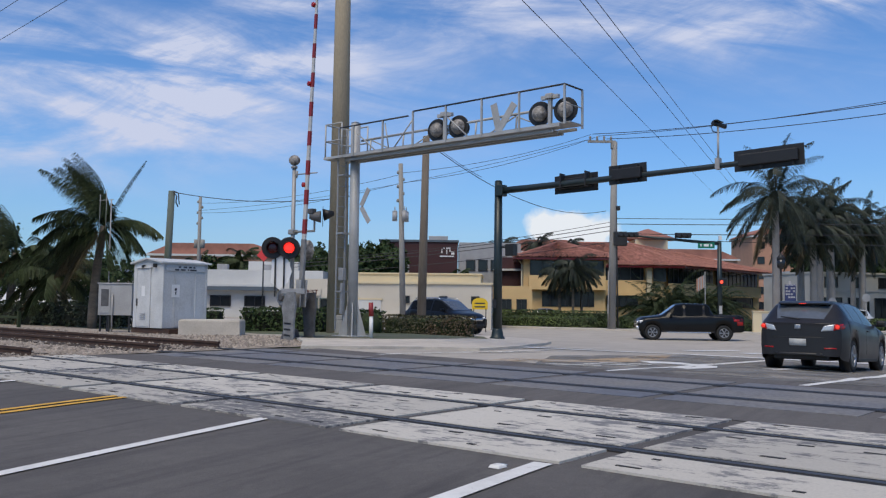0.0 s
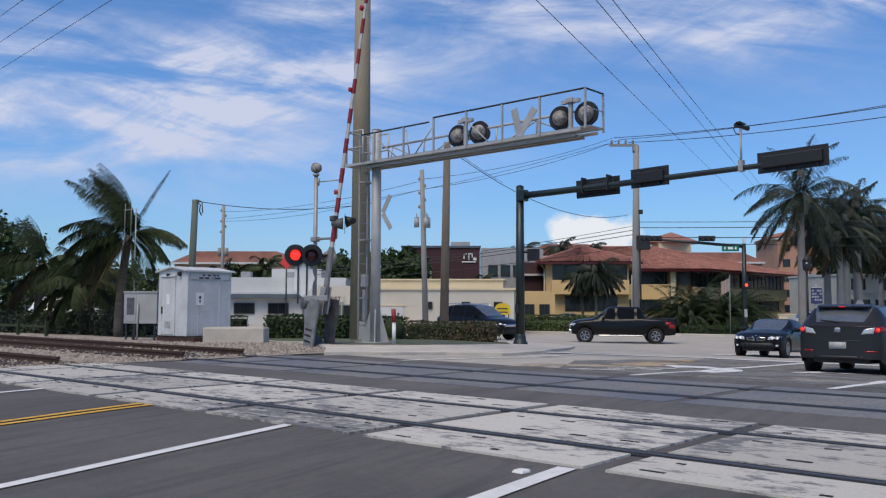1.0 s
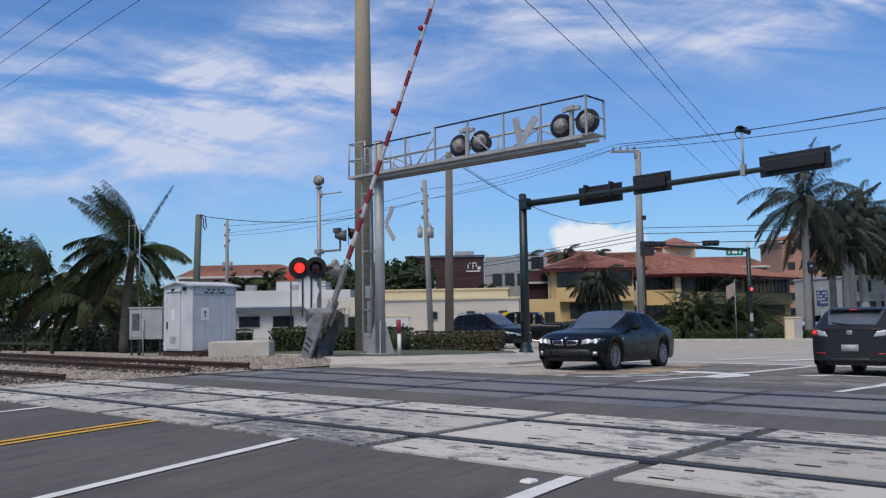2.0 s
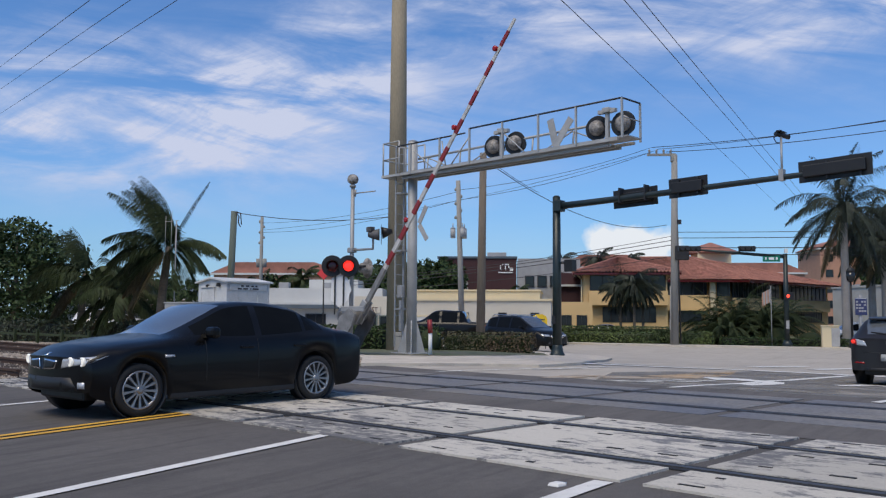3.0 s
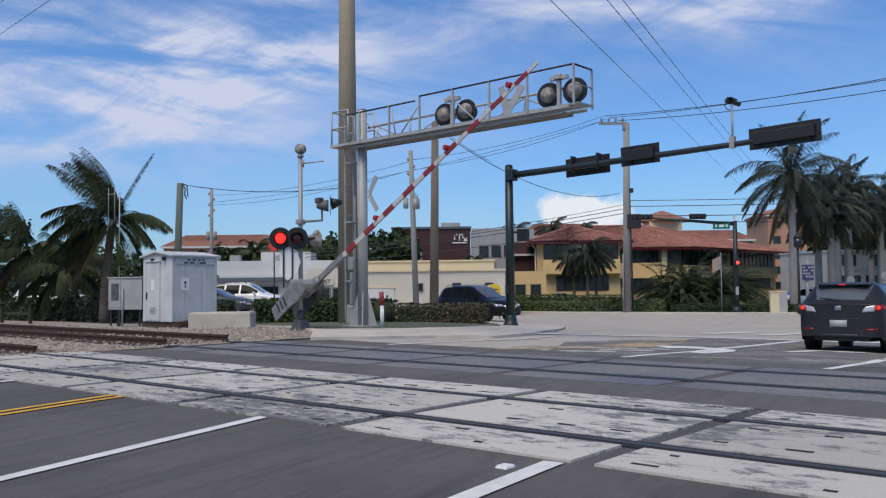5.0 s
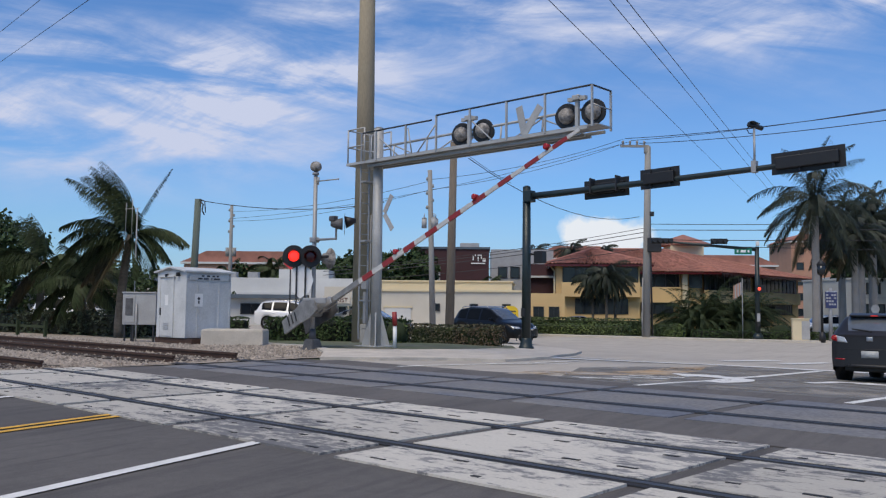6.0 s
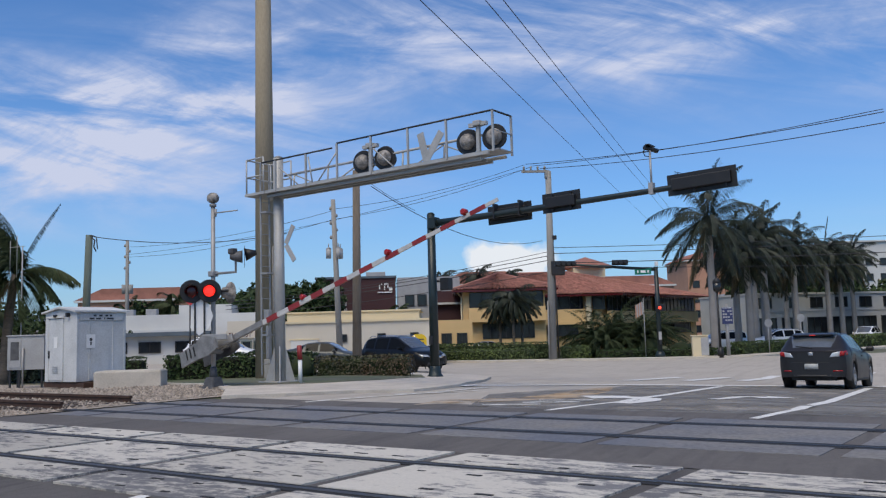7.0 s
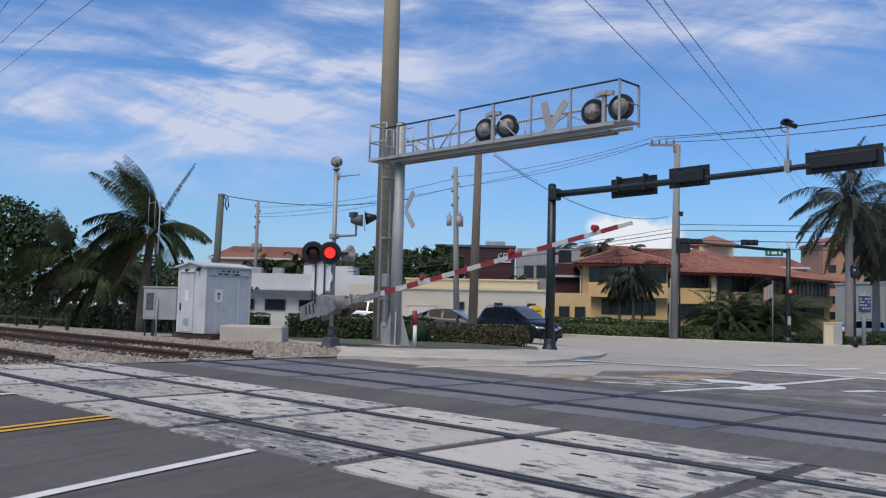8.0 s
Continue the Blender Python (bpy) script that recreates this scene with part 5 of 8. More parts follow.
def frond(rng, base, az, el, length, droop, nleaf, llen, wind=(0, 0), hang=0.5, width=0.05, plume=0.0):
    """Quads of one feather frond and the points of its midrib."""
    p, pts = Vector(base), []
    d = Vector((math.cos(az) * math.cos(el), math.sin(az) * math.cos(el), math.sin(el)))
    steps = 12
    for i in range(steps + 1):
        pts.append(p.copy())
        p = p + d * (length / steps)
        d = (d + Vector((wind[0] * 0.05, wind[1] * 0.05, -droop / steps))).normalized()
    items = []
    for a, b, k in zip(pts, pts[1:], range(steps)):
        w = 0.035 * (1 - k / steps) + 0.008
        side = (b - a).cross(Vector((0, 0, 1))).normalized() * w
        items.append([a - side, a + side, b + side * 0.8, b - side * 0.8])
    for i in range(nleaf):
        u = 0.12 + 0.88 * i / nleaf
        k = min(int(u * steps), steps - 1)
        q = pts[k].lerp(pts[k + 1], u * steps - k)
        t = (pts[k + 1] - pts[k]).normalized()
        s = t.cross(Vector((0, 0, 1))).normalized()
        l = llen * (math.sin(math.pi * (0.15 + 0.8 * u)) ** 0.7) * rng.uniform(0.8, 1.15)
        for sg in (-1, 1):
            dd = (s * sg * 0.85 + t * 0.55 + Vector((0, 0, -hang * rng.uniform(0.6, 1.4) + plume * rng.uniform(-1, 1))) + Vector((wind[0] * 0.25, wind[1] * 0.25, 0))).normalized()
            w = dd.cross(t).normalized() * width * 0.5 + t * width * 0.5
            m_ = q + dd * l * 0.5 - Vector((0, 0, l * 0.06))
            e = q + dd * l - Vector((0, 0, l * 0.22 * (1 + hang)))
            items.append([q - w * 0.4, q + w * 0.4, m_ + w, m_ - w])
            items.append([m_ - w, m_ + w, e + w * 0.1, e - w * 0.1])
    return items


def palm(x, y, h, flen, n, seed, label, material=None, bark=None, r=(0.2, 0.14), wind=(0, 0), hang=0.5, shaft=0.0, lean=(0, 0), dry=0, nleaf=34, name="palm_tree", low=-0.7, width=0.06, llen=0.7, group="palm trees", steep=1.35, plume=0.0):
    rng = random.Random(seed)
    t = thing(name, stand(x, y), label, "palm tree", group)
    tr = Shape()
    pts = [(lean[0] * (k / 10) ** 2, lean[1] * (k / 10) ** 2, h * k / 10 - (0.1 if k == 0 else 0)) for k in range(11)]
    tr.path(pts, r[0], 12, r[1])
    part("trunk", tr, bark or BARK, t)
    top = Vector((lean[0], lean[1], h))
    if shaft:
        part("crownshaft", Shape().tube(top, top + Vector((0, 0, shaft)), r[1] * 1.25, r[1] * 0.7, 12), ROYALLEAF, t, "smooth green crownshaft")
        top = top + Vector((0, 0, shaft))
    items, old = [], []
    for i in range(n):
        u = (i + 0.5) / n
        az = i * 2.39996 + rng.uniform(-0.25, 0.25)
        el = steep - (steep - low) * u + rng.uniform(-0.12, 0.12)
        q = frond(rng, top, az, el, flen * rng.uniform(0.85, 1.1), 1.1 + 0.9 * (1 - u), nleaf, llen, wind, hang, width, plume)
        (old if i >= n - dry else items).extend(q)
    quads("crown", items, material or PALMLEAF, t)
    if old:
        quads("dry_fronds", old, DRYLEAF, t)
    return t


# trackside, behind the hut
def blown_palm(x, y, h, lean, fronds, seed, label):
    """A palm in a side wind; fronds: how many, azimuth, rise, spread, length, droop, wind, dry."""
    rng = random.Random(seed)
    t = thing("palm_tree", stand(x, y), label, "palm tree", "palm trees")
    pts = [(lean * (k / 10) ** 2, 0, h * k / 10 - (0.1 if k == 0 else 0)) for k in range(11)]
    part("trunk", Shape().path(pts, 0.2, 12, 0.15), BARK, t)
    top = Vector((lean, 0, h))
    green, old = [], []
    for n, az, el, spread, ln, droop, wind, dry in fronds:
        for _ in range(n):
            q = frond(rng, top, radians(az + rng.uniform(-spread, spread)), radians(el + rng.uniform(-9, 9)), ln * rng.uniform(0.88, 1.1), droop * rng.uniform(0.85, 1.15), 78, 0.22 if spread < 5 else 0.66, (wind, 0), 0.6, 0.034, 0.2)
            (old if dry else green).extend(q)
    quads("crown", green, PALMLEAF, t)
    quads("dry_fronds", old, DRYLEAF, t)


blown_palm(-14.4, 36.0, 4.2, 0.35, ((10, 100, 84, 90, 3.4, 0.3, -2.0, 0), (7, 160, 72, 70, 3.3, 0.5, -1.5, 0), (5, 178, 40, 30, 3.0, 1.5, -0.8, 0), (6, 185, 12, 40, 3.0, 1.3, -0.4, 0), (4, 200, -18, 45, 2.9, 1.1, -0.3, 0), (4, 215, -38, 40, 2.8, 0.9, 0.0, 1), (3, 0, 38, 24, 2.5, 2.0, 0.3, 0), (3, -20, 5, 30, 2.5, 1.5, 0.0, 0), (2, -60, -20, 30, 2.4, 1.2, 0.0, 0), (1, 3, 66, 2, 3.2, 0.2, 0.3, 0)), 5, "windblown coconut palm with drooping fronds behind the hut")
blown_palm(-20.3, 41.0, 3.3, 0.2, ((6, 110, 80, 90, 2.7, 0.4, -1.6, 0), (5, 180, 40, 40, 2.9, 1.5, -0.6, 0), (6, 200, 8, 60, 3.0, 1.3, -0.3, 0), (5, 10, 30, 40, 2.7, 1.6, 0.0, 0), (5, -50, -5, 50, 2.8, 1.2, 0.0, 0), (4, 225, -35, 40, 2.7, 0.9, 0.0, 1)), 8, "dark coconut palm with ragged drooping fronds")
palm(-17.4, 39.0, 2.3, 2.7, 20, 17, "low dark palm in the thicket beside the tracks", hang=0.6, dry=3, llen=0.8, nleaf=50, low=-0.9, width=0.05)
tree(-28.8, 50.0, 7.6, [(0, 0, 5.6, 2.8, 1.9), (-2.6, 0, 5.0, 2.5, 1.9), (2.5, -0.5, 4.6, 2.3, 1.8), (0.3, -1, 3.2, 3.6, 1.9), (-4.5, 0, 4.2, 2.4, 2.0), (1.0, -1, 1.6, 3.6, 1.4)], 3, "dense round-topped broadleaf tree by the tracks", 16000, 0.26)
tree(-37.0, 54.0, 7.6, [(0, 0, 5.2, 3.0, 2.1), (-3, 0, 5.0, 2.8, 1.9), (2.8, -0.5, 4.4, 2.6, 1.9), (0.3, -1, 2.6, 3.8, 1.9)], 31, "dense round-topped broadleaf tree by the tracks", 9000, 0.3)
tree(-20.5, 49.0, 6.0, [(0, 0, 2.6, 2.6, 1.6), (2.6, 0, 2.2, 2.2, 1.4), (-2.6, 0, 2.6, 2.4, 1.7), (5.0, 0.5, 1.8, 2.0, 1.2)], 33, "low dark thicket behind the palms", 5000, 0.28)
hedge((-26, 42.5), (-13.2, 36.8), 1.0, 0.95, DARKLEAF, "dark clipped hedge behind the tracks", 4, 90, 0.16, 0.25)
hedge((-46, 56), (-27, 43.5), 1.2, 1.1, DARKLEAF, "dark clipped hedge behind the tracks", 44, 60, 0.18, 0.25)
hedge((-9.6, 34.2), (-8.6, 34.2), 0.7, 0.85, LEAF, "small clipped hedge beside the hut", 7, 150)
# round the poles
hedge((-7.5, 33.2), (-4.35, 32.8), 1.1, 0.88, LEAF, "green hedge behind the gravel", 1, 170, 0.12, 0.12)
hedge((-4.0, 33.2), (-2.3, 32.8), 0.9, 0.83, LEAF, "loose green shrubs beside a marker post", 2, 170, 0.13, 0.2)
hedge((-2.1, 32.4), (1.15, 31.9), 1.2, 0.72, REDHEDGE, "reddish-brown clipped hedge on the corner island", 3, 190, 0.1, 0.07)
bush(-2.6, 31.4, 0.5, 0.4, 0.9, HEDGE, "loose green shrub beside the gantry post", 21, 500, 0.14)
# far side of the junction
hedge((1.5, 70.5), (11.2, 64.6), 1.5, 0.85, HEDGE, "long clipped green hedge along the far kerb", 12, 60, 0.17, 0.08)
hedge((1.5, 73.5), (13.5, 68.2), 1.6, 1.25, HEDGE, "taller clipped green hedge behind", 13, 50, 0.18, 0.1)
hedge((13.0, 63.6), (14.9, 62.8), 1.0, 0.95, HEDGE, "square clipped green shrub at the far kerb", 14, 90, 0.16, 0.08)
hedge((15.4, 62.8), (24.5, 59.8), 1.2, 0.6, LEAF, "low dark hedge along the far kerb", 15, 70, 0.16, 0.08)
hedge((24.6, 60.5), (38.0, 71.0), 1.2, 0.9, HEDGE, "clipped hedge along the side street", 16, 60, 0.17, 0.08)
hedge((38.0, 71.0), (56.0, 86.0), 1.2, 1.0, HEDGE, "clipped hedge along the side street", 17, 40, 0.2, 0.1)
for i, (x, y, h, fl) in enumerate(((15.9, 66.0, 0.5, 2.2), (17.6, 66.5, 0.9, 2.6), (19.4, 65.5, 0.6, 2.1), (20.8, 66.5, 0.7, 2.2), (16.6, 64.8, 0.3, 1.7), (18.9, 64.6, 0.3, 1.6))):
    palm(x, y, h + 0.7, fl * 1.5, 44, 60 + i, "low feathery palm clump before the tan building", hang=0.25, nleaf=70, low=0.0, r=(0.25, 0.2), llen=0.42, width=0.022, plume=0.45, name="shrub_palm", group="shrub palms")
for i, (x, y) in enumerate(((15.0, 65.0), (17.0, 64.0), (19.6, 63.8), (21.8, 63.5), (14.4, 66.8))):
    bush(x, y, 1.0, 0.8, 1.1 + 0.2 * (i % 3), LEAF, "dark green shrub before the tan building", 80 + i, 500, 0.22)
for i, (x, y, h, fl) in enumerate(((11.2, 74.5, 5.0, 2.1), (10.2, 75.5, 4.5, 1.9), (12.1, 75.6, 4.6, 1.8), (6.4, 96.0, 8.0, 2.2), (10.8, 98.0, 8.4, 2.2), (14.0, 97.0, 8.2, 2.0))):
    palm(x, y, h, fl * 1.15, 32, 100 + i, "feathery palm with hanging fronds before the tan building", ROYALLEAF, hang=1.1, nleaf=60, low=-1.1, r=(0.13, 0.1), llen=0.5, width=0.03, plume=0.4, steep=1.2)
ROYALS = ((23.0, 60.0, 8.4, 3.9), (31.3, 70.0, 8.2, 3.3), (38.2, 79.0, 8.0, 3.3), (45.0, 86.0, 8.1, 3.2), (27.6, 67.0, 7.2, 3.2), (35.6, 80.0, 7.4, 3.2), (51.5, 93.0, 8.2, 3.0), (27.5, 64.5, 6.4, 3.0), (42.5, 90.0, 7.6, 3.0), (33.0, 76.0, 8.6, 3.2), (40.5, 84.0, 7.0, 3.2), (48.5, 90.0, 7.2, 3.0))
for i, (x, y, h, fl) in enumerate(ROYALS):
    palm(x, y, h, fl * 1.18, 36, 200 + i, "tall royal palm with grey trunk along the street", ROYALLEAF, ROYALBARK, r=(0.3, 0.22), hang=0.55, shaft=1.1, nleaf=84 if i < 2 else 54, low=-1.0, dry=3, llen=0.7, width=0.032 if i < 2 else 0.05, plume=0.6, wind=(-0.15, 0), group="royal palms", steep=1.45)
# behind the low buildings
tree(-8.2, 76.0, 7.6, [(0, 0, 5.0, 3.0, 2.2), (3.2, 0, 5.2, 2.4, 2.0), (-2.8, 0, 4.6, 2.6, 2.2), (0.5, -0.5, 3.2, 3.8, 1.8)], 40, "dark green tree behind the white building", 11000, 0.42)
tree(-14.0, 80.0, 7.0, [(0, 0, 3.8, 3.0, 2.2), (2.6, 0, 4.0, 2.6, 2.0), (-3.2, 0, 3.2, 2.6, 1.8)], 41, "dark green tree behind the white building", 8000, 0.44)
tree(-24.0, 92.0, 7.0, [(0, 0, 4.0, 3.0, 2.2), (3.0, 0, 3.8, 2.6, 2.0), (-3.2, 0, 3.6, 2.6, 2.0)], 42, "dark green tree behind far roofs", 7000, 0.5)
palm(-20.4, 88.0, 5.4, 3.0, 16, 300, "palm rising behind the white buildings", hang=0.5, nleaf=22, r=(0.2, 0.15), width=0.12)
palm(-25.6, 90.0, 4.6, 2.6, 16, 301, "palm rising behind the white buildings", hang=0.5, nleaf=22, r=(0.2, 0.15), width=0.12)
palm(1.0, 71.5, 3.2, 2.1, 34, 302, "rounded bushy palm behind the low building", hang=0.15, nleaf=30, low=-0.7, r=(0.2, 0.16), llen=0.6, width=0.08)
tree(46.0, 107.0, 10.5, [(0, 0, 7.0, 3.6, 2.8), (5.0, 2, 7.2, 3.6, 2.8), (10.0, 4, 6.8, 3.8, 3.0), (15, 6, 6.6, 3.8, 3.0)], 46, "dark green trees behind the street palms", 12000, 0.55)
tree(60.0, 88.0, 9.0, [(0, 0, 4.6, 3.6, 3.0), (4.0, 2, 5.4, 3.4, 3.2), (-3.5, 2, 3.6, 2.8, 2.4), (8, 2, 4.6, 3.6, 3.2)], 47, "dark green trees along the side street", 10000, 0.5)
tree(58.0, 122.0, 10.0, [(0, 0, 6.5, 4.0, 3.0), (-4.0, 0, 6.5, 3.4, 2.6), (5.0, 0, 6.0, 3.4, 3.0)], 43, "dark green tree behind the street palms", 9000, 0.6)
tree(56.0, 100.0, 8.0, [(0, 0, 4.2, 3.4, 2.6), (-4.0, 0, 4.0, 3.0, 2.6), (4.0, 0, 4.4, 3.4, 3.0), (8.0, 0, 4.2, 3.4, 3.0)], 45, "dark green tree behind the street palms", 12000, 0.5)


# ---- buildings ----
def wall_box(t, x0, x1, y0, y1, z0, z1, material, name="wall", label=""):
    return part(name, Shape().box(((x0 + x1) / 2, (y0 + y1) / 2, (z0 + z1) / 2), (x1 - x0, y1 - y0, z1 - z0)), material, t, label)


def window(t, x, z, w, h, y=-0.03, frame_mat=None, mull=1):
    """A framed window on a wall that faces -y in the building's space."""
    fr = Shape()
    for dx, dz, sx, sz in ((-w / 2, 0, 0.08, h), (w / 2, 0, 0.08, h), (0, -h / 2, w + 0.08, 0.08), (0, h / 2, w + 0.08, 0.08)):
        fr.box((x + dx, y - 0.02, z + dz), (sx, 0.1, sz))
    for i in range(1, mull):
        fr.box((x - w / 2 + w / mull * i, y - 0.02, z), (0.05, 0.08, h))
    wd = part("window", fr, frame_mat or DARKMET, t)
    part("pane", Shape().box((x, y + 0.02, z), (w - 0.06, 0.03, h - 0.06)), WINDOW, wd)
    return wd


b = thing("low_building", pose(-9.6, 60.6, -0.75, 0, 0, -4), "long low cream stucco building with flat roof", "building", "low buildings")
wall_box(b, 0.6, 13.0, 0, 9, 0, 3.22, STUCCO, "wall", "cream stucco wall")
wall_box(b, 0.5, 13.1, -0.12, 9.1, 3.22, 3.36, CREAM, "parapet", "pale yellow coping")
wall_box(b, 3.0, 12.2, 2.0, 9.0, 3.36, 3.95, CREAM, "upper_wall", "pale yellow upper wall")
wall_box(b, 2.9, 12.3, 1.9, 9.1, 3.95, 4.05, CREAM, "coping")
wall_box(b, -0.6, 2.6, -0.25, 6, 0, 3.5, STUCCO, "wall", "cream stucco front bay")
part("garage_door", Shape().box((4.5, -0.03, 1.05), (1.8, 0.06, 2.1), bev=0.01), STUCCO2, b)
part("door_frame", Shape().box((4.5, -0.04, 2.15), (2.0, 0.1, 0.1)), CREAM, b)
for x in (7.1, 9.7, 11.9):
    window(b, x, 2.15, 0.5, 0.45)
part("signboard", Shape().box((0.3, -0.32, 2.6), (1.9, 0.08, 0.5)), STUCCO, b)
for i in range(3):
    window(b, -0.1 + 0.8 * i, 1.2, 0.6, 1.9, -0.29, GREENPOLE)


def text_part(txt, size, m, material, parent, name="lettering"):
    cu = bpy.data.curves.new(name, "FONT")
    cu.body, cu.size, cu.extrude, cu.align_x = txt, size, 0.01, "CENTER"
    ob = new(name, cu)
    dg = bpy.context.evaluated_depsgraph_get()
    me = bpy.data.meshes.new_from_object(ob.evaluated_get(dg))
    bpy.data.objects.remove(ob)
    me.materials.clear()
    me.materials.append(material)
    o = new(name, me)
    o.parent, o.matrix_basis = parent, m
    return o


text_part("FLORIST", 0.42, pose(0.3, -0.38, 2.45, 90, 0, 0), REDDARK, b)
b = thing("white_building", pose(-20.5, 66.5, -0.6, 0, 0, 2), "white low shop building with slate-blue fascia", "building", "low buildings")
wall_box(b, 0, 11.2, 0, 9, 0, 3.0, STUCCO2, "wall", "white painted wall")
wall_box(b, -0.2, 8.0, -0.7, 0.0, 2.55, 2.85, BLUEGREY, "fascia", "slate-blue canopy edge")
wall_box(b, -0.1, 11.3, 0.5, 9, 3.0, 4.15, STUCCO2, "upper_wall")
wall_box(b, 5.0, 9.0, 3.5, 9, 4.15, 4.95, STUCCO2, "roof_box")
wall_box(b, 8.2, 11.0, -1.0, 0.0, 2.0, 3.2, STUCCO2, "awning_sign", "white sign box over the entrance")
for i in range(3):
    part("lettering", Shape().box((8.9 + 0.7 * i, -1.02, 2.45 + 0.0 * i), (0.5, 0.03, 0.22)), INK, b)
for x in (1.2, 3.6, 6.2):
    window(b, x, 1.75, 1.5, 0.75, mull=2)
window(b, 9.6, 1.1, 1.6, 1.8, mull=2)
for x in (1.5, 3.2, 6.8):
    part("roof_unit", Shape().box((x, 2.5, 4.35), (0.8, 0.8, 0.6), bev=0.03), GALV, b)
b = thing("porch_house", pose(-29.5, 52.5, -0.2, 0, 0, -4), "small white house with columned porch behind palms", "building", "low buildings")
wall_box(b, 0, 10, 2.2, 9, 0, 2.5, STUCCO2)
part("roof", Shape().prism([(-0.5, 2.5), (10.5, 2.5), (5, 3.9)], 8.4, Matrix.Translation((0, 5.2, 0))), BLUEGREY, b, "grey low-pitched roof")
wall_box(b, -0.2, 10.2, 0.4, 2.2, 2.3, 2.55, STUCCO2, "porch_beam")
for x in (0.2, 2.6, 5.0, 7.4, 9.8):
    part("column", Shape().box((x, 0.7, 1.15), (0.35, 0.35, 2.3), bev=0.03), WHITE, b)
for x in (2.0, 5.0, 8.0):
    window(b, x, 1.3, 1.2, 1.2, 2.17, WHITE, 2)
b = thing("maroon_building", pose(-5.8, 80.5, -0.6, 0, 0, 0), "dark maroon restaurant building with pale wall sign", "building", "far buildings")
wall_box(b, 0, 7.2, 0, 8, 0, 7.4, MAROON, "wall", "dark maroon wall")
wall_box(b, -0.1, 7.3, -0.1, 8.1, 7.4, 7.6, BLUEGREY, "coping")
part("roof_unit", Shape().box((5.4, 2.5, 7.85), (1.8, 1.5, 0.5), bev=0.03), CABGREY, b)
for x, z, w, hh in ((5.75, 6.55, 0.1, 0.45), (5.95, 6.85, 0.1, 0.12), (6.2, 6.6, 0.1, 0.6), (6.35, 6.85, 0.35, 0.1), (6.5, 6.7, 0.1, 0.35), (6.75, 6.4, 0.3, 0.3), (6.2, 6.1, 1.3, 0.1)):
    part("sign_stroke", Shape().box((x, -0.06, z), (w, 0.06, hh)), WHITE, b)
for i in range(5):
    part("sign_stroke", Shape().box((2.6, -0.06, 3.6 + 0.5 * i), (0.28, 0.06, 0.3)), CABGREY, b)
b = thing("grey_building", pose(1.8, 92, -0.6, 0, 0, 0), "grey and brown office block with flat roofs", "building", "far buildings")
wall_box(b, 0, 6.5, 0, 8, 0, 8.2, CABGREY, "wall")
wall_box(b, 4.0, 8.5, -1.5, 6, 0, 6.6, MAROON, "wing", "brown wing")
wall_box(b, 3.6, 8.9, -2.0, 6.4, 5.2, 5.4, STUCCO2, "slab_roof")
for i in range(3):
    window(b, 1.2 + 1.3 * i, 5.8, 0.9, 1.1)
b = thing("tan_wall_building", pose(3.3, 74.6, -0.6, 0, 0, -3), "low tan wall with dark openings", "building", "far buildings")
wall_box(b, 0, 4.4, 0, 5, 0, 3.3, TAN)
for x in (0.9, 2.2, 3.5):
    window(b, x, 1.6, 0.8, 1.1, mull=2)


def tile_roof(t, quad, rows, cols, name="roof", label="red clay barrel tile roof"):
    """Barrel tiles in rows over a quad a (low left), b (low right), c (high right), d (high left)."""
    a, b_, c_, d_ = (Vector(p) for p in quad)
    n = (b_ - a).cross(d_ - a).normalized()
    if n.z < 0:
        n = -n
    vs, fs = [], []
    prof = [(0.0, 0.0), (0.12, 0.07), (0.3, 0.11), (0.5, 0.11), (0.66, 0.05), (0.72, 0.0), (1.0, 0.0)]
    for j in range(rows):
        v0, v1 = j / rows, (j + 1.06) / rows
        for i in range(cols):
            base = len(vs)
            for u, h in prof:
                uu = (i + u) / cols
                for v, lift in ((v0, 0.05), (min(v1, 1.0), 0.0)):
                    lo, hi = a.lerp(b_, uu), d_.lerp(c_, uu)
                    vs.append(lo.lerp(hi, v) + n * (h + lift))
            for k in range(len(prof) - 1):
                fs.append((base + 2 * k, base + 2 * k + 2, base + 2 * k + 3, base + 2 * k + 1))
    me = bpy.data.meshes.new(name)
    me.from_pydata(vs, [], fs)
    me.materials.append(TILE)
    ob = new(name, me)
    ob.parent = t
    ob["label"] = label
    ob["kind"] = "stuff"
    return ob


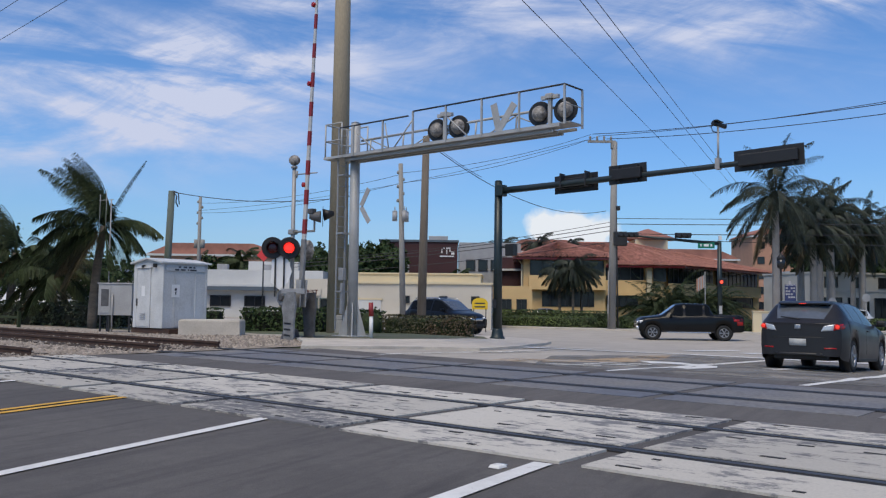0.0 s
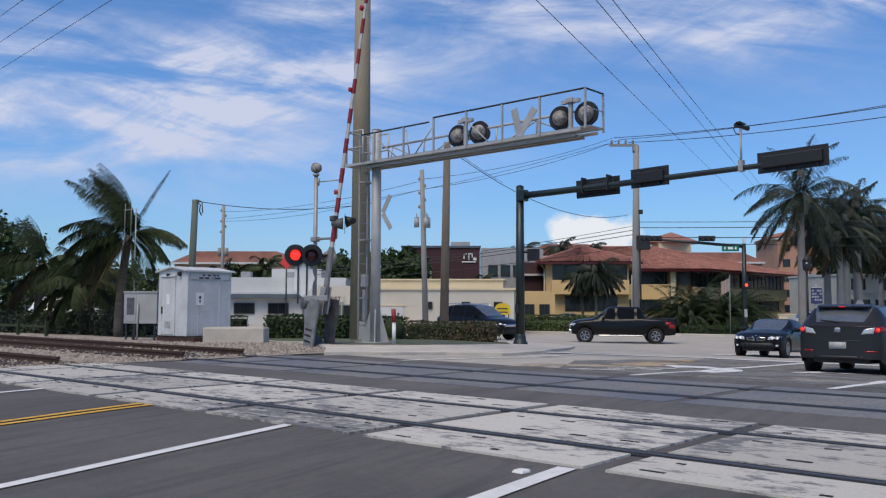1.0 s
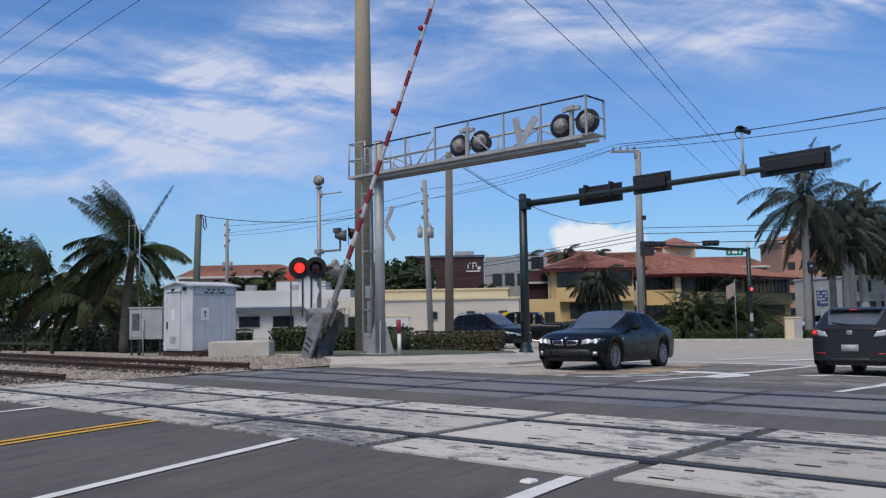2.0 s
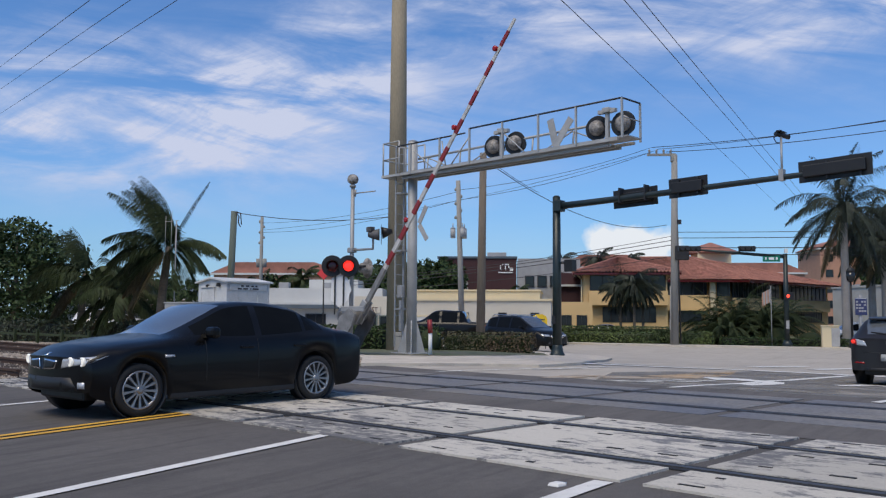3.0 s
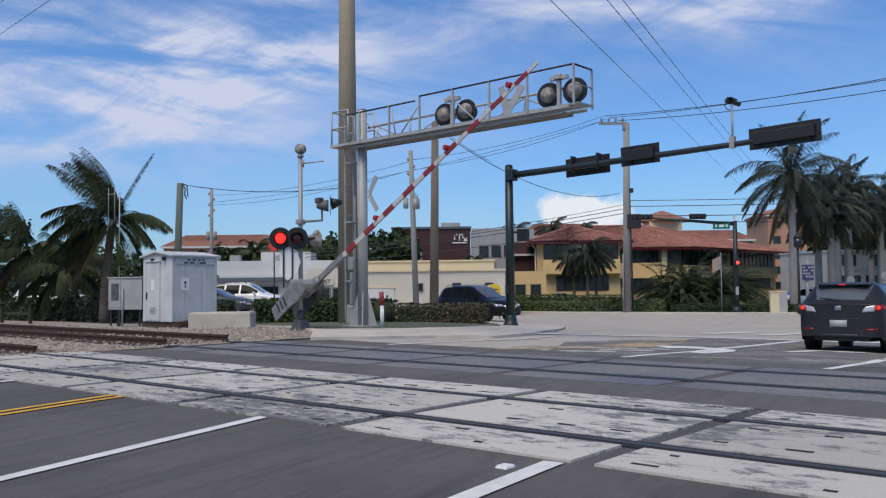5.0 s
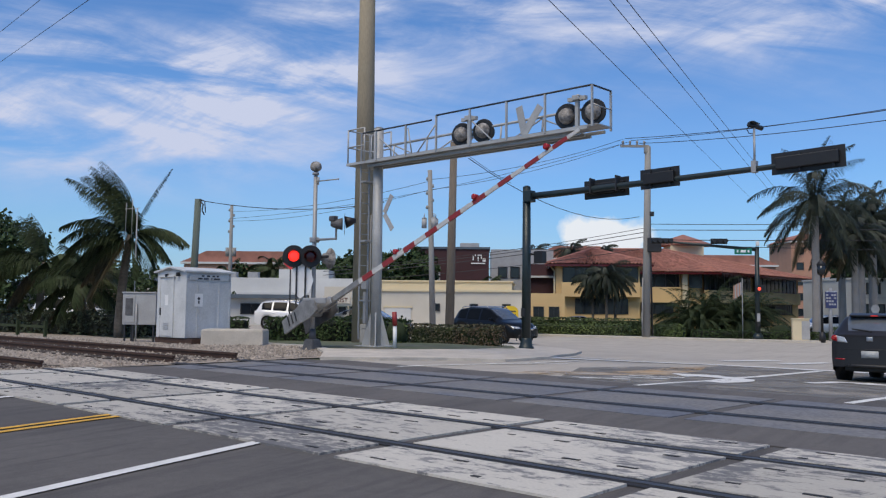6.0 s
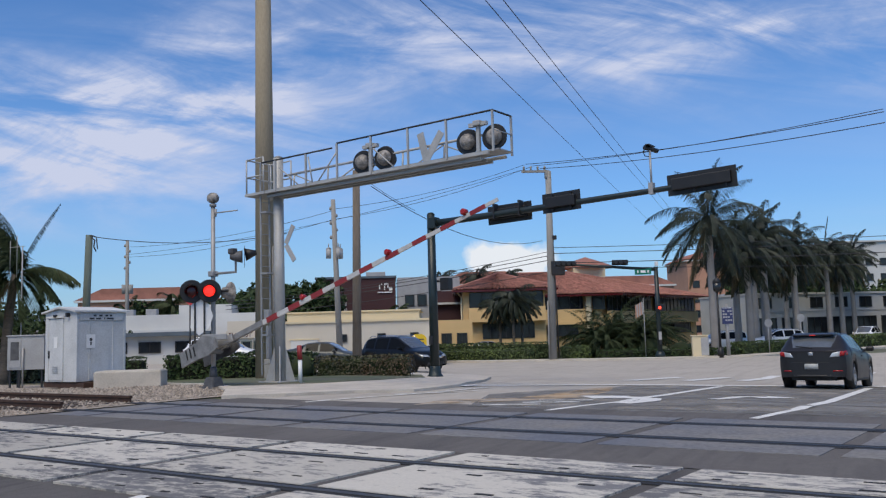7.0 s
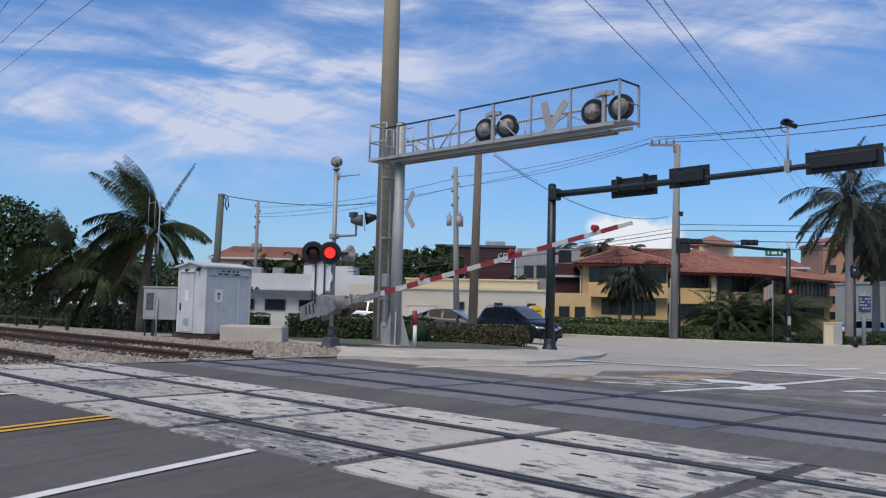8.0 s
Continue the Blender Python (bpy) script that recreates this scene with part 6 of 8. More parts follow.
def tan_building():
    """Two storeys under one hipped tile roof: a front block, a set-back block and a long wing along the side street."""
    t = thing("tan_building", pose(0, 0, -0.6), "two-storey tan stucco office building with red tile roof", "building", "far buildings")
    E0 = 6.1          # eave over its ground
    A, B = Vector((7.75, 83.2)), Vector((15.5, 82.6))          # front block, front wall
    C, D = Vector((16.3, 98.2)), Vector((25.2, 97.9))          # set-back block, front wall
    W1 = Vector((42.6, 117.0))                                 # far end of the wing
    BACK = [Vector((34.0, 130.0)), Vector((12.0, 118.0))]
    part("wall", Shape().slab([tuple(A), tuple(B), (16.2, 98.0), (10.0, 112.0)], 0, E0 - 0.1), TAN, t, "tan stucco wall")
    part("wall", Shape().slab([(10.3, 98.8), (25.0, 98.5), tuple(W1), tuple(BACK[0]), tuple(BACK[1])], 0, E0 - 0.1), TAN, t, "tan stucco wall")

    def face(p, q, bays, up0, up1, proud):
        """Openings and overhanging parapets along a wall from p to q; bays as shares of its length."""
        u = (q - p).normalized()
        ln = (q - p).length
        m = Matrix.Translation((p.x, p.y, 0)) @ Matrix.Rotation(math.atan2(u.y, u.x), 4, "Z")
        for a, b, par in bays:
            x0, x1 = a * ln, b * ln
            g = part("glazing", Shape().box(((x0 + x1) / 2, 0.0, (up1 + E0) / 2 - 0.1), (x1 - x0, 0.06, E0 - up1 - 0.05), m), WINDOW, t, "dark recessed glazing")
            k = x0 + 0.05
            while k < x1:
                part("mullion", Shape().box((k, -0.04, (up1 + E0) / 2 - 0.1), (0.09, 0.08, E0 - up1 - 0.05), m), DARKMET, g)
                k += 1.15
            if par:
                part("parapet", Shape().box(((x0 + x1) / 2, -proud / 2, (up0 + up1) / 2), (x1 - x0 + 0.2, proud, up1 - up0), m, 0.03), TAN, t, "tan overhanging parapet")
                w0, w1 = x0 + (x1 - x0) * 0.17, x1 - (x1 - x0) * 0.13
                g = part("glazing", Shape().box(((w0 + w1) / 2, -0.02, 2.3), (w1 - w0, 0.06, 1.45), m), WINDOW, t, "dark ground-floor glazing")
                k = w0 + 0.02
                while k <= w1 + 0.05:
                    part("mullion", Shape().box((k, -0.07, 2.3), (0.08, 0.08, 1.45), m), DARKMET, g)
                    k += 0.72
        return m

    m = face(A, B, ((0.08, 0.98, True),), 3.15, 4.5, 0.9)
    part("downpipe", Shape().tube((-0.15, -0.1, 0.2), (-0.15, -0.1, 5.6), 0.06, n=8).tube((-0.15, -0.1, 5.6), (-0.5, -0.5, 6.0), 0.06, n=8), CREAM, t).matrix_basis = m
    face(C, D, ((0.16, 0.72, True), (0.84, 1.0, False)), 2.85, 4.55, 0.7)
    m = face(D, W1, ((0.02, 0.46, True), (0.5, 0.98, True)), 2.9, 4.3, 0.5)
    part("pier", Shape().box((6.95, -0.35, 3.0), (0.6, 0.7, 6.0), Matrix.Translation((C.x, C.y, 0)), 0.04), CREAM, t, "cream pier")
    part("nameboard", Shape().box((19.0, -0.55, 2.4), (3.2, 0.06, 0.5), m, 0.02), TRIM, t, "dark nameboard on the wing wall")
    # roofs: eaves with a dark soffit, tiles above
    e1 = [(6.7, 82.2), (16.6, 81.5), (17.4, 97.0), (9.5, 113.0)]
    e2 = [(9.0, 97.0), (27.0, 96.6), (44.6, 116.2), (34.5, 132.0), (11.0, 120.0)]
    part("eave", Shape().slab(e1, E0 - 0.1, E0 + 0.08), REDDARK, t, "dark red eave board")
    part("eave", Shape().slab(e2, E0 - 0.12, E0 + 0.07), REDDARK, t, "dark red eave board")
    z0 = E0 + 0.1
    v = lambda p, z: (p[0], p[1], z)
    r1a, r1b = (12.6, 93.5, 8.4), (14.4, 108.0, 8.4)
    tile_roof(t, (v(e1[0], z0), v(e1[1], z0), r1a, (12.2, 93.4, 8.4)), 20, 30)
    tile_roof(t, (v(e1[3], z0), v(e1[0], z0), r1a, r1b), 16, 60)
    tile_roof(t, (v(e1[1], z0), v(e1[2], z0), r1b, r1a), 16, 40)
    r2a, r2b = (23.0, 107.5, 9.35), (32.0, 119.0, 9.0)
    tile_roof(t, (v(e2[0], z0), v(e2[1], z0), r2a, (16.0, 107.8, 9.35)), 22, 52)
    tile_roof(t, (v(e2[1], z0), v(e2[2], z0), r2b, r2a), 20, 72)
    part("roof_back", Shape().loft([[v(e2[2], z0), v(e2[3], z0), r2b], [(q[0], q[1], q[2] - 0.1) for q in (v(e2[2], z0), v(e2[3], z0), r2b)]], smooth=False), TILE, t)
    part("roof_back", Shape().loft([[v(e2[3], z0), v(e2[4], z0), (16.0, 107.8, 9.35), r2a, r2b], [(q[0], q[1], q[2] - 0.1) for q in (v(e2[3], z0), v(e2[4], z0), (16.0, 107.8, 9.35), r2a, r2b)]], smooth=False), TILE, t)
    for a, b in ((v(e1[0], z0), r1a), (v(e1[1], z0), r1a), (v(e2[1], z0), r2a), (v(e2[2], z0), r2b), (r2a, r2b), ((16.0, 107.8, 9.35), r2a)):
        part("ridge_tiles", Shape().tube((a[0], a[1], a[2] + 0.08), (b[0], b[1], b[2] + 0.08), 0.13, n=8), TILE, t)


tan_building()
b = thing("white_shop_building", pose(39.6, 92.5, -0.6, 0, 0, 14), "long low white shop building behind the street palms", "building", "far buildings")
wall_box(b, 0, 21, 0, 9, 0, 5.4, SHOPGREY, "wall", "white painted wall")
wall_box(b, -0.1, 21.1, -0.15, 9.1, 5.4, 5.6, SHOPGREY, "coping")
wall_box(b, -0.05, 21.05, -0.06, 0.0, 3.5, 3.62, CABGREY, "moulding")
for i in range(6):
    window(b, 2.0 + 3.4 * i, 1.7, 2.6, 2.3, mull=3)
    window(b, 2.0 + 3.4 * i, 4.5, 1.6, 1.1, mull=2)
b = thing("roof_tower", pose(28.6, 118, -0.6, 0, 0, 0), "small square tower with red pyramid roof", "building", "far buildings")
wall_box(b, -2.2, 2.2, 0.6, 5.0, 0, 10.8, CREAM, "wall")
part("roof", Shape().lathe((0, 2.8, 10.8), (0, 0, 1), [(4.3, 0), (4.4, 0.15), (2.3, 0.9), (0.1, 1.6)], 4), TILE, b, "red tile pyramid roof")
for i, (x, y, w, h, mt, lb) in enumerate(((31, 150, 20, 9.6, PINK, "salmon-coloured block with red roof"), (-43, 128, 18, 8.2, PINK, "salmon-coloured houses with red roofs"), (8, 118, 12, 8.6, PINK, "salmon-coloured block with red roof"), (50, 118, 46, 6.6, STUCCO2, "long white commercial building"), (96, 180, 34, 19.5, STUCCO2, "far white hotel block"), (68, 190, 18, 17, PINK, "far salmon hotel block with pale bands"))):
    b = thing("far_block", pose(x, y, -0.6, 0, 0, 0), lb, "building", "far buildings")
    wall_box(b, 0, w, 0, 14, 0, h, mt)
    wall_box(b, -0.4, w + 0.4, -0.4, 14.4, h, h + 0.3, STUCCO2, "cornice")
    if mt is PINK:
        part("roof", Shape().prism([(-1, h + 0.3), (w + 1, h + 0.3), (w - 3, h + 2.0), (3, h + 2.0)], 12, Matrix.Translation((0, 7, 0))), TILE, b, "red tile roof")
    rows_ = max(1, int(h / 3.4))
    for j in range(rows_):
        for k in range(int(w / 3.2)):
            window(b, 1.8 + 3.2 * k, 2.0 + 3.3 * j, 1.5, 1.5)


# ---- far corner furniture ----
g = thing("far_signal_mast", stand(19.1, 60.0), "dark far signal mast with arm and street name sign", "traffic signal")
part("post", Shape().tube((0, 0, 0), (0, 0, 6.3), 0.17, 0.14, 14).lathe((0, 0, 0), (0, 0, 1), [(0.35, 0), (0.33, 0.3), (0.2, 0.5)], 14), MASTGREEN, g)
part("arm", Shape().tube((0, 0, 6.1), (-6.6, -0.3, 6.62), 0.12, 0.07, 10), MASTGREEN, g, "long dark mast arm")
for x, n in ((-6.4, 4), (-2.6, 3)):
    h = part("signal_head", Shape().box((x, -0.3, 6.62 + 0.0 * x), (0.36 * n, 0.22, 0.36), bev=0.02), BLACK, g)
    for i in range(n):
        part("visor", Shape().tube((x - 0.18 * (n - 1) + 0.36 * i, -0.4, 6.62), (x - 0.18 * (n - 1) + 0.36 * i, -0.66, 6.64), 0.15, n=12), BLACK, h)
sg = part("street_sign", Shape().box((-0.95, -0.12, 5.98), (1.15, 0.04, 0.42), bev=0.01), SIGNGREEN, g, "green street name sign")
for x, w in ((-1.32, 0.1), (-0.95, 0.34), (-0.6, 0.12)):
    part("lettering", Shape().box((x, -0.146, 5.98), (w, 0.006, 0.17)), WHITE, sg)
ps = part("pedestrian_signal", Shape().box((0.1, -0.25, 3.45), (0.55, 0.3, 0.5), bev=0.03), BLACK, g)
part("lit_symbol", Shape().lathe((0.0, -0.41, 3.45), (0, -1, 0), [(0.11, 0), (0.115, 0.01), (0.06, 0.02)], 12), PEDRED, ps, "lit orange-red symbol")
part("notice", Shape().box((0, -0.18, 1.55), (0.2, 0.03, 0.55)), CABGREY, g)
part("push_button", Shape().box((0, -0.2, 1.1), (0.14, 0.1, 0.3), bev=0.01), DARKMET, g)
part("detector", Shape().box((0.02, -0.1, 6.5), (0.2, 0.2, 0.3), bev=0.02), WHITE, g)
c = thing("control_cabinet", stand(21.45, 58.8, -14), "beige metal traffic control cabinet on the corner", "equipment cabinet")
part("body", Shape().box((0, 0, 0.75), (1.02, 0.7, 1.4), bev=0.02), CREAM, c)
part("door", Shape().box((0.3, -0.36, 0.75), (0.5, 0.02, 1.2), bev=0.006), CABGREY, c)
part("lid", Shape().box((0, 0, 1.48), (1.1, 0.8, 0.07), bev=0.015), CREAM, c)
l = thing("street_lamp", stand(22.4, 57.6), "black lantern street lamp on the corner", "street lamp")
part("post", Shape().tube((0, 0, 0), (0, 0, 4.3), 0.09, 0.06, 12).lathe((0, 0, 0), (0, 0, 1), [(0.22, 0), (0.2, 0.4), (0.1, 0.7)], 12), BLACK, l)
part("lantern", Shape().lathe((0, 0, 4.3), (0, 0, 1), [(0.1, 0), (0.24, 0.1), (0.28, 0.7), (0.3, 0.72), (0.1, 0.95), (0.03, 1.1)], 8), DARKMET, l)
part("glass", Shape().lathe((0, 0, 4.42), (0, 0, 1), [(0.245, 0), (0.285, 0.5)], 8), WINDOW, l)
s = thing("street_sign_post", stand(23.1, 58.0), "dark blue patterned sign on a pale post", "sign")
part("post", Shape().tube((0, 0, 0), (0, 0, 3.5), 0.13, 0.11, n=10), GALV, s)
sp = part("sign_plate", Shape().box((0, -0.15, 2.75), (0.74, 0.03, 1.1), bev=0.01), SIGNBLUE, s, "dark blue sign plate")
for i in range(4):
    for j in range(4):
        if (i * 7 + j * 3) % 4:
            part("sign_mark", Shape().box((-0.25 + 0.165 * i, -0.17, 2.45 + 0.2 * j), (0.13, 0.006, 0.11)), CABGREY, sp)
part("sign_border", Shape().box((0, -0.17, 3.26), (0.68, 0.008, 0.03)), WHITE, sp)
for x, y, h, mt, lb in ((27.5, 61.5, 2.2, GALV, "small grey sign on a post"), (29.9, 61.5, 2.5, GALV, "round grey sign back on a post")):
    s = thing("sign_post", stand(x, y), lb, "sign")
    part("post", Shape().tube((0, 0, 0), (0, 0, h), 0.035, n=8), GALV, s)
    part("sign_plate", Shape().lathe((0, -0.05, h), (0, -1, 0), [(0.3, 0), (0.3, 0.02)], 8), mt, s)
s = thing("yard_sign", stand(2.15, 50.0), "round-topped yellow yard sign with dark lettering", "sign")
sp = part("sign_plate", Shape().prism([(-0.45, 1.3), (0.45, 1.3), (0.45, 1.7), (0.36, 1.85), (0.18, 1.95), (-0.18, 1.95), (-0.36, 1.85), (-0.45, 1.7)], 0.05), SIGNYELLOW, s)
for z in (1.45, 1.65):
    part("lettering", Shape().box((0, -0.03, z), (0.6, 0.008, 0.07)), INK, sp)
for x in (-0.35, 0.35):
    part("leg", Shape().box((x, 0, 0.68), (0.05, 0.05, 1.36)), DARKMET, s)
f = thing("flag", stand(18.4, 61.0), "faded striped flag on a short pole", "flag")
part("pole", Shape().tube((0, 0, 0), (0, 0, 4.2), 0.03, n=8), GALV, f)
for i in range(6):
    part("stripe", Shape().box((-0.1 - 0.09 * i, 0.03 * (i % 2), 3.5 - 0.05 * i), (0.09, 0.02, 0.9)), PINK if i % 2 else CABGREY, f)


# ---- cars: nose along +x, origin on the ground under the middle ----
def lerp_table(tab, x):
    for (a, va), (b, vb) in zip(tab, tab[1:]):
        if x <= b:
            return va + (vb - va) * (x - a) / (b - a) if x > a else va
    return tab[-1][1]


def soft_table(tab, x, r=0.09):
    """A table's value at x with its corners rounded off."""
    return sum(lerp_table(tab, x + r * k) * w for k, w in ((-1, 0.15), (-0.5, 0.2), (0, 0.3), (0.5, 0.2), (1, 0.15)))


BRAKES = []


def wheel_set(t, places, hw, wr, spokes, rim):
    """Four tyres with rims, each turning about its own hub, in dark wells."""
    wheels = []
    for x in places:
        for sgn in (-1, 1):
            part("wheel_well", Shape().lathe((x, sgn * (hw - 0.24), wr + 0.02), (0, sgn, 0), [(0.05, 0.0), (wr + 0.05, 0.0), (wr + 0.06, 0.2), (wr + 0.045, 0.2), (wr + 0.04, 0.02), (0.06, 0.02)], 26), BLACK, t)
            w = part("wheel", Shape().lathe((0, 0, 0), (0, sgn, 0), [(wr * 0.6, -0.1), (wr * 0.93, -0.11), (wr, -0.08), (wr, 0.075), (wr * 0.96, 0.1), (wr * rim, 0.108), (wr * rim * 0.96, 0.07)], 32), TYRE, t, "black tyre")
            w.matrix_basis = pose(x, sgn * (hw - 0.13), wr)
            r_, R0 = Shape(), wr * rim
            r_.lathe((0, 0, 0), (0, sgn, 0), [(R0, 0.06), (R0, 0.108), (R0 * 0.93, 0.112), (R0 * 0.89, 0.085), (R0 * 0.89, 0.05)], 32)
            for i in range(spokes):
                a = 2 * math.pi * i / spokes
                rings = [[(q, sgn * yy, s * ww) for yy, s in ((0.07, -1), (0.07, 1), (0.07 + dd, 1), (0.07 + dd, -1))] for q, ww, dd in ((R0 * 0.1, R0 * 0.06, 0.03), (R0 * 0.55, R0 * 0.05 * 12 / spokes, 0.028), (R0 * 0.92, R0 * 0.085 * 12 / spokes, 0.035))]
                m = Matrix.Rotation(a, 4, "Y")
                r_.loft([[m @ Vector(p) for p in r] for r in rings], smooth=False)
            r_.lathe((0, 0, 0), (0, sgn, 0), [(R0 * 0.2, 0.05), (R0 * 0.2, 0.1), (R0 * 0.1, 0.112)], 14)
            part("rim", r_, RIM, w, "bright alloy rim")
            part("brake_disc", Shape().lathe((0, 0, 0), (0, sgn, 0), [(R0 * 0.86, 0.0), (R0 * 0.86, 0.04)], 20), BLACK, w)
            wheels.append((w, x, sgn * (hw - 0.13), wr))
    return wheels


class Skin:
    """The outer surface of a car, onto which lamps, grilles and seams are laid."""

    def __init__(self, bm):
        self.tree = bvhtree.BVHTree.FromBMesh(bm)

    def lay(self, shape, side, corners, out=0.012, nu=6, nv=4):
        """A patch between four corners, (y, z) seen from front or rear, (x, z) seen from a side."""
        way = {"front": Vector((-1, 0, 0)), "rear": Vector((1, 0, 0)), "left": Vector((0, -1, 0)), "right": Vector((0, 1, 0))}[side]
        c = [Vector(q) for q in corners]
        top, low = [], []
        for j in range(nv + 1):
            for i in range(nu + 1):
                q = c[0].lerp(c[1], i / nu).lerp(c[3].lerp(c[2], i / nu), j / nv)
                p = Vector((0, q[0], q[1])) if side in ("front", "rear") else Vector((q[0], 0, q[1]))
                hit = self.tree.ray_cast(p - way * 4, way)[0]
                if hit is None:
                    return shape
                top.append(shape.bm.verts.new(hit - way * out))
                low.append(shape.bm.verts.new(hit + way * 0.02))
        w = nu + 1
        for j in range(nv):
            for i in range(nu):
                k = j * w + i
                f = shape.bm.faces.new((top[k], top[k + 1], top[k + w + 1], top[k + w]))
                f.smooth = True
        rim = [i for i in range(nu)] + [nu + w * j for j in range(nv)] + [nv * w + nu - i for i in range(nu)] + [w * (nv - j) for j in range(nv)]
        for a, b in zip(rim, rim[1:] + rim[:1]):
            shape.bm.faces.new((top[a], top[b], low[b], low[a]))
        return shape


def car(name, label, L, W, H, top, belt, cabin, axles, wr, paint, group="", spokes=10, m=None, rim=0.7, tumble=0.3, pillars=(), glass_ends=None, nose=0.16, tail=0.12, ends=((0.3, 0.62), (0.34, 0.9)), low=0.2):
    """One lofted skin with real wheel openings; cabin: cowl, roof front, roof rear, foot of the rear glass."""
    t = thing(name, m or Matrix(), label, "pickup truck" if "truck" in name else "car", group)
    hw = W / 2
    c0, c1, c2, c3 = cabin
    # stations crowd at the wheels and both ends
    xs = {-L / 2 + d for d in (0, 0.015, 0.045, 0.09, 0.15, 0.24)} | {L / 2 - d for d in (0, 0.015, 0.045, 0.09, 0.15, 0.24, 0.34)}
    xs |= {-L / 2 + L * i / 44 for i in range(3, 42)}
    ra = wr + 0.055
    for ax_ in axles:
        xs |= {ax_ + ra * math.cos(math.pi * k / 14) for k in range(15)}
    xs = sorted(xs)
    xs = [x for i, x in enumerate(xs) if i == 0 or x - xs[i - 1] > 0.009]
    (fz0, fz1), (rz0, rz1) = ends
    rows = []
    for x in xs:
        ef, er = max(0.0, 1 - (L / 2 - x) / 0.3), max(0.0, 1 - (x + L / 2) / 0.3)
        rf, rr = 1 - math.sqrt(max(0.0, 1 - ef * ef)), 1 - math.sqrt(max(0.0, 1 - er * er))
        u = abs(x) / (L / 2)
        w = hw * (1 - 0.1 * max(0.0, (u - 0.62) / 0.38) ** 2.2)
        zt, zs = soft_table(top, x), soft_table(belt, x)
        zb = low + 0.03 * max(0.0, (u - 0.75) / 0.25)
        # ends close in towards the bumper's middle
        zt, zs = zt + (fz1 - zt) * rf, zs + (min(fz1, zs) - zs) * rf
        zt, zs = zt + (rz1 - zt) * rr, zs + (min(rz1, zs) - zs) * rr
        zb = zb + (fz0 - zb) * rf + (rz0 - zb) * rr
        zs = min(zs, zt - 0.015)
        arch = zb
        for ax_ in axles:
            if abs(x - ax_) < ra:
                arch = max(arch, wr + 0.02 + math.sqrt(ra * ra - (x - ax_) ** 2))
        arch = min(arch, zs - 0.06)
        h = max(zt - zs, 0.0)
        f = min(1.0, max(0.0, (h - 0.1) / max(H - zs - 0.1, 0.1)))
        f = f * f * (3 - 2 * f) * 0.4 + 0.6 * f
        sd = [(0.965, arch), (0.985, max(arch, zb + 0.12)), (1.0, arch + (zs - arch) * 0.45 if arch > zb + 0.02 else zb + 0.36 * (zs - zb)), (0.998, arch + (zs - arch) * 0.72), (0.975, arch + (zs - arch) * 0.9), (0.94, zs)]
        sd = [(w * k, z) for k, z in sd]
        wg = w * 0.925
        wt = wg - tumble * h - 0.02
        crown = [(0.87, 0.35), (0.78, 0.55), (0.68, 0.7), (0.56, 0.83), (0.3, 0.95), (0.0, 1.0)]
        cab = [(wg, 0.03), (wg - (wg - wt) * 0.42, 0.47), (wt + 0.015, 0.86), (wt - 0.055, 0.955), (wt * 0.5, 0.993), (0.0, 1.0)]
        up = [(w * a * (1 - f) + cy * f, zs + h * (b * (1 - f) + cz * f)) for (a, b), (cy, cz) in zip(crown, cab)]
        half = sd + up
        ring = []
        for y, z in half:
            k = (y / hw) ** 2.6
            ring.append(Vector((x - nose * k * max(0.0, (x - (L / 2 - 0.9)) / 0.9) ** 2 + tail * k * max(0.0, (-x - (L / 2 - 0.9)) / 0.9) ** 2, y, z)))
        rows.append(ring)
    n = len(rows[0])
    full = [[Vector((p.x, p.y, p.z)) for p in r] + [Vector((p.x, -p.y, p.z)) for p in r[-2::-1]] for r in rows]
    g0, g1 = glass_ends or (c3 + 0.25, c0 - 0.3)
    panes = [f"{side}{i}" for side in "lr" for i in range(len(pillars) + 1)]
    shells = {k: Shape() for k in ["body", "front", "rear", "skin"] + panes}
    verts = {k: [[s.bm.verts.new(p) for p in r] for r in full] for k, s in shells.items()}
    for i in range(len(full) - 1):
        xm = (xs[i] + xs[i + 1]) / 2
        for j in range(2 * n - 2):
            k = min(j, 2 * n - 3 - j)
            kind = "body"
            if k in (6, 7) and g0 < xm < g1 and not any(abs(xm - p) < 0.045 for p in pillars):
                kind = ("l" if j < n else "r") + str(sum(xm < p for p in pillars))
            elif k >= 9 and (c1 - 0.03 < xm < c0 + 0.02 or c3 + 0.03 < xm < c2 + 0.04):
                kind = "front" if xm > 0 else "rear"
            for nm in (kind, "skin"):
                v = verts[nm]
                fc = shells[nm].bm.faces.new((v[i][j], v[i][j + 1], v[i + 1][j + 1], v[i + 1][j]))
                fc.smooth = True
    for nm in ("body", "skin"):
        for e in (0, -1):
            loop = verts[nm][e]
            mid = []
            for j in range(n):
                a, b = loop[j].co.copy(), loop[2 * n - 2 - j].co.copy()
                line = [loop[j]]
                for q in range(1, 8):
                    y = a.y * (1 - q / 4)
                    bend = (nose if e else -tail) * ((a.y / hw) ** 2.6 - (abs(y) / hw) ** 2.6)
                    line.append(shells[nm].bm.verts.new((a.x + bend, y, a.z)))
                mid.append(line + [loop[2 * n - 2 - j]])
            for j in range(n - 1):
                for q in range(8):
                    vs = list(dict.fromkeys((mid[j][q], mid[j][q + 1], mid[j + 1][q + 1], mid[j + 1][q])))
                    if len(vs) > 2 and not (j == n - 2 and (vs[0].co - vs[-1].co).length < 1e-6):
                        f = shells[nm].bm.faces.new(vs)
                        f.smooth = True
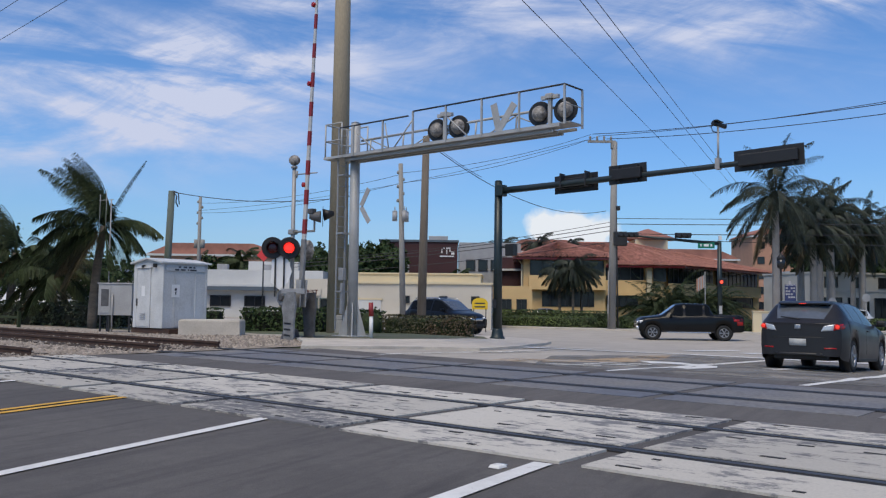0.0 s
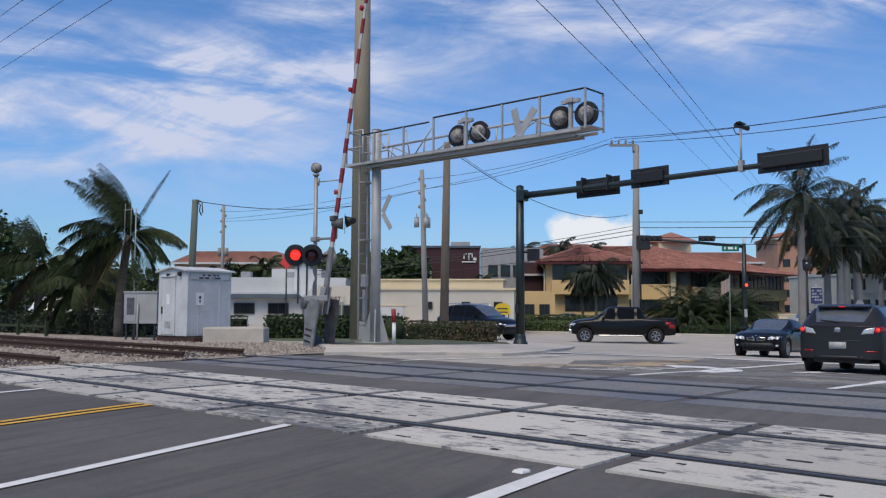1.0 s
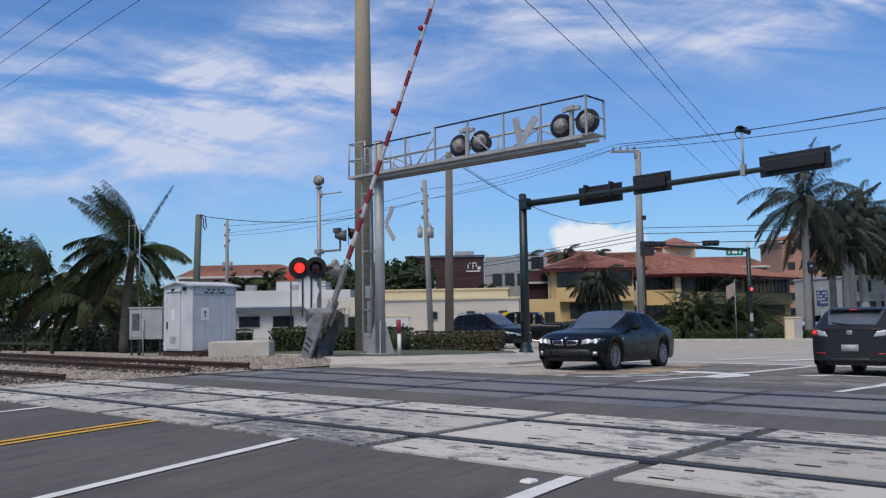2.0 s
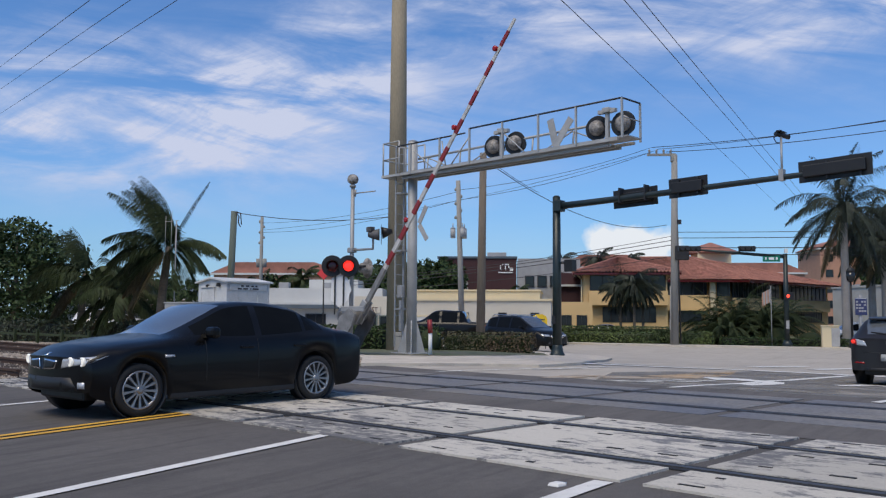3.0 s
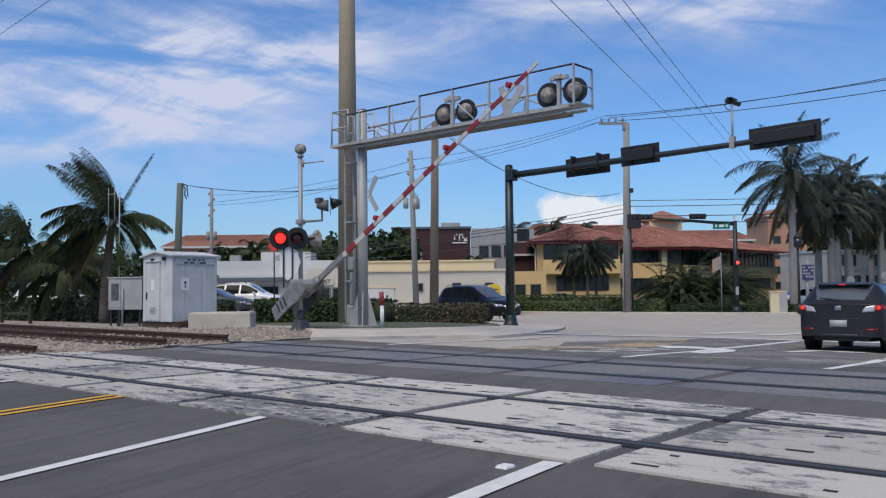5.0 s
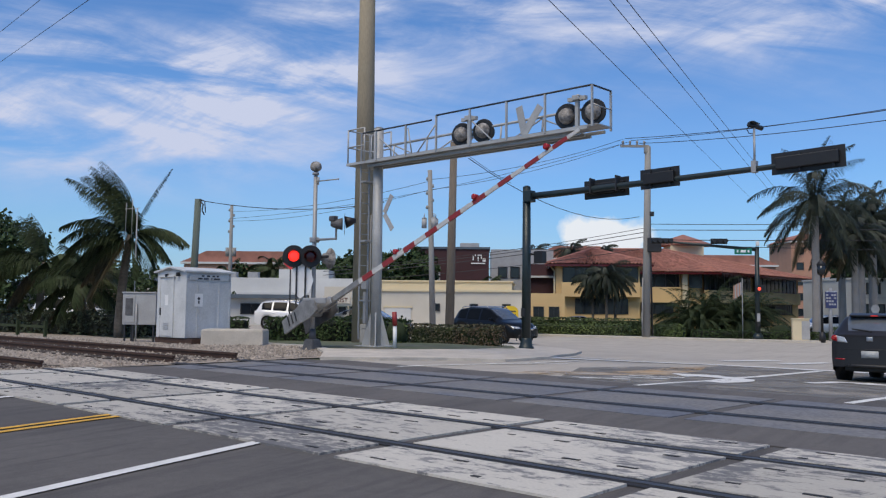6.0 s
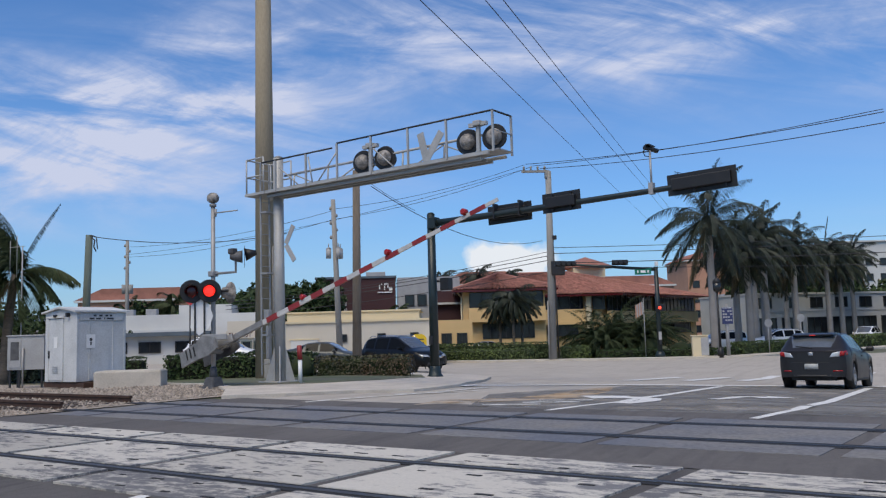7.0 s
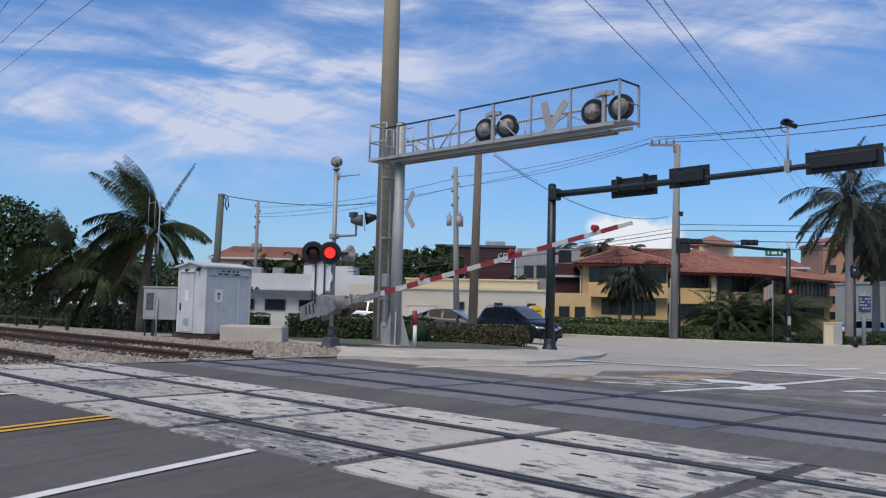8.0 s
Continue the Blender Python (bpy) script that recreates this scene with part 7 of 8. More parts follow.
    for s in shells.values():
        bmesh.ops.delete(s.bm, geom=[v for v in s.bm.verts if not v.link_faces], context="VERTS")
    skin = Skin(shells["skin"].bm)
    shells["skin"].bm.free()
    part("body", shells["body"], paint, t)
    for nm in panes:
        if shells[nm].bm.faces:
            part("side_glass", shells[nm], GLASS, t, "dark tinted side glass")
    part("windscreen", shells["front"], SCREEN, t, "sloping glass windscreen")
    part("rear_screen", shells["rear"], SCREEN, t, "rear screen glass")
    part("underbody", Shape().box((0, 0, low + 0.07), (L * 0.9, W * 0.62, 0.12), bev=0.03), BLACK, t)
    zh = soft_table(belt, 0.0) - 0.1
    for sgn in (-1, 1):
        sd = "left" if sgn > 0 else "right"
        part("mirror", Shape().box((c0 - 0.42, sgn * (hw + 0.06), zh + 0.17), (0.13, 0.2, 0.14), bev=0.045).box((c0 - 0.4, sgn * (hw - 0.06), zh + 0.13), (0.07, 0.14, 0.05)), paint, t)
        for x in pillars[:2]:
            part("door_handle", Shape().box((x + 0.18 if x == pillars[0] else x + 0.12, sgn * hw * 0.992, zh - 0.02), (0.2, 0.035, 0.03), bev=0.01), paint, t)
        seam = Shape()
        for x in (pillars[0], g1 - 0.12):
            skin.lay(seam, sd, ((x, 0.36), (x + 0.008, 0.36), (x + 0.008, zh + 0.08), (x, zh + 0.08)), 0.002, 1, 8)
        if seam.bm.faces:
            part("door_seam", seam, BLACK, t)
        part("sill", Shape().box(((axles[0] + axles[1]) / 2, sgn * (hw - 0.06), low + 0.03), (abs(axles[0] - axles[1]) - 2 * ra - 0.04, 0.08, 0.09), bev=0.025), TRIM, t)
    wheels = wheel_set(t, axles, hw, wr, spokes, rim)
    return t, wheels, skin


def lamps(t, skin, head, tail, head_lit=False, tail_mat=None):
    """Head and tail lamps laid into the skin; corners for the +y side, mirrored to the other."""
    for sgn in (-1, 1):
        mir = lambda cs: [(sgn * y, z) for y, z in cs]
        h = part("headlight", skin.lay(Shape(), "front", mir(head), 0.004, 8, 4), LENS, t)
        cy, cz = sum(c[0] for c in head) / 4, sum(c[1] for c in head) / 4
        for d in (-0.07, 0.08):
            hit = skin.tree.ray_cast(Vector((4, sgn * (cy + d), cz)), Vector((-1, 0, 0)))[0]
            if hit:
                part("lamp_ring", Shape().lathe(hit - Vector((0.02, 0, 0)), (1, 0, 0), [(0.05, 0), (0.052, 0.03), (0.04, 0.034), (0.036, 0.028)], 16), HEADLIT if head_lit else CHROME, h)
        if tail:
            part("tail_light", skin.lay(Shape(), "rear", mir(tail), 0.006, 6, 4), tail_mat or TAIL, t)


SALOON_TOP = [(-2.3, 0.96), (-2.1, 1.05), (-1.75, 1.09), (-1.5, 1.18), (-0.95, 1.38), (-0.55, 1.425), (-0.1, 1.435), (0.22, 1.4), (0.55, 1.24), (1.02, 0.99), (1.2, 0.955), (1.7, 0.88), (2.0, 0.8), (2.18, 0.7), (2.3, 0.62)]
SALOON_BELT = [(-2.3, 0.88), (-2.0, 0.95), (-1.2, 0.97), (0.0, 0.93), (0.9, 0.9), (1.5, 0.82), (2.0, 0.72), (2.3, 0.6)]
SALOON = dict(L=4.53, W=1.82, H=1.43, top=SALOON_TOP, belt=SALOON_BELT, cabin=(1.0, 0.2, -0.95, -1.72), axles=(1.49, -1.27), wr=0.32, pillars=(-0.22, -1.05), glass_ends=(-1.38, 0.72), tumble=0.42)
COMPACT = dict(SALOON, L=4.3, W=1.74, H=1.33, top=[(-2.18, 0.88), (-2.0, 0.95), (-1.66, 0.98), (-1.42, 1.07), (-0.95, 1.26), (-0.55, 1.325), (-0.1, 1.335), (0.2, 1.3), (0.5, 1.16), (0.94, 0.93), (1.1, 0.91), (1.6, 0.86), (1.9, 0.81), (2.05, 0.75), (2.18, 0.68)],
               belt=[(-2.18, 0.83), (-1.9, 0.88), (-1.1, 0.9), (0.0, 0.87), (0.85, 0.85), (1.45, 0.8), (1.9, 0.73), (2.18, 0.64)], ends=((0.3, 0.69), (0.34, 0.86)), nose=0.24, cabin=tuple(x * 0.95 for x in SALOON["cabin"]), axles=(1.42, -1.19), wr=0.3, pillars=(-0.21, -1.0), glass_ends=(-1.31, 0.68))
BMW, BMW_WHEELS, BMW_SKIN = car("saloon_car", "black four-door saloon car with silver multi-spoke wheels", paint=CARBLACK, group="moving cars", spokes=13, rim=0.74, low=0.18, **COMPACT)
lamps(BMW, BMW_SKIN, ((0.38, 0.56), (0.76, 0.62), (0.8, 0.7), (0.4, 0.66)), ((0.5, 0.76), (0.84, 0.76), (0.86, 0.92), (0.5, 0.9)), True)
for sgn in (-1, 1):
    kg = part("grille", BMW_SKIN.lay(Shape(), "front", [(sgn * y, z) for y, z in ((0.03, 0.54), (0.28, 0.55), (0.33, 0.645), (0.06, 0.665))], 0.02), CHROME, BMW, "chrome-framed split grille")
    part("grille_inset", BMW_SKIN.lay(Shape(), "front", [(sgn * y, z) for y, z in ((0.05, 0.556), (0.262, 0.565), (0.305, 0.63), (0.075, 0.648))], 0.026), BLACK, kg)
    part("fog_lamp", BMW_SKIN.lay(Shape(), "front", [(sgn * y, z) for y, z in ((0.62, 0.34), (0.7, 0.34), (0.7, 0.41), (0.62, 0.41))], 0.006, 2, 2), LENS, BMW)
    part("side_repeater", BMW_SKIN.lay(Shape(), "left" if sgn > 0 else "right", ((1.0, 0.66), (1.13, 0.66), (1.13, 0.69), (1.0, 0.69)), 0.006, 2, 1), LENS, BMW)
part("lower_intake", BMW_SKIN.lay(Shape(), "front", ((-0.62, 0.32), (0.62, 0.32), (0.52, 0.46), (-0.52, 0.46)), 0.003, 8, 2), BLACK, BMW)
part("badge", BMW_SKIN.lay(Shape(), "front", ((-0.035, 0.69), (0.035, 0.69), (0.035, 0.73), (-0.035, 0.73)), 0.008, 2, 2), CHROME, BMW)
part("number_plate", BMW_SKIN.lay(Shape(), "rear", ((-0.16, 0.68), (0.16, 0.68), (0.16, 0.82), (-0.16, 0.82)), 0.01, 2, 2), PLATE, BMW, "pale number plate")

HATCH_TOP = [(-2.25, 0.98), (-2.14, 1.04), (-2.02, 1.12), (-1.72, 1.37), (-1.6, 1.42), (-1.1, 1.455), (-0.3, 1.475), (0.3, 1.45), (0.6, 1.36), (1.35, 1.0), (1.55, 0.95), (1.95, 0.82), (2.15, 0.7), (2.25, 0.6)]
HATCH_BELT = [(-2.25, 0.94), (-2.1, 1.0), (-1.6, 1.05), (-0.6, 1.0), (0.6, 0.94), (1.3, 0.9), (1.8, 0.8), (2.25, 0.6)]
MAZDA, MAZDA_WHEELS, MAZDA_SKIN = car("hatchback_car", "dark grey hatchback waiting at the junction with brake lights on", 4.46, 1.77, 1.47, HATCH_TOP, HATCH_BELT, (1.33, 0.45, -1.66, -2.12), (1.33, -1.31), 0.32, CARGREY, "moving cars", 5, pillars=(-0.25, -1.2), glass_ends=(-1.62, 1.0), tumble=0.5, tail=0.26, nose=0.24, ends=((0.3, 0.6), (0.3, 0.96)))
lamps(MAZDA, MAZDA_SKIN, ((0.45, 0.62), (0.78, 0.68), (0.8, 0.8), (0.48, 0.7)), ((0.44, 0.8), (0.66, 0.82), (0.68, 0.95), (0.5, 0.91)), False, LENS)
for sgn in (-1, 1):
    mir = lambda cs: [(sgn * y, z) for y, z in cs]
    tl = part("tail_lens", MAZDA_SKIN.lay(Shape(), "rear", mir(((0.66, 0.82), (0.825, 0.86), (0.83, 0.97), (0.68, 0.95))), 0.007, 5, 3), TAIL, MAZDA, "red outer tail lens")
    hit = MAZDA_SKIN.tree.ray_cast(Vector((-4, sgn * 0.735, 0.895)), Vector((1, 0, 0)))[0]
    bl = part("brake_light", Shape().lathe((0, 0, 0), (-1, 0, 0), [(0.04, 0.002), (0.042, 0.02), (0.02, 0.028)], 16), TAILLIT, tl)
    part("unlit_brake_light", Shape().lathe((0, 0, 0), (1, 0, 0), [(0.054, 0.0), (0.054, 0.02), (0.03, 0.03)], 14), TAIL, bl)
    bl.matrix_basis = pose(hit.x - 0.012, hit.y, hit.z)
    BRAKES.append((bl, hit.x - 0.012, hit.y, hit.z))
    part("rear_reflector", MAZDA_SKIN.lay(Shape(), "rear", mir(((0.5, 0.44), (0.72, 0.45), (0.7, 0.475), (0.5, 0.47))), 0.005, 3, 1), TAIL, MAZDA)
part("spoiler", Shape().loft([[(x, -w, z), (x, w, z), (x, w * 0.98, z + d), (x, -w * 0.98, z + d)] for x, w, z, d in ((-1.3, 0.52, 1.415, 0.035), (-1.6, 0.53, 1.395, 0.04), (-1.83, 0.51, 1.365, 0.03), (-1.86, 0.5, 1.365, 0.015))], smooth=False), CARGREY, MAZDA)
part("high_brake_light", Shape().box((-1.862, 0, 1.375), (0.012, 0.13, 0.018)), TAILLIT, MAZDA)
part("badge", MAZDA_SKIN.lay(Shape(), "rear", ((-0.06, 0.84), (0.06, 0.84), (0.06, 0.93), (-0.06, 0.93)), 0.012, 4, 4), RIM, MAZDA)
part("rear_wiper", MAZDA_SKIN.lay(Shape(), "rear", ((-0.02, 1.03), (0.4, 1.09), (0.4, 1.105), (-0.02, 1.06)), 0.015, 5, 1), BLACK, MAZDA)
part("tailgate_seam", MAZDA_SKIN.lay(Shape(), "rear", ((-0.5, 0.665), (0.5, 0.665), (0.5, 0.678), (-0.5, 0.678)), 0.003, 8, 1), BLACK, MAZDA)
part("number_plate", MAZDA_SKIN.lay(Shape(), "rear", ((-0.165, 0.5), (0.165, 0.5), (0.165, 0.64), (-0.165, 0.64)), 0.012, 2, 2), PLATE, MAZDA, "pale number plate")
part("bumper_insert", MAZDA_SKIN.lay(Shape(), "rear", ((-0.5, 0.3), (0.5, 0.3), (0.46, 0.36), (-0.46, 0.36)), 0.004, 6, 2), BLACK, MAZDA)

PICKUP_TOP = [(-2.75, 1.3), (-1.3, 1.32), (-1.16, 1.36), (-1.02, 1.85), (-0.9, 1.92), (0.3, 1.94), (0.72, 1.88), (1.4, 1.36), (1.6, 1.3), (2.35, 1.22), (2.62, 1.14), (2.75, 1.0)]
PICKUP_BELT = [(-2.75, 1.27), (-1.2, 1.27), (0.6, 1.22), (1.4, 1.2), (2.3, 1.12), (2.75, 0.95)]
PICKUP, PICKUP_WHEELS, PICKUP_SKIN = car("pickup_truck", "black crew-cab pickup truck crossing the junction", 5.5, 1.96, 1.92, PICKUP_TOP, PICKUP_BELT, (1.42, 0.72, -0.95, -1.12), (1.95, -1.71), 0.4, CARBLACK, "moving cars", 6, rim=0.62, pillars=(0.28, -0.72), glass_ends=(-0.95, 1.05), tumble=0.22, nose=0.08, tail=0.03, ends=((0.55, 0.98), (0.5, 1.27)), low=0.42)
lamps(PICKUP, PICKUP_SKIN, ((0.62, 0.84), (0.9, 0.84), (0.9, 1.02), (0.62, 1.02)), ((0.8, 0.8), (0.94, 0.8), (0.94, 1.2), (0.8, 1.2)))
part("bed_liner", Shape().box((-2.08, 0, 1.315), (1.5, 1.5, 0.03), bev=0.01), TRIM, PICKUP)
part("grille", PICKUP_SKIN.lay(Shape(), "front", ((-0.55, 0.78), (0.55, 0.78), (0.55, 1.02), (-0.55, 1.02)), 0.01), CHROME, PICKUP)
part("front_bumper", Shape().box((2.72, 0, 0.6), (0.16, 1.8, 0.24), bev=0.05), CHROME, PICKUP)
for sgn in (-1, 1):
    part("step_bar", Shape().box((0.1, sgn * 0.98, 0.4), (2.3, 0.1, 0.07), bev=0.02), CHROME, PICKUP)
    part("badge", PICKUP_SKIN.lay(Shape(), "left" if sgn > 0 else "right", ((-2.5, 1.0), (-2.2, 1.0), (-2.2, 1.12), (-2.5, 1.12)), 0.004, 2, 2), TAIL, PICKUP)

SUV_TOP = [(-2.28, 1.05), (-2.15, 1.15), (-1.95, 1.5), (-1.75, 1.62), (-1.0, 1.69), (0.0, 1.7), (0.4, 1.64), (1.22, 1.14), (1.4, 1.09), (1.9, 1.0), (2.15, 0.88), (2.28, 0.72)]
SUV_BELT = [(-2.28, 1.02), (-1.6, 1.1), (0.0, 1.06), (1.2, 1.02), (1.8, 0.94), (2.28, 0.7)]
SUV = dict(L=4.56, W=1.86, H=1.7, top=SUV_TOP, belt=SUV_BELT, cabin=(1.2, 0.38, -1.78, -2.12), axles=(1.38, -1.34), wr=0.36, pillars=(-0.15, -1.1), glass_ends=(-1.8, 0.92), tumble=0.32, nose=0.2, tail=0.14, ends=((0.36, 0.75), (0.4, 1.04)), low=0.26)


def roof_rails(t):
    for sgn in (-1, 1):
        part("roof_rail", Shape().path([(0.3, sgn * 0.6, 1.63), (0.1, sgn * 0.61, 1.73), (-1.5, sgn * 0.61, 1.71), (-1.65, sgn * 0.61, 1.63)], 0.018, 6), CHROME, t)


def simple_car(name, label, spec, paint, group, m=None):
    t, wheels, skin = car(name, label, paint=paint, group=group, spokes=5, m=m, **spec)
    zh = soft_table(spec["belt"], 1.9) - 0.18
    lamps(t, skin, ((0.45, zh), (0.8, zh + 0.04), (0.82, zh + 0.14), (0.46, zh + 0.1)), ((0.62, 0.8), (0.84, 0.8), (0.84, 0.95), (0.6, 0.93)))
    part("front_grille", skin.lay(Shape(), "front", ((-0.4, zh - 0.06), (0.4, zh - 0.06), (0.42, zh + 0.06), (-0.42, zh + 0.06)), 0.008), CHROME, t)
    part("lower_intake", skin.lay(Shape(), "front", ((-0.6, 0.36), (0.6, 0.36), (0.5, 0.48), (-0.5, 0.48)), 0.003), BLACK, t)
    if spec is SUV:
        roof_rails(t)
    return t, wheels


WHITESUV, WHITESUV_WHEELS = simple_car("sport_utility_car", "white sport utility car passing behind the hedge", SUV, CARWHITE, "moving cars")
DARKSUV, DARKSUV_WHEELS = simple_car("sport_utility_car", "black sport utility car edging up behind the corner hedge", SUV, CARBLACK, "moving cars")
QUEUE, QUEUE_WHEELS = simple_car("saloon_car", "dark silver saloon pulling up in line behind the hedge", SALOON, CARDUSK, "moving cars")


def parked(x, y, rz, spec, paint, label, nm):
    return simple_car(nm, label, spec, paint, "parked cars", stand(x, y, rz))


parked(4.6, 74.6, 10, SALOON, CARSILVER, "blue-grey saloon parked behind the far hedge", "saloon_car")
parked(9.3, 76.3, 5, SALOON, CARSILVER, "silver saloon parked before the tan building", "saloon_car")
parked(26.8, 68.6, 190, SUV, CARWHITE, "white sport utility car parked behind the corner hedge", "sport_utility_car")
parked(33.5, 73.0, 180, SUV, CARWHITE, "white sport utility car parked under the palms", "sport_utility_car")
parked(47.0, 83.0, 225, SUV, CARWHITE, "white sport utility car on the side street", "sport_utility_car")
parked(47.5, 77.0, 225, SALOON, CARWHITE, "white saloon on the side street", "saloon_car")
parked(-21.0, 46.5, 5, SUV, CARWHITE, "white car parked behind the hedge", "sport_utility_car")
parked(-38.0, 52.0, 5, SALOON, CARWHITE, "white saloon parked behind the palms", "saloon_car")

# loose ballast on the track bed
def ballast():
    rng = random.Random(9)
    vs, fs = [], []
    for _ in range(9000):
        s = S0 - 0.1 - 26 * rng.random() ** 1.5
        n = rng.uniform(4.2, 15.0)
        x, y = sn(s, n)
        c, r = Vector((x, y, gz(x, y))), rng.uniform(0.02, 0.06)
        k = len(vs)
        for d in ((1, 0, 0), (-1, 0, 0), (0, 1, 0), (0, -1, 0), (0, 0, 0.9), (0, 0, -0.5)):
            vs.append(c + Vector(d) * r * rng.uniform(0.6, 1.2))
        for f in ((0, 2, 4), (2, 1, 4), (1, 3, 4), (3, 0, 4), (2, 0, 5), (1, 2, 5), (3, 1, 5), (0, 3, 5)):
            fs.append(tuple(k + i for i in f))
    for _ in range(3500):
        x, y = rng.uniform(-9.5, -3.2), rng.uniform(22.0, 31.5)
        if x > -3.6 and y > 23.5:
            continue
        c, r = Vector((x, y, gz(x, y))), rng.uniform(0.02, 0.07)
        k = len(vs)
        for d in ((1, 0, 0), (-1, 0, 0), (0, 1, 0), (0, -1, 0), (0, 0, 0.9), (0, 0, -0.5)):
            vs.append(c + Vector(d) * r * rng.uniform(0.6, 1.2))
        for f in ((0, 2, 4), (2, 1, 4), (1, 3, 4), (3, 0, 4), (2, 0, 5), (1, 2, 5), (3, 1, 5), (0, 3, 5)):
            fs.append(tuple(k + i for i in f))
    me = bpy.data.meshes.new("ballast")
    me.from_pydata(vs, [], fs)
    me.materials.append(STONE)
    tagged(new("ballast", me), "loose pale ballast stones round the rails", "ballast", "", "stuff")


ballast()


# ---- what moves ----
def glide(tab, t):
    """Smooth value of a table of (t, ...) rows at t: cubic between rows."""
    n = len(tab)
    for i in range(n - 1):
        if t <= tab[i + 1][0] or i == n - 2:
            p0, p1, p2, p3 = tab[max(i - 1, 0)], tab[i], tab[i + 1], tab[min(i + 2, n - 1)]
            h = p2[0] - p1[0]
            u = (t - p1[0]) / h
            out = []
            for k in range(1, len(p1)):
                m1 = (p2[k] - p0[k]) / max(p2[0] - p0[0], 1e-6) * h
                m2 = (p3[k] - p1[k]) / max(p3[0] - p1[0], 1e-6) * h
                out.append((2 * u ** 3 - 3 * u * u + 1) * p1[k] + (u ** 3 - 2 * u * u + u) * m1 + (-2 * u ** 3 + 3 * u * u) * p2[k] + (u ** 3 - u * u) * m2)
            return out


def drive(ob, wheels, tab, heading=None):
    """Move a car along (t, x, y) rows; its wheels roll with it."""
    rows, times = [], [i / 30 for i in range(241)]
    dist, prev, roll, ang = 0.0, None, [], None
    pts = [glide(tab, t) for t in times]
    for i, t in enumerate(times):
        x, y = pts[i]
        if prev is not None:
            dist += math.hypot(x - prev[0], y - prev[1])
        prev = (x, y)
        a, b = pts[max(i - 4, 0)], pts[min(i + 4, 240)]
        if math.hypot(b[0] - a[0], b[1] - a[1]) > 0.02 or ang is None:
            ang = math.atan2(b[1] - a[1], b[0] - a[0])
        h = heading if heading is not None else math.degrees(ang)
        c, s = math.cos(radians(h)), math.sin(radians(h))
        pitch = math.degrees(math.atan2(gz(x + 1.3 * c, y + 1.3 * s) - gz(x - 1.3 * c, y - 1.3 * s), 2.6))
        z = (gz(x + 1.3 * c, y + 1.3 * s) + gz(x - 1.3 * c, y - 1.3 * s)) / 2
        if i % 3 == 0:
            rows.append((t, Matrix.Translation((x, y, z)) @ Matrix.Rotation(radians(h), 4, "Z") @ Matrix.Rotation(radians(-pitch), 4, "Y")))
        roll.append((t, dist))
    walk(ob, rows)
    for w, wx, wy, wr in wheels:
        walk(w, [(t, pose(wx, wy, wr) @ Matrix.Rotation(d / wr, 4, "Y")) for t, d in roll])


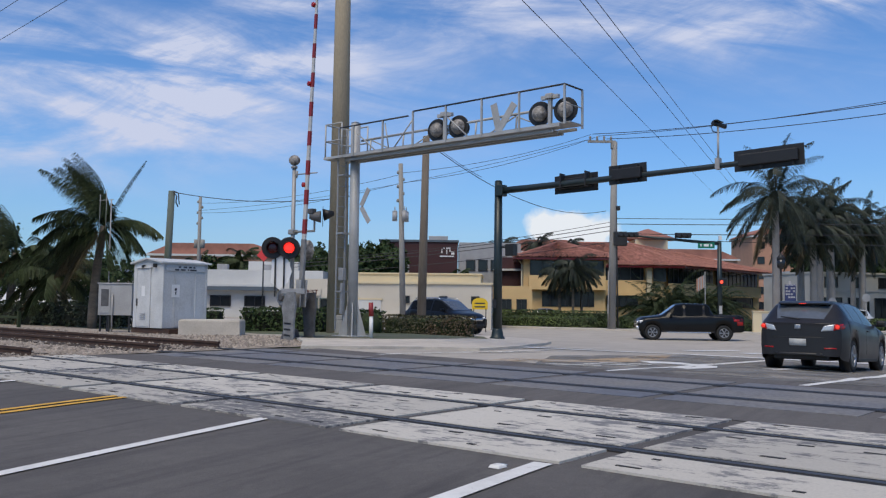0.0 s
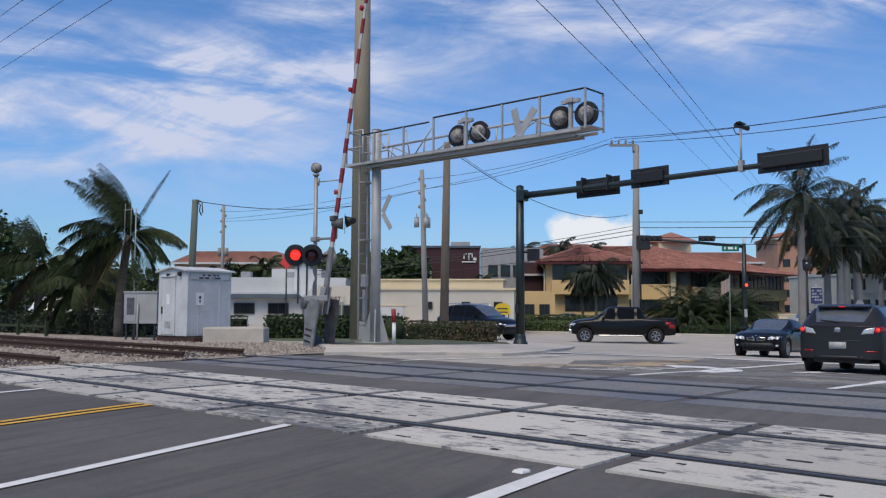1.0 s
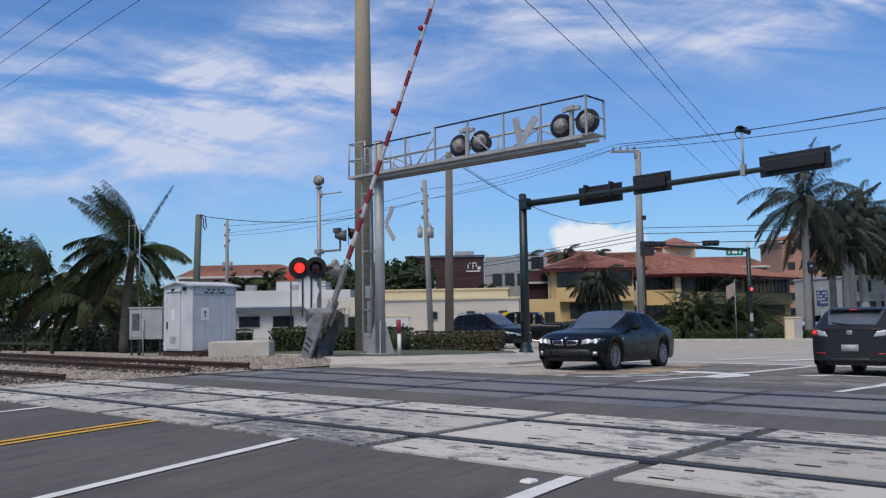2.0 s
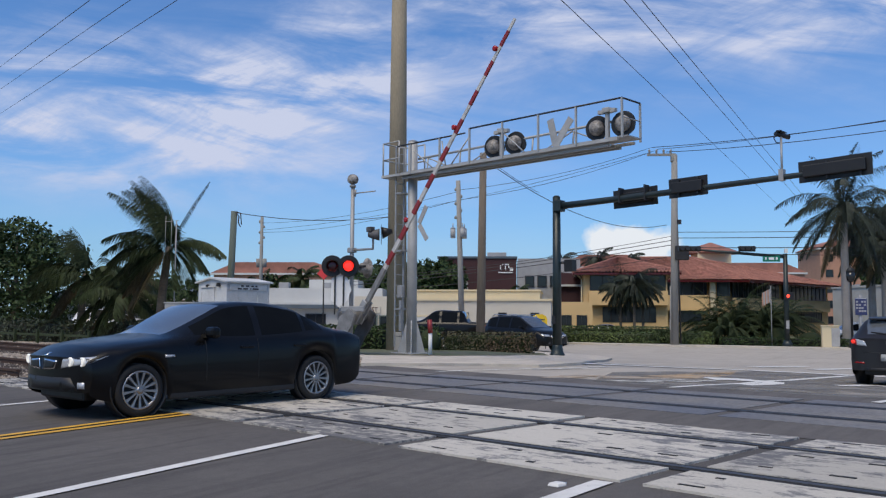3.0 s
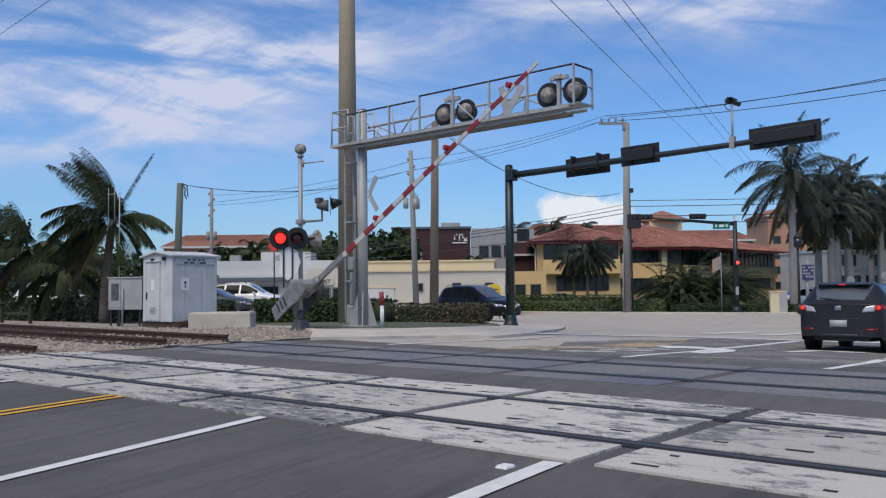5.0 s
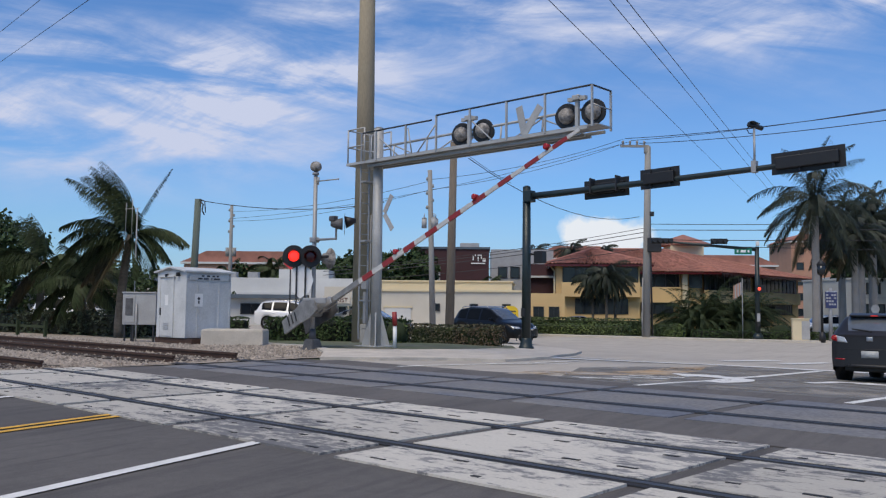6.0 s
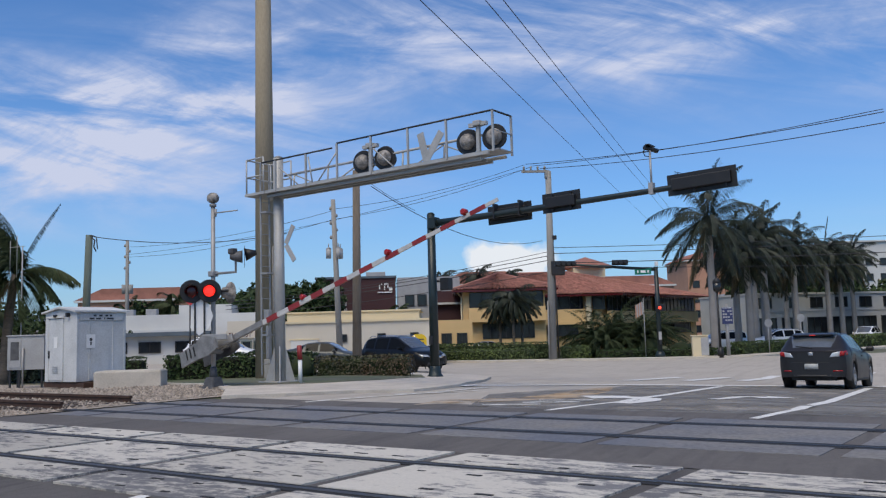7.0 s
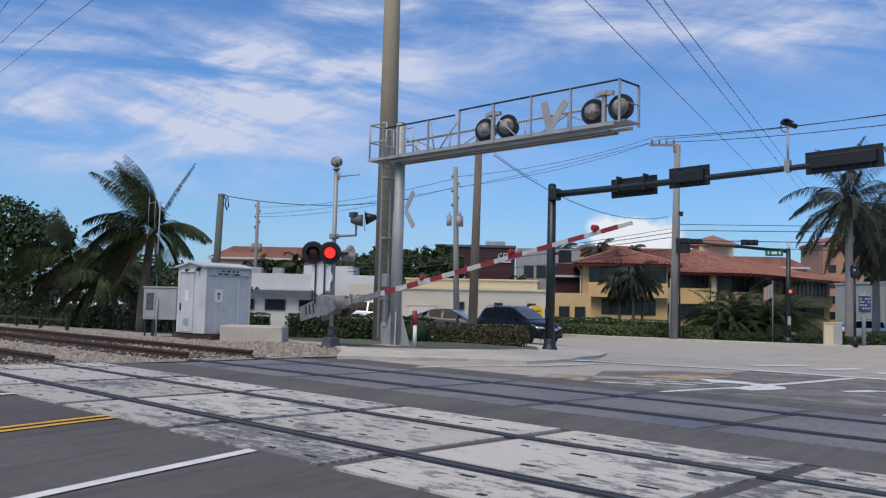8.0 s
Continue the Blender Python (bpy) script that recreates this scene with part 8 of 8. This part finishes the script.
def motions():
    arm = [(0.0, 87.2), (0.5, 83.8), (1.0, 79.0), (1.5, 69.8), (3.0, 51.9), (3.5, 45.7), (4.0, 41.5), (5.5, 28.1), (6.0, 24.5), (6.5, 21.1), (7.0, 17.8), (7.5, 14.4), (8.0, 11.1)]
    walk(GATE_ARM, [(t, pose(0.4, 0.0, 1.3, 0, -a, 0)) for t, a in arm])
    # which of the two lamps shows its lit face: it changes over at these times
    change = (0.55, 1.16, 1.8, 2.45, 3.16, 3.76, 4.4, 5.05, 5.72, 6.35, 7.05, 7.65)
    for k, (disc, c) in enumerate(LAMP_DISCS):
        lit = k == 1
        turn = 0 if lit else 180
        at = lambda a: Matrix.Translation(c) @ Matrix.Rotation(radians(-R_ANG + 9 + a), 4, "Z")
        rows = [(0.0, at(turn))]
        for t in change:
            rows += [(t - 0.034, at(turn)), (t, at(turn + 60)), (t + 0.033, at(turn + 120)), (t + 0.067, at(turn + 180))]
            turn += 180
        rows.append((8.0, at(turn)))
        walk(disc, rows)
    # the waiting car lets go of its brakes before it drives off
    for bl, x, y, z in BRAKES:
        turned = lambda a: pose(x, y, z, 0, 0, a)
        walk(bl, [(0.0, turned(0)), (5.4, turned(0)), (5.5, turned(60)), (5.6, turned(120)), (5.7, turned(180)), (8.0, turned(180))])
    drive(BMW, BMW_WHEELS, [(0.0, 19.5, 42.5), (0.7, 13.4, 35.0), (1.0, 11.0, 31.5), (1.5, 7.0, 26.3), (2.2, 1.8, 19.0), (2.8, -2.52, 13.08), (3.0, -3.95, 11.5), (3.3, -5.87, 8.41), (4.0, -10.2, 1.6), (8.0, -38.0, -38.0)])
    drive(MAZDA, MAZDA_WHEELS, [(0.0, 8.6, 19.75), (1.0, 8.95, 19.95), (1.5, 9.1, 20.08), (3.5, 9.2, 20.2), (5.4, 9.22, 20.23), (6.0, 9.6, 20.75), (6.5, 10.6, 22.2), (7.0, 12.45, 24.6), (7.5, 15.0, 27.6), (8.0, 18.6, 31.0)], 52.0)
    drive(PICKUP, PICKUP_WHEELS, [(0.0, 13.1, 46.7), (1.0, 8.4, 47.2), (1.5, 5.75, 47.6), (2.8, -1.85, 48.9), (4.0, -9.0, 49.6), (8.0, -36.0, 52.6)])
    drive(DARKSUV, DARKSUV_WHEELS, [(0.0, 0.15, 44.3), (1.0, 0.65, 43.9), (2.0, 0.95, 43.65), (3.0, 1.1, 43.52), (4.0, 1.08, 43.45), (8.0, 1.1, 43.43)], -47.0)
    drive(QUEUE, QUEUE_WHEELS, [(0.0, -62.0, 58.2), (2.0, -45.0, 54.9), (4.0, -26.0, 51.3), (5.0, -13.5, 48.9), (5.6, -7.8, 47.85), (6.2, -4.6, 47.25), (7.0, -2.7, 46.85), (8.0, -2.35, 46.8)], -14.0)
    drive(WHITESUV, WHITESUV_WHEELS, [(0.0, -25.6, 54.5), (2.0, -19.8, 53.8), (4.0, -14.8, 53.3), (5.5, -11.6, 52.9), (6.5, -9.9, 52.7), (7.0, -9.0, 52.6), (8.0, -7.3, 52.4)])


motions()
